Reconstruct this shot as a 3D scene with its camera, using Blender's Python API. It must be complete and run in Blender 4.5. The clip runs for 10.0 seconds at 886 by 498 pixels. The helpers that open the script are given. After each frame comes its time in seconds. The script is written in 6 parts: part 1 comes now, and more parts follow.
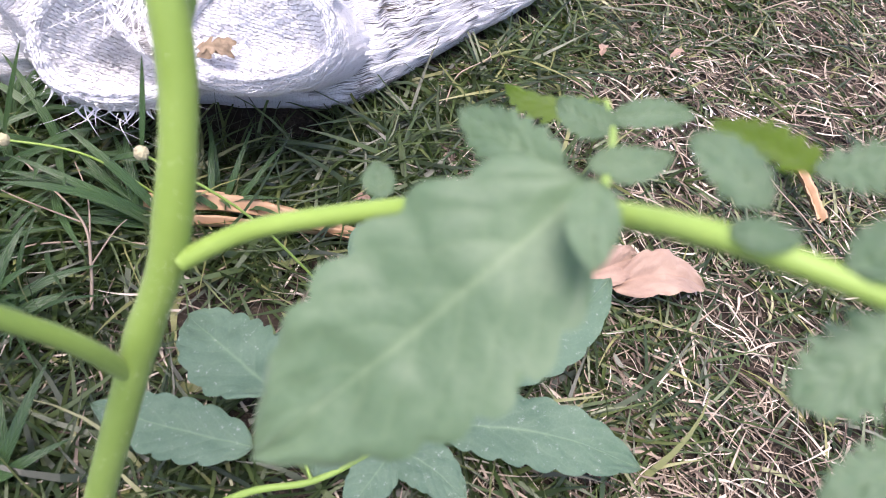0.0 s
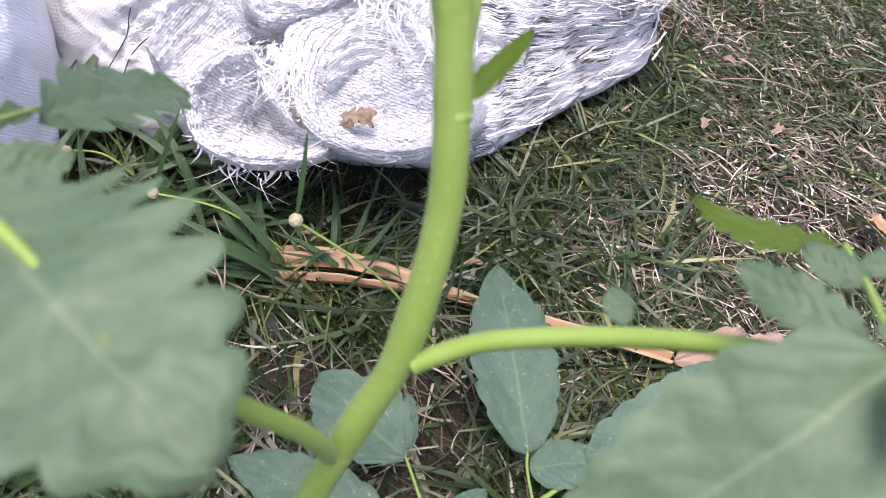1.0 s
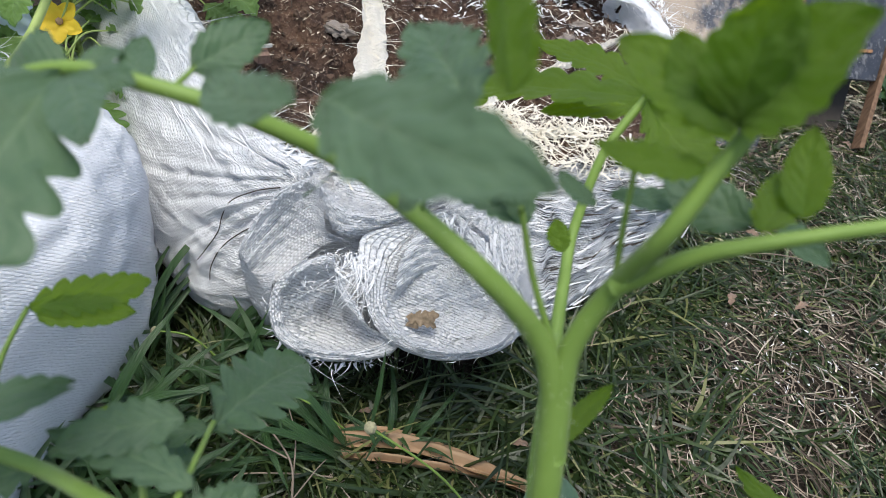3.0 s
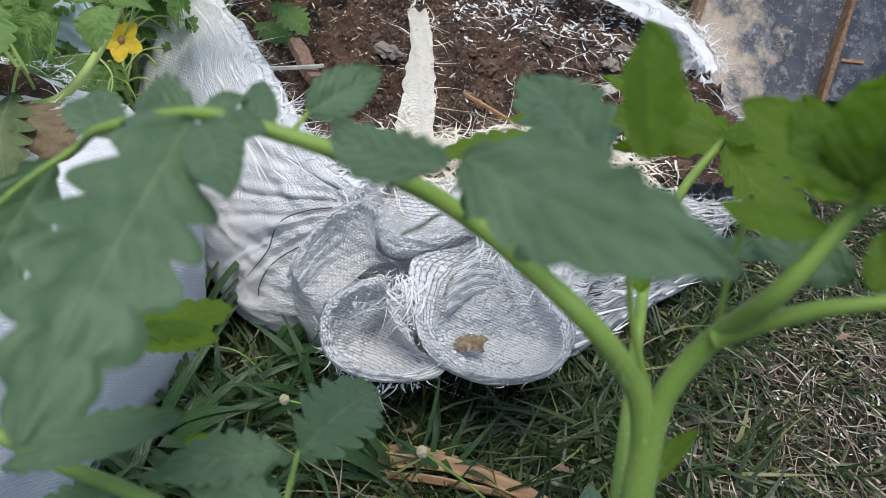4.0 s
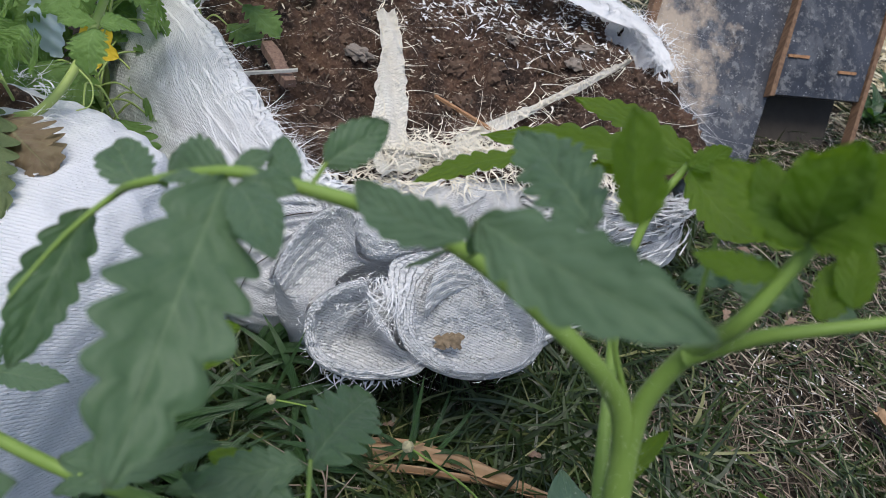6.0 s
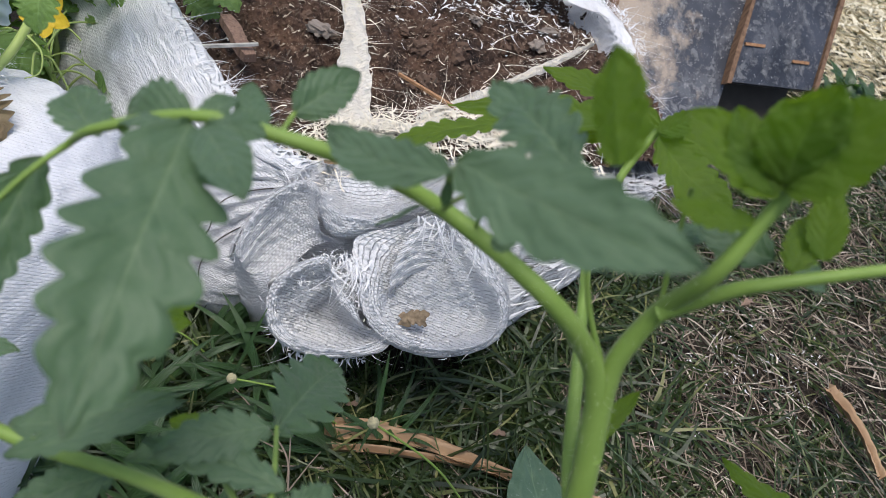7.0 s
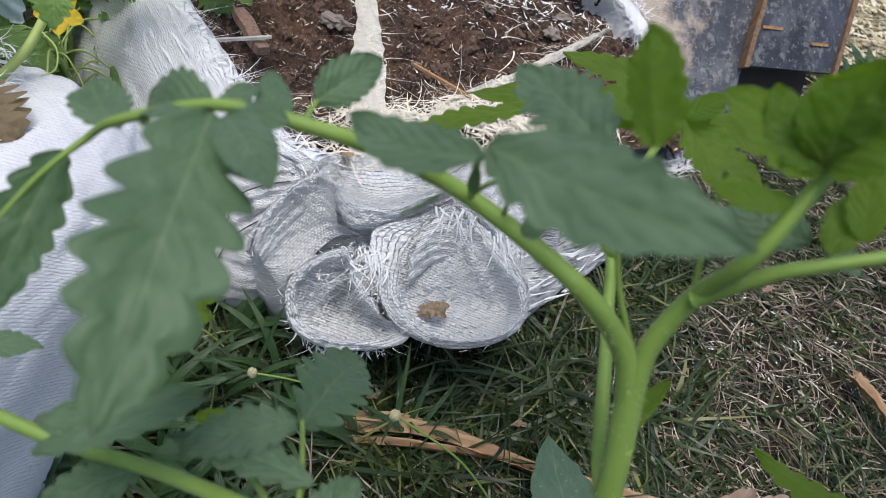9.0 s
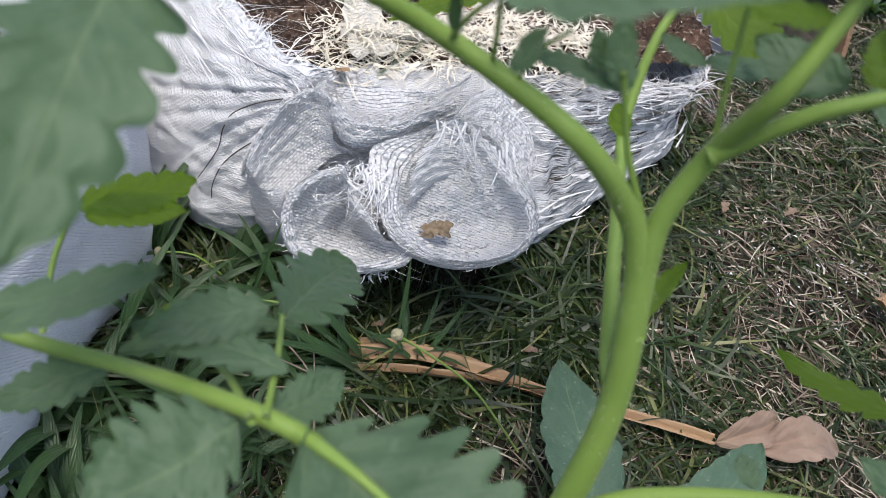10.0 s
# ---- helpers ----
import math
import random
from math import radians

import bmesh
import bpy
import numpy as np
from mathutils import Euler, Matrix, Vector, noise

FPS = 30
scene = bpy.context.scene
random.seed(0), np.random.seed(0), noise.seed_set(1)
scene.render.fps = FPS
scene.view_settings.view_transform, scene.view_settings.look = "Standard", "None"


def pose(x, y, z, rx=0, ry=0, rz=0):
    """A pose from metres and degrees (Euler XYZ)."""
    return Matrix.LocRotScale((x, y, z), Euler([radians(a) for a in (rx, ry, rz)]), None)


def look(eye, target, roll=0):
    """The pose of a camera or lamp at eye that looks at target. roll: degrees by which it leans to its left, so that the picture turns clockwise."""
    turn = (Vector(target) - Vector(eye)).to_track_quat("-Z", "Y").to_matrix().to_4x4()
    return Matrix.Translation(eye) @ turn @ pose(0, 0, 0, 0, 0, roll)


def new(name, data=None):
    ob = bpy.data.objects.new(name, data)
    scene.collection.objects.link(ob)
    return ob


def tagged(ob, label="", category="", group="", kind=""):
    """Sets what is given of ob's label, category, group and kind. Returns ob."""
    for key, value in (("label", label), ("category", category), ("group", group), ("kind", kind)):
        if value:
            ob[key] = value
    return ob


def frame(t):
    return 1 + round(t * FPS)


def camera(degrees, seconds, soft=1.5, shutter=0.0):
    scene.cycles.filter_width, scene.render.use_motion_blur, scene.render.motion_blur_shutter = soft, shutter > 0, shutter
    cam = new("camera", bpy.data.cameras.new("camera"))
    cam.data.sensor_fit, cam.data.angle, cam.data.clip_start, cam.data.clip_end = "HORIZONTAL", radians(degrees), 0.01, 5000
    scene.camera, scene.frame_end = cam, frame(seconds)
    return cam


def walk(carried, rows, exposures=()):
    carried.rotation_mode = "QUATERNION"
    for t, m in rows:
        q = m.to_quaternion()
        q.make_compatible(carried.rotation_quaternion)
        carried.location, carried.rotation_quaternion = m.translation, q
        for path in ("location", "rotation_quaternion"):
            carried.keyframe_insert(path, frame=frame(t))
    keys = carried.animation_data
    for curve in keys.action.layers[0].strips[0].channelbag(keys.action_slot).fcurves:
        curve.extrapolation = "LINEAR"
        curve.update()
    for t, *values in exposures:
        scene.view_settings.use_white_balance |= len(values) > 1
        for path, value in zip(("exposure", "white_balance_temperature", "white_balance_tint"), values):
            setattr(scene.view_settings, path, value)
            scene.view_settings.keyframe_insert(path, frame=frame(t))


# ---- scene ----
cam = camera(64.6, 10.0, 0.8)
cam.data.dof.use_dof, cam.data.dof.focus_distance, cam.data.dof.aperture_fstop = True, 0.60, 12.0
METRES, EYE, TILT, LEAN, TURN = 0.4, 0.415, -52.95, -8.68, 0.0
ROWS = [
    (0.0, 0.0, 0.0, 0.0, 0.0, 0.0, -0.0),
    (0.5, -0.0714, -0.0094, 0.01, 1.32, 1.05, -1.49),
    (1.0, -0.1461, -0.0309, 0.0572, 2.79, 2.62, -3.66),
    (1.5, -0.1884, -0.07, 0.1035, 3.64, 4.91, -4.48),
    (2.0, -0.2197, -0.1262, 0.1567, 4.19, 7.42, -5.09),
    (2.5, -0.2226, -0.1603, 0.2065, 4.0, 9.0, -5.22),
    (4.0, -0.2862, -0.2041, 0.2412, 5.06, 10.76, -7.23),
    (4.5, -0.3695, -0.1875, 0.2385, 6.73, 10.29, -8.03),
    (5.0, -0.3639, -0.1963, 0.2789, 6.72, 10.61, -7.69),
    (5.5, -0.3198, -0.2678, 0.2967, 4.73, 9.93, -6.47),
    (7.0, -0.3308, -0.2591, 0.2405, -1.46, 9.14, -5.34),
    (7.5, -0.3282, -0.2444, 0.2466, -1.42, 8.85, -5.04),
    (8.0, -0.3374, -0.2398, 0.2385, -0.92, 8.62, -5.23),
    (8.5, -0.338, -0.2467, 0.2468, -0.78, 8.91, -5.02),
    (9.0, -0.3417, -0.2467, 0.2385, -0.27, 8.41, -4.58),
    (9.5, -0.3205, -0.2249, 0.2043, 0.67, 6.73, -3.5),
    (10.0, -0.3144, -0.1725, 0.1803, 1.16, 4.58, -3.43),
]
walk(cam, [(t, pose(0, 0, EYE, TILT, LEAN, TURN) @ pose(METRES * x, METRES * y, METRES * z, 90 + pitch, roll, yaw)) for t, x, y, z, yaw, pitch, roll in ROWS],
     [(0.0, 1.74, 6420, 27), (1.0, 1.46, 6430, 26), (1.5, 1.18, 6400, 19), (2.0, 0.74, 6340, 11), (2.7, 0.62, 6300, 7), (4.5, 0.28, 6200, 7), (5.5, 0.14, 6200, 8), (7.0, 0.41, 6300, 11), (9.0, 0.39, 6300, 10), (9.5, 0.40, 6300, 9), (10.0, 0.56, 6360, 11)])
SUN_AZ, SUN_EL = 205.0, 80.0

# ---- light ----
world = bpy.data.worlds.new("world")
scene.world = world
world.use_nodes = True
wt = world.node_tree
wt.nodes.clear()
sky = wt.nodes.new("ShaderNodeTexSky")
sky.sky_type = "NISHITA"
sky.sun_disc = False
sky.sun_elevation = radians(SUN_EL)
sky.sun_rotation = radians(SUN_AZ)
sky.dust_density = 3.0
bg = wt.nodes.new("ShaderNodeBackground")
bg.inputs["Strength"].default_value = 0.137
wo = wt.nodes.new("ShaderNodeOutputWorld")
wt.links.new(sky.outputs[0], bg.inputs[0])
wt.links.new(bg.outputs[0], wo.inputs[0])
sun = new("sun", bpy.data.lights.new("sun", "SUN"))
sun.data.energy, sun.data.angle, sun.data.color = 2.1, radians(30), (1.0, 0.95, 0.88)
az, el = radians(SUN_AZ), radians(SUN_EL)
sun.matrix_world = look((math.sin(az) * math.cos(el) * 5, math.cos(az) * math.cos(el) * 5, math.sin(el) * 5), (0, 0, 0))


# ---- materials ----
class Nodes:
    """A small wrapper to write node materials in few lines."""

    def __init__(self, name):
        self.m = bpy.data.materials.new(name)
        self.m.use_nodes = True
        self.t = self.m.node_tree
        self.t.nodes.clear()
        self.out = self.add("ShaderNodeOutputMaterial")

    def add(self, kind, **vals):
        n = self.t.nodes.new(kind)
        for k, v in vals.items():
            k = k.replace("_", " ")
            if k in n.inputs:
                self.put(n.inputs[k], v)
        return n

    def put(self, sock, v):
        if isinstance(v, bpy.types.NodeSocket):
            self.t.links.new(v, sock)
        elif isinstance(v, tuple) and len(v) == 3 and sock.type == "RGBA":
            sock.default_value = (*v, 1)
        else:
            sock.default_value = v

    def coords(self, which="Object"):
        return self.add("ShaderNodeTexCoord").outputs[which]

    def noise(self, vec, scale, detail=4.0, rough=0.55):
        n = self.add("ShaderNodeTexNoise", Vector=vec, Scale=scale, Detail=detail, Roughness=rough)
        return n.outputs["Fac"]

    def ramp(self, fac, *stops):
        n = self.add("ShaderNodeValToRGB", Fac=fac)
        e = n.color_ramp.elements
        while len(e) < len(stops):
            e.new(0.5)
        for s, (p, c) in zip(e, stops):
            s.position = p
            s.color = (*c, 1) if isinstance(c, tuple) else (c, c, c, 1)
        return n.outputs["Color"]

    def mix(self, fac, a, b, blend="MIX"):
        n = self.t.nodes.new("ShaderNodeMix")
        n.data_type, n.blend_type = "RGBA", blend
        self.put(n.inputs[0], fac)
        self.put(n.inputs[6], a)
        self.put(n.inputs[7], b)
        return n.outputs[2]

    def math(self, op, a, b=0.0, c=0.0):
        n = self.t.nodes.new("ShaderNodeMath")
        n.operation = op
        for s, v in zip(n.inputs, (a, b, c)):
            self.put(s, v)
        return n.outputs[0]

    def bump(self, height, dist, strength=1.0, normal=None):
        n = self.add("ShaderNodeBump", Height=height, Distance=dist, Strength=strength)
        if normal is not None:
            self.put(n.inputs["Normal"], normal)
        return n.outputs[0]

    def done(self, color, rough=0.6, normal=None, translucent=None, amount=0.3, spec=0.4, sheen=0.0):
        p = self.add("ShaderNodeBsdfPrincipled", Base_Color=color, Roughness=rough)
        p.inputs["Specular IOR Level"].default_value = spec
        p.inputs["Sheen Weight"].default_value = sheen
        if normal is not None:
            self.put(p.inputs["Normal"], normal)
        sh = p.outputs[0]
        if translucent is not None:
            tr = self.add("ShaderNodeBsdfTranslucent", Color=translucent)
            if normal is not None:
                self.put(tr.inputs["Normal"], normal)
            mx = self.add("ShaderNodeMixShader", Fac=amount)
            self.put(mx.inputs[1], sh)
            self.put(mx.inputs[2], tr.outputs[0])
            sh = mx.outputs[0]
        self.put(self.out.inputs[0], sh)
        return self.m


def leaf_material(name, dark, light, vein, trans, amount=0.35, dust=0.0, gloss=0.28, rough=0.62, curve=0.9):
    """A leaf blade: pale midrib, side veins that bend towards the tip, puffed fields between them, fine grain."""
    n = Nodes(name)
    uv = n.coords("UV")
    obj = n.coords("Object")
    sep = n.add("ShaderNodeSeparateXYZ", Vector=uv)
    u, v = sep.outputs[0], sep.outputs[1]
    av = n.math("ABSOLUTE", n.math("SUBTRACT", v, 0.5))
    wide = n.math("ADD", n.math("MULTIPLY", n.math("SUBTRACT", 1.0, u), 0.030), 0.012)
    mid = n.math("SUBTRACT", 1.0, n.math("MINIMUM", n.math("DIVIDE", av, wide), 1.0))
    bend = n.math("MULTIPLY", n.math("MULTIPLY", av, av), curve * 3.0)
    wander = n.math("MULTIPLY", n.math("SUBTRACT", n.noise(obj, 70.0, 2.0), 0.5), 0.35)
    run = n.math("ADD", n.math("SUBTRACT", n.math("MULTIPLY", u, 7.0), n.math("ADD", n.math("MULTIPLY", av, 3.2), bend)), wander)
    saw = n.math("ABSOLUTE", n.math("SUBTRACT", n.math("FRACT", run), 0.5))
    fade = n.math("SUBTRACT", 1.0, n.math("MULTIPLY", av, 1.7))
    side = n.math("MULTIPLY", n.math("SUBTRACT", 1.0, n.math("MINIMUM", n.math("MULTIPLY", saw, 8.0), 1.0)), fade)
    veins = n.math("MINIMUM", n.math("ADD", mid, n.math("MULTIPLY", side, 0.40)), 1.0)
    blotch = n.ramp(n.noise(obj, 38.0, 4.0), (0.30, 0.0), (0.70, 1.0))
    grain = n.noise(obj, 900.0, 2.0)
    rnd = n.add("ShaderNodeObjectInfo").outputs["Random"]
    f = n.math("ADD", n.math("MULTIPLY", blotch, 0.6), n.math("MULTIPLY", rnd, 0.45))
    col = n.mix(n.math("SUBTRACT", f, 0.1), dark, light)
    net = n.add("ShaderNodeTexVoronoi", Vector=obj, Scale=330.0)
    net.feature = "DISTANCE_TO_EDGE"
    cells = n.ramp(net.outputs["Distance"], (0.0, 1.0), (0.12, 0.0))
    col = n.mix(n.math("MULTIPLY", cells, 0.16), col, vein)
    col = n.mix(n.math("MULTIPLY", veins, 0.62), col, vein)
    col = n.mix(n.math("MULTIPLY", grain, 0.25), col, dark)
    if dust:
        spots = n.ramp(n.noise(obj, 260.0, 6.0, 0.7), (0.60, 0.0), (0.72, 1.0))
        col = n.mix(n.math("MULTIPLY", spots, dust), col, (0.45, 0.50, 0.42))
    puff = n.math("MULTIPLY", n.math("MINIMUM", n.math("MULTIPLY", saw, 2.6), 1.0), 0.35)
    h = n.math("ADD", n.math("SUBTRACT", puff, n.math("MULTIPLY", mid, 0.25)), n.math("MULTIPLY", grain, 0.12))
    nor = n.bump(n.math("ADD", h, n.math("MULTIPLY", n.noise(obj, 150.0, 4.0), 0.8)), 0.0010, 0.7)
    return n.done(col, rough, nor, trans, amount, gloss, 0.12)


def stem_material(name, base, pale):
    n = Nodes(name)
    obj = n.coords("Object")
    col = n.mix(n.noise(obj, 60.0, 3.0), base, pale)
    fine = n.noise(obj, 1500.0, 2.0)
    col = n.mix(n.math("MULTIPLY", fine, 0.35), col, pale)
    return n.done(col, 0.5, n.bump(fine, 0.0003, 0.5), spec=0.3, sheen=0.06)


def cloth_material(name, white, grey, tape=0.0021, dirt=0.5, line=0.6, relief=0.0016, slit=0.0):
    """Woven plastic tape: over and under, with open corners, pulled rows, grime and, where torn, long slits between the tapes."""
    n = Nodes(name)
    uv = n.coords("UV")
    obj = n.coords("Object")
    sep = n.add("ShaderNodeSeparateXYZ", Vector=uv)
    warp = n.math("MULTIPLY", n.math("SUBTRACT", n.noise(uv, 16.0, 3.0), 0.5), 0.010)
    fuzz = n.math("MULTIPLY", n.math("SUBTRACT", n.noise(uv, 330.0, 2.0), 0.5), 0.0014)
    drift = n.math("ADD", warp, fuzz)
    k = math.pi / tape
    sa = n.math("SINE", n.math("MULTIPLY", n.math("ADD", sep.outputs[0], n.math("MULTIPLY", drift, 0.6)), k))
    sb = n.math("SINE", n.math("MULTIPLY", n.math("ADD", sep.outputs[1], drift), k))
    a, b = n.math("ABSOLUTE", sa), n.math("ABSOLUTE", sb)
    over = n.math("ADD", n.math("MULTIPLY", n.math("MULTIPLY", sa, sb), 0.5), 0.5)
    loose = n.ramp(n.noise(obj, 48.0, 4.0, 0.6), (0.40, 0.0), (0.64, 1.0))
    scatter = n.math("MULTIPLY", n.math("SUBTRACT", n.noise(uv, 420.0, 3.0, 0.65), 0.5), 1.0)
    open_corner = n.ramp(n.math("ADD", n.math("ADD", n.math("MULTIPLY", a, 0.55), b), scatter), (0.22, 1.0), (0.50, 0.0))
    row = n.ramp(n.math("ADD", b, n.math("MULTIPLY", scatter, 0.7)), (0.02, 1.0), (0.30, 0.0))
    mp = n.add("ShaderNodeMapping", Vector=uv)
    mp.inputs["Scale"].default_value = (42.0, 460.0, 1.0)
    fibre = n.noise(mp.outputs[0], 1.0, 4.0, 0.65)
    stain = n.ramp(n.noise(obj, 16.0, 6.0, 0.65), (0.40, 0.0), (0.72, 1.0))
    grime = n.ramp(n.noise(obj, 75.0, 7.0, 0.72), (0.56, 0.0), (0.70, 1.0))
    specks = n.ramp(n.noise(obj, 420.0, 2.0), (0.71, 0.0), (0.74, 1.0))
    col = n.mix(n.math("MULTIPLY", stain, dirt), white, grey)
    col = n.mix(n.math("MULTIPLY", grime, dirt * 0.55), col, (0.36, 0.35, 0.34))
    col = n.mix(n.math("MULTIPLY", row, n.math("ADD", n.math("MULTIPLY", loose, line * 0.60), line * 0.26)), col, (0.20, 0.21, 0.235))
    col = n.mix(n.math("MULTIPLY", open_corner, n.math("ADD", n.math("MULTIPLY", loose, line * 0.70), line * 0.46)), col, (0.055, 0.058, 0.065))
    col = n.mix(n.math("MULTIPLY", n.ramp(fibre, (0.60, 0.0), (0.72, 1.0)), line * 0.45), col, (0.20, 0.21, 0.24))
    if slit:
        torn = n.ramp(n.math("ADD", fibre, n.math("MULTIPLY", n.math("SUBTRACT", n.noise(obj, 26.0, 3.0), 0.5), 0.5)), (0.53, 0.0), (0.60, 1.0))
        col = n.mix(n.math("MULTIPLY", torn, slit), col, (0.035, 0.033, 0.034))
    col = n.mix(n.math("MULTIPLY", specks, 0.8), col, (0.10, 0.09, 0.08))
    h = n.math("ADD", n.math("ADD", n.math("MULTIPLY", over, 0.40), n.math("MULTIPLY", n.math("MINIMUM", n.math("MULTIPLY", b, 2.2), 1.0), 0.50)), n.math("ADD", n.math("MULTIPLY", n.noise(obj, 110.0, 5.0, 0.6), 1.5), n.math("MULTIPLY", fibre, 0.9)))
    return n.done(col, 0.5, n.bump(h, relief, 0.9), spec=0.35, translucent=(0.7, 0.72, 0.75), amount=0.26)


def straw_material(name, *stops, trans=None):
    n = Nodes(name)
    rnd = n.add("ShaderNodeNewGeometry").outputs["Random Per Island"]
    col = n.ramp(rnd, *stops)
    col = n.mix(n.math("MULTIPLY", n.noise(n.coords("Object"), 180.0, 3.0), 0.45), col, (0.06, 0.05, 0.035))
    return n.done(col, 0.6, translucent=trans, amount=0.16, spec=0.12)


def grass_material(name, dark, mid, light, tip, trans):
    """Glossy green blades, each its own tone, a few of them yellowing."""
    n = Nodes(name)
    rnd = n.add("ShaderNodeNewGeometry").outputs["Random Per Island"]
    col = n.ramp(rnd, (0.0, dark), (0.45, mid), (0.88, light), (1.0, tip))
    col = n.mix(n.math("MULTIPLY", n.noise(n.coords("Object"), 140.0, 3.0), 0.35), col, dark)
    return n.done(col, 0.42, translucent=trans, amount=0.22, spec=0.5)


def soil_material(name, dark, mid, light, scale=60.0, bumpy=0.004):
    n = Nodes(name)
    obj = n.coords("Object")
    big = n.noise(obj, scale * 0.25, 5.0, 0.6)
    small = n.noise(obj, scale * 3.0, 6.0, 0.65)
    vor = n.add("ShaderNodeTexVoronoi", Vector=obj, Scale=scale * 2.2).outputs["Distance"]
    col = n.mix(n.ramp(big, (0.35, 0.0), (0.65, 1.0)), dark, mid)
    col = n.mix(n.ramp(small, (0.55, 0.0), (0.75, 1.0)), col, light)
    h = n.math("ADD", small, n.math("MULTIPLY", vor, 0.8))
    return n.done(col, 0.9, n.bump(h, bumpy, 0.9), spec=0.2)


def wood_material(name, dark, light, scale=30.0):
    n = Nodes(name)
    mp = n.add("ShaderNodeMapping", Vector=n.coords("Object"))
    mp.inputs["Scale"].default_value = (6.0, 6.0, 0.6)
    g = n.noise(mp.outputs[0], scale, 6.0, 0.65)
    col = n.mix(n.ramp(g, (0.3, 0.0), (0.7, 1.0)), dark, light)
    return n.done(col, 0.7, n.bump(g, 0.0015, 0.6), spec=0.3)


def panel_material(name, low, high, flakes, mud):
    """Dark painted sheet, scuffed and flaking, with grey-white stains and tan mud."""
    n = Nodes(name)
    obj = n.coords("Object")
    mp = n.add("ShaderNodeMapping", Vector=obj)
    mp.inputs["Scale"].default_value = (1.0, 1.0, 0.35)
    st = n.ramp(n.noise(mp.outputs[0], 30.0, 8.0, 0.7), (0.52, 0.0), (0.60, 1.0))
    fl = n.ramp(n.noise(obj, 75.0, 7.0, 0.72), (0.55, 0.0), (0.59, 1.0))
    sc = n.ramp(n.noise(obj, 240.0, 3.0, 0.6), (0.66, 0.0), (0.70, 1.0))
    col = n.mix(n.ramp(n.noise(obj, 14.0, 5.0, 0.6), (0.3, 0.0), (0.7, 1.0)), low, high)
    col = n.mix(n.math("MULTIPLY", st, flakes * 0.7), col, (0.36, 0.37, 0.39))
    if mud:
        far = n.add("ShaderNodeVectorMath", Vector=obj)
        far.operation = "DISTANCE"
        far.inputs[1].default_value = (0.164, 0.945, 0.157)
        patch = n.math("ADD", n.math("MULTIPLY", far.outputs["Value"], -4.5), n.math("MULTIPLY", n.noise(obj, 24.0, 6.0, 0.7), 1.5))
        col = n.mix(n.math("MULTIPLY", n.ramp(patch, (0.12, 0.0), (0.42, 1.0)), mud), col, (0.42, 0.34, 0.26))
    col = n.mix(n.math("MULTIPLY", fl, flakes), col, (0.52, 0.52, 0.51))
    col = n.mix(n.math("MULTIPLY", sc, 0.7), col, (0.55, 0.55, 0.53))
    return n.done(col, 0.45, n.bump(n.math("ADD", st, fl), 0.0012, 0.6), spec=0.45)


def plain_material(name, a, b, scale=120.0, rough=0.6, trans=None, amount=0.2):
    n = Nodes(name)
    f = n.noise(n.coords("Object"), scale, 5.0, 0.6)
    return n.done(n.mix(f, a, b), rough, n.bump(f, 0.0008, 0.6), trans, amount)


M_LEAF = leaf_material("tomato_leaf", (0.052, 0.098, 0.052), (0.104, 0.164, 0.092), (0.172, 0.238, 0.130), (0.15, 0.32, 0.04), 0.26, 0.0, 0.34, 0.56)
M_YOUNG = leaf_material("young_leaf", (0.062, 0.122, 0.012), (0.120, 0.195, 0.026), (0.17, 0.26, 0.06), (0.29, 0.46, 0.010), 0.55)
M_LOW = leaf_material("dusty_leaf", (0.055, 0.105, 0.068), (0.100, 0.165, 0.108), (0.16, 0.25, 0.14), (0.12, 0.26, 0.04), 0.25, 0.55)
M_VINE = leaf_material("vine_leaf", (0.085, 0.16, 0.040), (0.17, 0.275, 0.085), (0.27, 0.39, 0.16), (0.28, 0.46, 0.06), 0.4)
M_WEED = leaf_material("weed_leaf", (0.018, 0.050, 0.014), (0.044, 0.100, 0.027), (0.074, 0.140, 0.042), (0.09, 0.21, 0.02), 0.32, 0.0, 0.55, 0.40)
M_WILT = leaf_material("wilted_leaf", (0.13, 0.085, 0.055), (0.20, 0.16, 0.08), (0.22, 0.23, 0.11), (0.2, 0.16, 0.08), 0.2)
M_LIMP = leaf_material("limp_leaf", (0.070, 0.100, 0.040), (0.15, 0.19, 0.075), (0.20, 0.25, 0.11), (0.2, 0.25, 0.06), 0.25)
M_STEM = stem_material("green_stem", (0.112, 0.192, 0.022), (0.195, 0.292, 0.064))
M_YSTEM = stem_material("vine_stem", (0.24, 0.33, 0.07), (0.38, 0.46, 0.16))
M_CLOTH = cloth_material("sack_cloth", (0.90, 0.905, 0.92), (0.70, 0.715, 0.74), 0.0021, 0.55, 0.85, 0.0019)
M_ROLL = cloth_material("rolled_sack_cloth", (0.83, 0.837, 0.85), (0.60, 0.605, 0.62), 0.0022, 0.65, 1.0, 0.0028)
M_CLOTH_B = cloth_material("sack_cloth_smooth", (0.84, 0.85, 0.88), (0.72, 0.74, 0.78), 0.0030, 0.30, 0.12, 0.0010)
M_SPLIT = cloth_material("split_sack_cloth", (0.84, 0.845, 0.86), (0.68, 0.69, 0.715), 0.0023, 0.5, 0.9, 0.0018, 0.95)
M_THREAD = plain_material("plastic_thread", (0.90, 0.90, 0.91), (0.74, 0.74, 0.74), 300.0, 0.5, (0.8, 0.8, 0.8), 0.3)
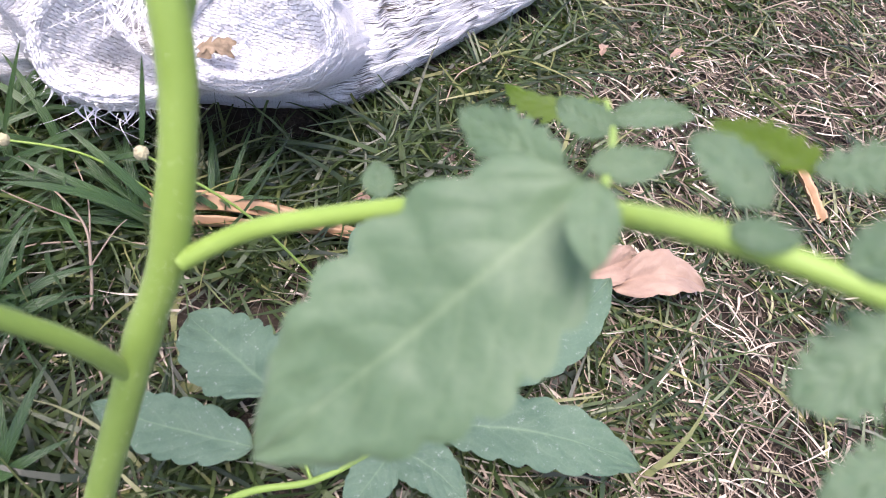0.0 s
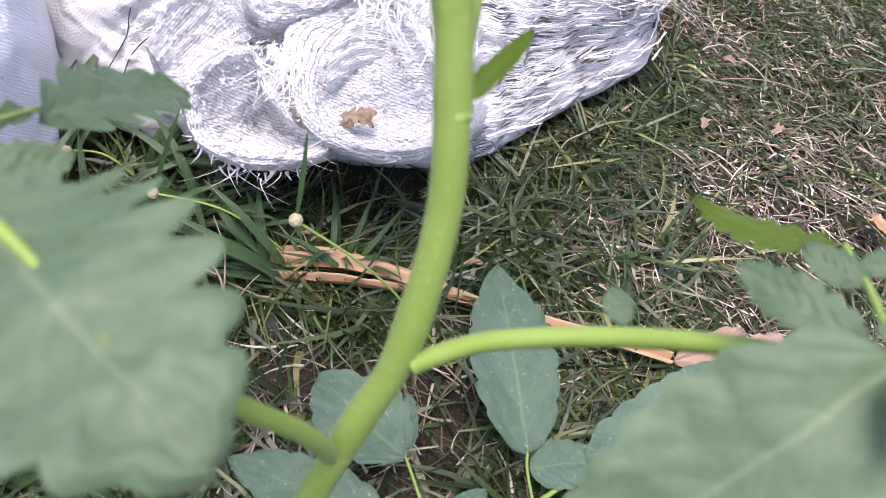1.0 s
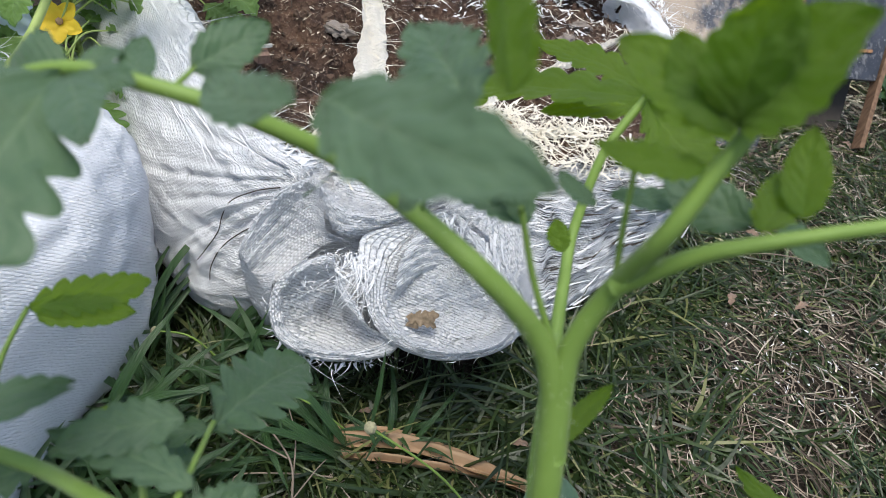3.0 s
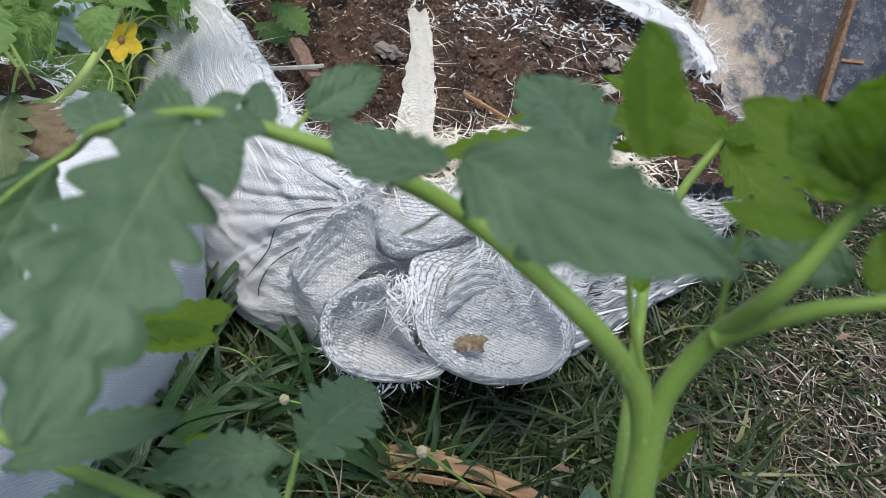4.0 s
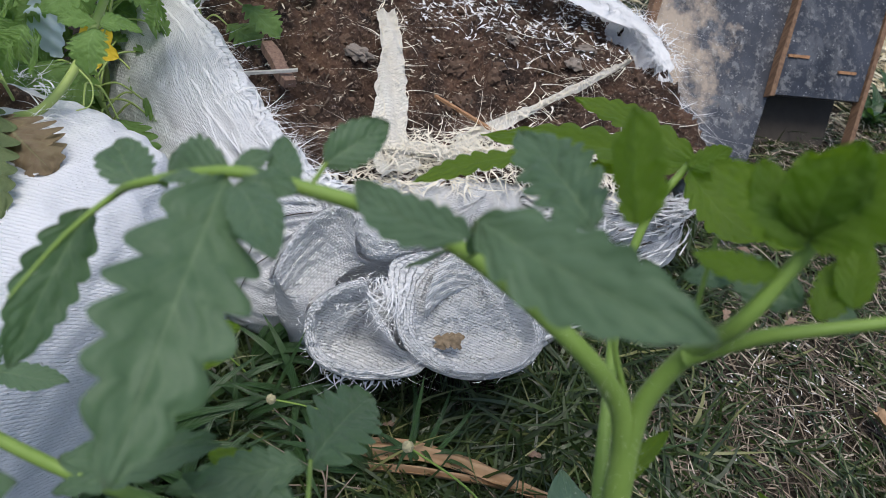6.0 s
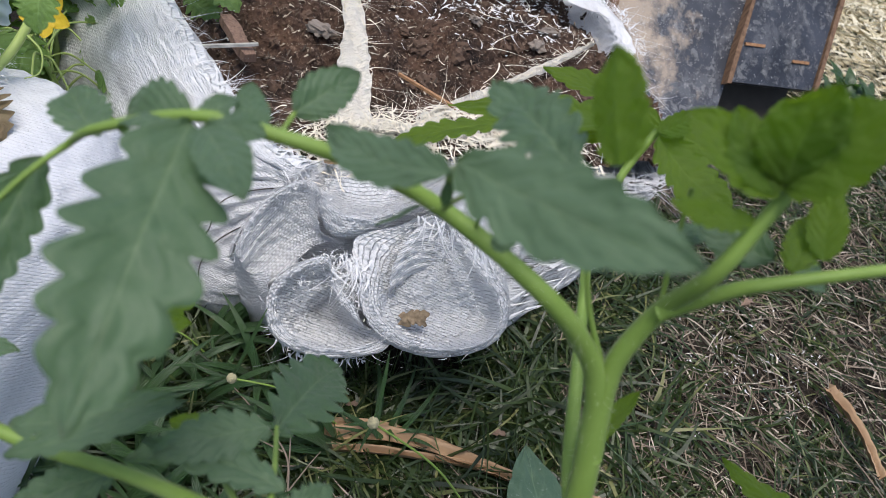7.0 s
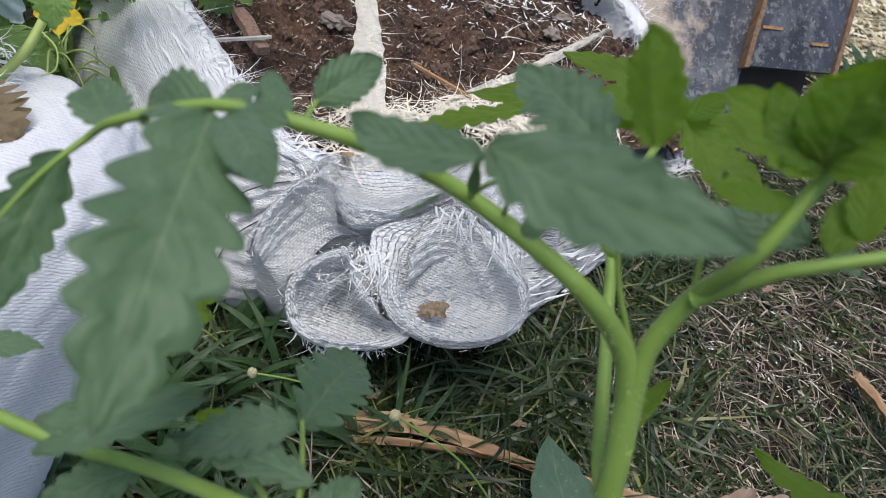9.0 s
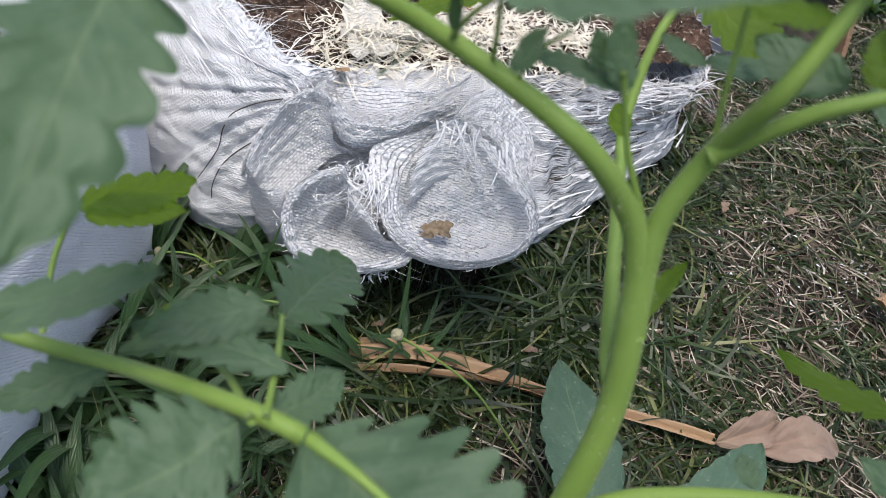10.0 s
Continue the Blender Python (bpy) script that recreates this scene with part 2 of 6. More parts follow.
M_SHRED = plain_material("cream_shred", (0.93, 0.90, 0.80), (0.72, 0.64, 0.50), 160.0, 0.6, (0.8, 0.75, 0.6), 0.25)
M_TORN = cloth_material("torn_strip", (0.93, 0.89, 0.79), (0.74, 0.67, 0.55), 0.0026, 0.6, 0.40, 0.003)
M_SOIL = soil_material("dug_soil", (0.020, 0.015, 0.013), (0.115, 0.068, 0.046), (0.34, 0.25, 0.19), 75.0, 0.006)
M_CLOD = plain_material("soil_clod", (0.045, 0.029, 0.021), (0.15, 0.095, 0.064), 1.6, 0.95)
M_EARTH = soil_material("lawn_earth", (0.010, 0.008, 0.006), (0.034, 0.026, 0.018), (0.11, 0.088, 0.062), 90.0, 0.003)
M_GRASS = grass_material("green_grass", (0.008, 0.017, 0.005), (0.027, 0.048, 0.013), (0.070, 0.104, 0.030), (0.25, 0.25, 0.10), (0.10, 0.18, 0.018))
# dry straw with distant sunlight put into its colour
M_SUNLIT_STRAW = straw_material("sunlit_straw", (0.0, (0.55, 0.46, 0.28)), (0.5, (0.75, 0.67, 0.46)), (1.0, (0.88, 0.82, 0.64)))
M_STRAW = straw_material("dry_straw", (0.0, (0.034, 0.025, 0.020)), (0.33, (0.120, 0.092, 0.070)), (0.66, (0.31, 0.250, 0.190)), (1.0, (0.64, 0.57, 0.46)))
M_DEAD = leaf_material("dead_leaf", (0.17, 0.105, 0.075), (0.40, 0.30, 0.22), (0.30, 0.20, 0.14), (0.30, 0.18, 0.09), 0.15)
M_FLAKE = plain_material("dry_flake", (0.035, 0.022, 0.012), (0.36, 0.27, 0.17), 330.0, 0.8)
M_STRIP = plain_material("dried_blade", (0.2040, 0.1122, 0.0578), (0.3944, 0.2720, 0.1564), 45.0, 0.65)
M_PANEL = panel_material("weathered_sheet", (0.016, 0.019, 0.027), (0.075, 0.080, 0.095), 0.26, 0.95)
M_DOOR = panel_material("dark_sheet", (0.012, 0.015, 0.022), (0.050, 0.056, 0.072), 0.20, 0.0)
M_BATTEN = wood_material("old_batten", (0.085, 0.048, 0.028), (0.24, 0.145, 0.085))
M_CHIP = wood_material("wet_wood", (0.09, 0.055, 0.04), (0.27, 0.17, 0.125), 60.0)
M_WOOD = wood_material("raw_wood", (0.20, 0.10, 0.05), (0.42, 0.24, 0.12))
M_STONE = plain_material("stone", (0.16, 0.13, 0.11), (0.28, 0.24, 0.20), 80.0, 0.85)
M_HEAD = plain_material("sedge_head", (0.2720, 0.2480, 0.1360), (0.4000, 0.3680, 0.2320), 900.0, 0.8)
M_PETAL = plain_material("yellow_petal", (0.80, 0.52, 0.02), (0.86, 0.62, 0.05), 200.0, 0.55, (0.8, 0.6, 0.05))
M_BLUE = plain_material("pale_blue_film", (0.45, 0.55, 0.62), (0.62, 0.70, 0.74), 60.0, 0.4)
# near-black: shade painted in hollows and gaps, and the dark sewing thread
M_DARK = plain_material("shade_and_thread", (0.03, 0.025, 0.02), (0.06, 0.05, 0.04), 60.0, 0.9)


# ---- mesh helpers ----
def solid(name, verts, faces, material, parent=None, label="", uvs=None, smooth=True):
    """One mesh object from vertices and faces, under a parent if one is given."""
    me = bpy.data.meshes.new(name)
    me.from_pydata([tuple(v) for v in verts], [], [tuple(f) for f in faces])
    if uvs is not None:
        lay = me.uv_layers.new(name="UVMap")
        idx = np.empty(len(me.loops), dtype=np.int32)
        me.loops.foreach_get("vertex_index", idx)
        lay.data.foreach_set("uv", np.asarray(uvs, dtype=np.float32)[idx].ravel())
    me.polygons.foreach_set("use_smooth", [smooth] * len(me.polygons))
    me.materials.append(material)
    me.update()
    ob = new(name, me)
    if parent is not None:
        ob.parent = parent
    if label:
        ob["label"] = label
    return ob


def thing(name, label, category, group="", at=(0, 0, 0)):
    ob = new(name)
    ob.empty_display_size = 0.02
    return tagged(ob, label, category, group)


def grid_faces(nu, nv, wrap=False):
    f = []
    for i in range(nu - 1):
        for j in range(nv if wrap else nv - 1):
            k = (j + 1) % nv
            f.append((i * nv + j, (i + 1) * nv + j, (i + 1) * nv + k, i * nv + k))
    return f


def spline(pts, n, closed=False):
    """Catmull-Rom through the points, n samples."""
    p = np.asarray(pts, dtype=float)
    m = len(p)
    out = []
    for s in np.linspace(0, m if closed else m - 1, n, endpoint=not closed):
        i = int(min(math.floor(s), m - 1 if closed else m - 2))
        f = s - i
        if closed:
            a, b, c, d = p[(i - 1) % m], p[i % m], p[(i + 1) % m], p[(i + 2) % m]
        else:
            a, b, c, d = p[max(i - 1, 0)], p[i], p[i + 1], p[min(i + 2, m - 1)]
        out.append(0.5 * (2 * b + (c - a) * f + (2 * a - 5 * b + 4 * c - d) * f * f + (3 * b - a - 3 * c + d) * f ** 3))
    return np.array(out)


def nrm(v):
    v = np.asarray(v, dtype=float)
    return v / max(np.linalg.norm(v), 1e-9)


def tube_mesh(path, r0, r1, seg=10, knots=()):
    """Vertices and faces of a tapering tube along a path; knots: (index part, gain) swellings."""
    path = np.asarray(path)
    n = len(path)
    tan = np.gradient(path, axis=0)
    side = nrm(np.cross(tan[0], (0.3, 0.2, 0.93)))
    verts = []
    for i in range(n):
        t = nrm(tan[i])
        side = nrm(side - t * side.dot(t))
        up = np.cross(t, side)
        r = r0 + (r1 - r0) * i / (n - 1)
        if i > n - 9 and knots:
            r *= 1 - 0.70 * ((i - n + 9) / 8) ** 1.5
        for where, gain in knots:
            r *= 1 + gain * math.exp(-((i / (n - 1) - where) / 0.03) ** 2)
        for j in range(seg):
            a = 2 * math.pi * j / seg
            verts.append(path[i] + r * (math.cos(a) * side + math.sin(a) * up))
    faces = grid_faces(n, seg, True)
    faces.append(tuple(range(seg - 1, -1, -1)))
    faces.append(tuple((n - 1) * seg + j for j in range(seg)))
    return verts, faces


def stalk(name, parent, pts, r0, r1, label="", material=None, seg=10):
    path = spline(pts, 8 * (len(pts) - 1) + 1)
    v, f = tube_mesh(path, r0, r1, seg)
    return solid(name, v, f, material or M_STEM, parent, label)


LEAF_RNG = random.Random(11)


def blade_mesh(base, tip, width, normal, sag, fold, lobe, curl, nu=60, nv=6, teeth=7, belly=0.42):
    """A lobed leaf blade: midrib from base to tip, rounded lobes that lean forward, deeper near the base, puffed between the side veins."""
    base, tip, normal = np.array(base), np.array(tip), nrm(normal)
    axis = tip - base
    length = np.linalg.norm(axis)
    ax = axis / length
    side = np.cross(normal, ax)
    ph = LEAF_RNG.random()
    skew = LEAF_RNG.uniform(-0.06, 0.06)
    peak = (belly ** 0.55) * ((1 - belly) ** 0.8)
    verts, uvs = [], []
    for i in range(nu + 1):
        u = i / nu
        mid = base + axis * u + normal * (sag * 4 * u * (1 - u)) - normal * curl * u ** 3 + side * length * skew * math.sin(math.pi * u)
        prof = (max(u, 0) ** 0.55) * (max(1 - u, 0) ** 0.8)
        for j in range(-nv, nv + 1):
            v = j / nv
            sg = 1 if v > 0 else -1
            ut = u + 0.05 * sg * ph + 0.030 * math.sin(5.0 * u + 7 * ph + sg)
            saw = (ut * teeth + 0.35 * (sg > 0)) % 1.0
            tooth = math.sin(math.pi * saw ** 1.35) ** 0.62
            fine = 0.5 + 0.5 * math.cos(2 * math.pi * (ut * teeth * 2.0 + ph))
            deep = lobe * (0.86 - 0.48 * u) * (0.75 + 0.5 * abs(math.sin(4.3 * ph + 3 * int(ut * teeth))))
            edge = 1 - deep * (1 - tooth) - lobe * 0.05 * fine
            w = 0.5 * width * prof / peak * max(0.12, edge) * 1.03
            lift = fold * abs(v) * w - 0.5 * fold * v * v * w
            quilt = 0.014 * width * math.sin((u * 7.0 - abs(v) * 2.1) * 2 * math.pi) * abs(v) * (1.2 - abs(v)) + 0.06 * width * fbm(u * 3 + ph * 9, v * 2.0, ph, 1.6, 3)
            wave = 0.050 * width * math.sin(u * 9 + ph * 6 + sg) * v * v
            fwd = ax * (0.34 * abs(v) * w * min(1.0, 1.4 * lobe))
            verts.append(mid + side * (v * w) + normal * (lift + quilt + wave) + fwd)
            uvs.append((u, 0.5 + 0.5 * v))
    return verts, grid_faces(nu + 1, 2 * nv + 1), uvs


def leaflet(parent, base, tip, width, normal, sag=0.0, fold=0.15, lobe=0.5, curl=0.0, material=None, name="leaflet"):
    v, f, uv = blade_mesh(base, tip, width, normal, sag, fold, lobe, curl)
    mat = material or (M_LOW if base[2] < 0.08 else M_LEAF)
    return solid(name, v, f, mat, parent, uvs=uv)


def ribbons(starts, dirs, lengths, widths, bends, drop, seg=4, roll=0.0):
    """Many thin bent ribbons as one vertex and face set (arrays of one row each)."""
    n = len(starts)
    s = np.linspace(0, 1, seg + 1)
    d = dirs / np.linalg.norm(dirs, axis=1)[:, None]
    up = np.tile(np.array([0.0, 0.0, 1.0]), (n, 1))
    side = np.cross(d, up)
    side /= np.maximum(np.linalg.norm(side, axis=1), 1e-6)[:, None]
    turn = np.random.default_rng(n).normal(0, roll, n) if roll else np.zeros(n)
    flat = side * np.cos(turn)[:, None] + np.cross(side, d) * np.sin(turn)[:, None]
    pts = np.zeros((n, seg + 1, 2, 3))
    for k, q in enumerate(s):
        c = starts + d * (lengths * q)[:, None] + side * (bends * q * q * lengths)[:, None] - up * (drop * q * q * lengths)[:, None]
        w = widths * (1 - 0.85 * q ** 1.6)
        pts[:, k, 0] = c - flat * (w / 2)[:, None]
        pts[:, k, 1] = c + flat * (w / 2)[:, None]
    verts = pts.reshape(-1, 3)
    row = (seg + 1) * 2
    one = np.array([(2 * k, 2 * k + 1, 2 * k + 3, 2 * k + 2) for k in range(seg)])
    faces = (one[None] + (np.arange(n) * row)[:, None, None]).reshape(-1, 4)
    return verts, faces


def cloud(name, verts, faces, material, parent=None, smooth=False):
    """A mesh of very many faces, from arrays."""
    me = bpy.data.meshes.new(name)
    me.vertices.add(len(verts))
    me.vertices.foreach_set("co", np.asarray(verts, dtype=np.float32).ravel())
    m = len(faces)
    me.loops.add(m * 4)
    me.loops.foreach_set("vertex_index", np.asarray(faces, dtype=np.int32).ravel())
    me.polygons.add(m)
    me.polygons.foreach_set("loop_start", np.arange(0, m * 4, 4, dtype=np.int32))
    me.update(calc_edges=True)
    me.polygons.foreach_set("use_smooth", [smooth] * m)
    me.materials.append(material)
    ob = new(name, me)
    if parent is not None:
        ob.parent = parent
    return ob


def fbm(x, y, z, scale, octaves=4):
    return noise.fractal((x * scale, y * scale, z * scale), 1.0, 2.0, octaves)


# ---- ground ----
def stretch(lo, hi, fine_lo, fine_hi, step, far):
    a = list(np.arange(fine_lo, fine_hi, step))
    g, x = step, fine_hi
    while x < far:
        a.append(x)
        g *= 1.25
        x += g
    a.append(far)
    g, x, left = step, fine_lo, []
    while x > -far:
        g *= 1.25
        x -= g
        left.append(max(x, -far))
    return np.array(sorted(set(left)) + a)


gx = stretch(0, 0, -0.9, 1.1, 0.02, 400.0)
gy = stretch(0, 0, -0.4, 2.2, 0.02, 400.0)


def ground_z(x, y):
    near = 1.0 / (1.0 + 0.3 * (x * x + y * y))
    return -0.006 + 0.012 * near * fbm(x, y, 0.0, 7.0, 3) - 0.012 * max(0.0, min(1.0, (x - 0.05) / 0.3)) * near


gv = [(x, y, ground_z(x, y)) for x in gx for y in gy]
ground = solid("ground", gv, grid_faces(len(gx), len(gy))[:], M_EARTH)
tagged(ground, "brown earth with worn dry lawn", "ground", kind="structure")
# ---- the open sack of soil ----
SACK = np.array([
    # base x, base y, shoulder x, y, z, rim x, y, z
    (-0.335, 0.470, -0.335, 0.475, 0.110, -0.300, 0.535, 0.172),
    (-0.265, 0.430, -0.265, 0.435, 0.100, -0.225, 0.468, 0.166),
    (-0.190, 0.445, -0.190, 0.440, 0.100, -0.180, 0.500, 0.150),
    (-0.090, 0.450, -0.085, 0.450, 0.095, -0.100, 0.530, 0.152),
    (-0.010, 0.475, -0.015, 0.485, 0.085, -0.030, 0.550, 0.145),
    (0.062, 0.556, 0.062, 0.562, 0.070, 0.070, 0.600, 0.125),
    (0.142, 0.656, 0.148, 0.660, 0.060, 0.165, 0.662, 0.105),
    (0.138, 0.790, 0.138, 0.785, 0.100, 0.130, 0.770, 0.148),
    (0.120, 0.915, 0.115, 0.910, 0.130, 0.095, 0.872, 0.174),
    (0.000, 1.060, -0.005, 1.050, 0.140, -0.020, 1.000, 0.190),
    (-0.320, 1.110, -0.320, 1.100, 0.140, -0.300, 1.050, 0.195),
    (-0.560, 0.850, -0.540, 0.830, 0.150, -0.455, 0.760, 0.205),
    (-0.470, 0.610, -0.430, 0.585, 0.150, -0.362, 0.612, 0.186),
])
N_RING = 650
ring = spline(SACK, N_RING, True)


def sack_profile(k, s):
    """A point of the sack's side: s runs from the ground (0) over the shoulder to the rim (1) and on inside (1.3)."""
    r = ring[k]
    base, sh, rim = np.array((r[0], r[1], -0.004)), r[2:5], r[5:8]
    mid = np.array((-0.13, 0.72, 0.0))
    out = nrm((base - mid) * (1, 1, 0))
    if s <= 0.6:
        q = s / 0.6
        p = base + (sh - base) * q + out * (0.022 * math.sin(math.pi * q))
    elif s <= 1.0:
        q = (s - 0.6) / 0.4
        p = sh + (rim - sh) * q + (out * 0.5 + np.array((0, 0, 1.0))) * (0.010 * math.sin(math.pi * q))
    else:
        q = (s - 1.0) / 0.3
        p = rim - out * (0.010 + 0.030 * q) - np.array((0, 0, 0.060 * q))
    return p, out


def sack_body(parent):
    verts, uvs = [], []
    rows = 96
    gather_at = np.array((-0.200, 0.455, 0.158))
    steps = np.linalg.norm(np.diff(np.vstack([ring[:, 5:8], ring[:1, 5:8]]), axis=0), axis=1)
    for i in range(rows + 1):
        s = 1.3 * i / rows
        run = 0.0
        for k in range(N_RING):
            p, out = sack_profile(k, s)
            front = max(0.0, 1.0 - abs((k / N_RING) * 13 - 3.0) / 5.0)
            g = (k / N_RING) * 13
            pleat = 0.0055 * math.sin(g * 17 + 2.2 * math.sin(g * 3.1)) * min(1.0, s) ** 1.5 * (0.35 + front)
            gl = g if g < 7 else g - 13
            wl = math.exp(-((gl - 0.4) / 1.3) ** 2) * max(0.0, min(1.0, (s - 0.3) * 3))
            q_f = fbm(gl * 0.16, s * 1.9 + 0.12 * gl, 7.0, 4.0, 3)
            gather = wl * (0.0075 * (0.3 - abs(q_f)) + 0.002 * fbm(gl * 0.3, s * 5.0, 3.0, 5.0, 2))
            pleat *= 1 - 0.8 * wl
            crease = gather + (0.006 - 0.004 * wl) * fbm(p[0] * 1.0, p[1] * 1.0, p[2] * 2.2, 17.0, 4) + (0.0005 + 0.0018 * front * (1 - wl)) * fbm(p[0] * 0.6, p[1] * 0.6, p[2] * 3, 110.0, 3)
            away = p - gather_at
            r_g = np.linalg.norm(away)
            near_g = wl * min(1.0, r_g / 0.030) * math.exp(-r_g / 0.16)
            phi = math.atan2(away[2] + 0.55 * away[1], -away[0] + 0.25 * away[1])
            swing = phi * 15 + 2.4 * fbm(phi * 1.3, r_g * 3.0, 2.0, 1.5, 3)
            crease += near_g * (0.0085 * (abs(math.sin(swing)) ** 0.7 - 0.6) + 0.0030 * math.sin(swing * 3.1 + 9 * r_g))
            p = p + out * (pleat + crease) + np.array((0, 0, 0.5 * crease + 0.004 * fbm(p[0], p[1], 5.0, 60.0, 2) * (s > 0.9)))
            p[2] = max(p[2], -0.004)
            verts.append(p)
            uvs.append((run, 0.26 * s))
            run += steps[k]
    ob = solid("sack_side", verts, grid_faces(rows + 1, N_RING, True), M_CLOTH, parent, uvs=uvs)
    seam = ob.data.uv_layers[0].data
    for i in range(rows):
        for c in (2, 3):
            seam[4 * (i * N_RING + N_RING - 1) + c].uv[0] = run
    ob.data.materials.append(M_SPLIT)
    split = [1 if 3.55 < (k / N_RING) * 13 + 0.25 * math.sin(i * 0.5) < 7.0 else 0 for i in range(rows) for k in range(N_RING)]
    ob.data.polygons.foreach_set("material_index", split)
    return ob


def cloth(name, parent, rows, closed, rough=0.0010, n=230, m=18):
    """A bunched sheet of cloth lofted over guiding folds, with creases and crinkles."""
    rings = [spline(r, n, closed) for r in rows]
    length = np.linalg.norm(np.diff(rings[0], axis=0), axis=1).sum() / n
    depth = 0.0
    verts, uvs = [], []
    total = m * (len(rows) - 1) + 1
    for i in range(total):
        s = i / m
        q = int(min(math.floor(s), len(rows) - 2))
        f = s - q
        k0, k1, k2, k3 = (rings[max(q - 1, 0)], rings[q], rings[q + 1], rings[min(q + 2, len(rows) - 1)])
        row = 0.5 * (2 * k1 + (k2 - k0) * f + (2 * k0 - 5 * k1 + 4 * k2 - k3) * f * f + (3 * k1 - k0 - 3 * k2 + k3) * f ** 3)
        if i:
            depth += np.linalg.norm(row - last, axis=1).mean()
        last = row
        for j in range(n):
            p = row[j]
            g = fbm(p[0], p[1], p[2] * 1.3, 34.0, 4)
            run = j * length
            fold = math.sin(depth * 620 + 3.5 * math.sin(run * 40) + 5 * g)
            rib = abs(math.sin(depth * 950 + 4 * g + 1.2 * math.sin(run * 130 + 6 * g)))
            lift = rough * (2.2 * g + 0.8 * fold) + 0.0006 * rib + 0.0018 * fbm(p[0], p[1], p[2], 200.0, 2)
            verts.append((p[0] + 0.4 * lift, p[1] - 0.6 * lift, p[2] + lift))
            flat = closed and s > 1.15
            uvs.append((p[0] - 0.15 * p[1], 0.75 * p[1] + 0.66 * p[2] + 0.18 * p[0]) if flat else (j * length, depth))
    faces = grid_faces(total, n, closed)
    if closed:
        verts.append(tuple(np.mean(np.array(verts[-n:]), axis=0)))
        tip_p = verts[-1]
        uvs.append((tip_p[0] - 0.15 * tip_p[1], 0.75 * tip_p[1] + 0.66 * tip_p[2] + 0.18 * tip_p[0]))
        last_row, tip = (total - 1) * n, len(verts) - 1
        faces += [(last_row + j, tip, last_row + (j + 1) % n) for j in range(n)]
    return solid(name, verts, faces, M_ROLL, parent, uvs=uvs)


def drape(parent, name, top, low, bulge, n=90, m=26, material=None, seed=0.0, rough=0.002):
    """A swag of cloth between two edges, bulging out between them."""
    a, b = spline(top, n), spline(low, n)
    verts, uvs = [], []
    bl = np.array(bulge)
    for i in range(n):
        for j in range(m):
            q = j / (m - 1)
            p = a[i] + (b[i] - a[i]) * q + bl * math.sin(math.pi * q) * math.sin(math.pi * min(1, max(0, i / (n - 1)))) ** 0.5
            w = rough * math.sin(q * 23 + 4 * math.sin(i * 0.09 + seed)) + rough * fbm(p[0], p[1], p[2] + seed, 60.0, 3)
            verts.append(p + nrm(bl + np.array((0, 0, 1e-4))) * w)
            uvs.append((i / n * np.linalg.norm(a[-1] - a[0]), q * np.linalg.norm(b[n // 2] - a[n // 2])))
    return solid(name, verts, grid_faces(n, m), material or M_CLOTH, parent, uvs=uvs)


def fray(parent, path, count, out, length, seed, name="frayed_edge", width=0.0012, material=None, droop=0.5, spread=0.8):
    """Loose plastic tapes along an edge."""
    rng = np.random.default_rng(seed)
    p = spline(path, 400)
    st = p[rng.integers(0, 400, count)] + rng.normal(0, 0.003, (count, 3)) * (1, 1, 0.5)
    d = np.array(out)[None] + rng.normal(0, spread, (count, 3)) * (1, 1, 0.45)
    le = length * rng.uniform(0.3, 1.6, count)
    v, f = ribbons(st, d, le, rng.uniform(0.6, 1.5, count) * width, rng.normal(0, 1.9, count), rng.uniform(-0.1, 1.2, count) * droop, 8)
    ob = cloud(name, v, f, material or M_THREAD, parent)
    return tagged(ob, kind="stuff")


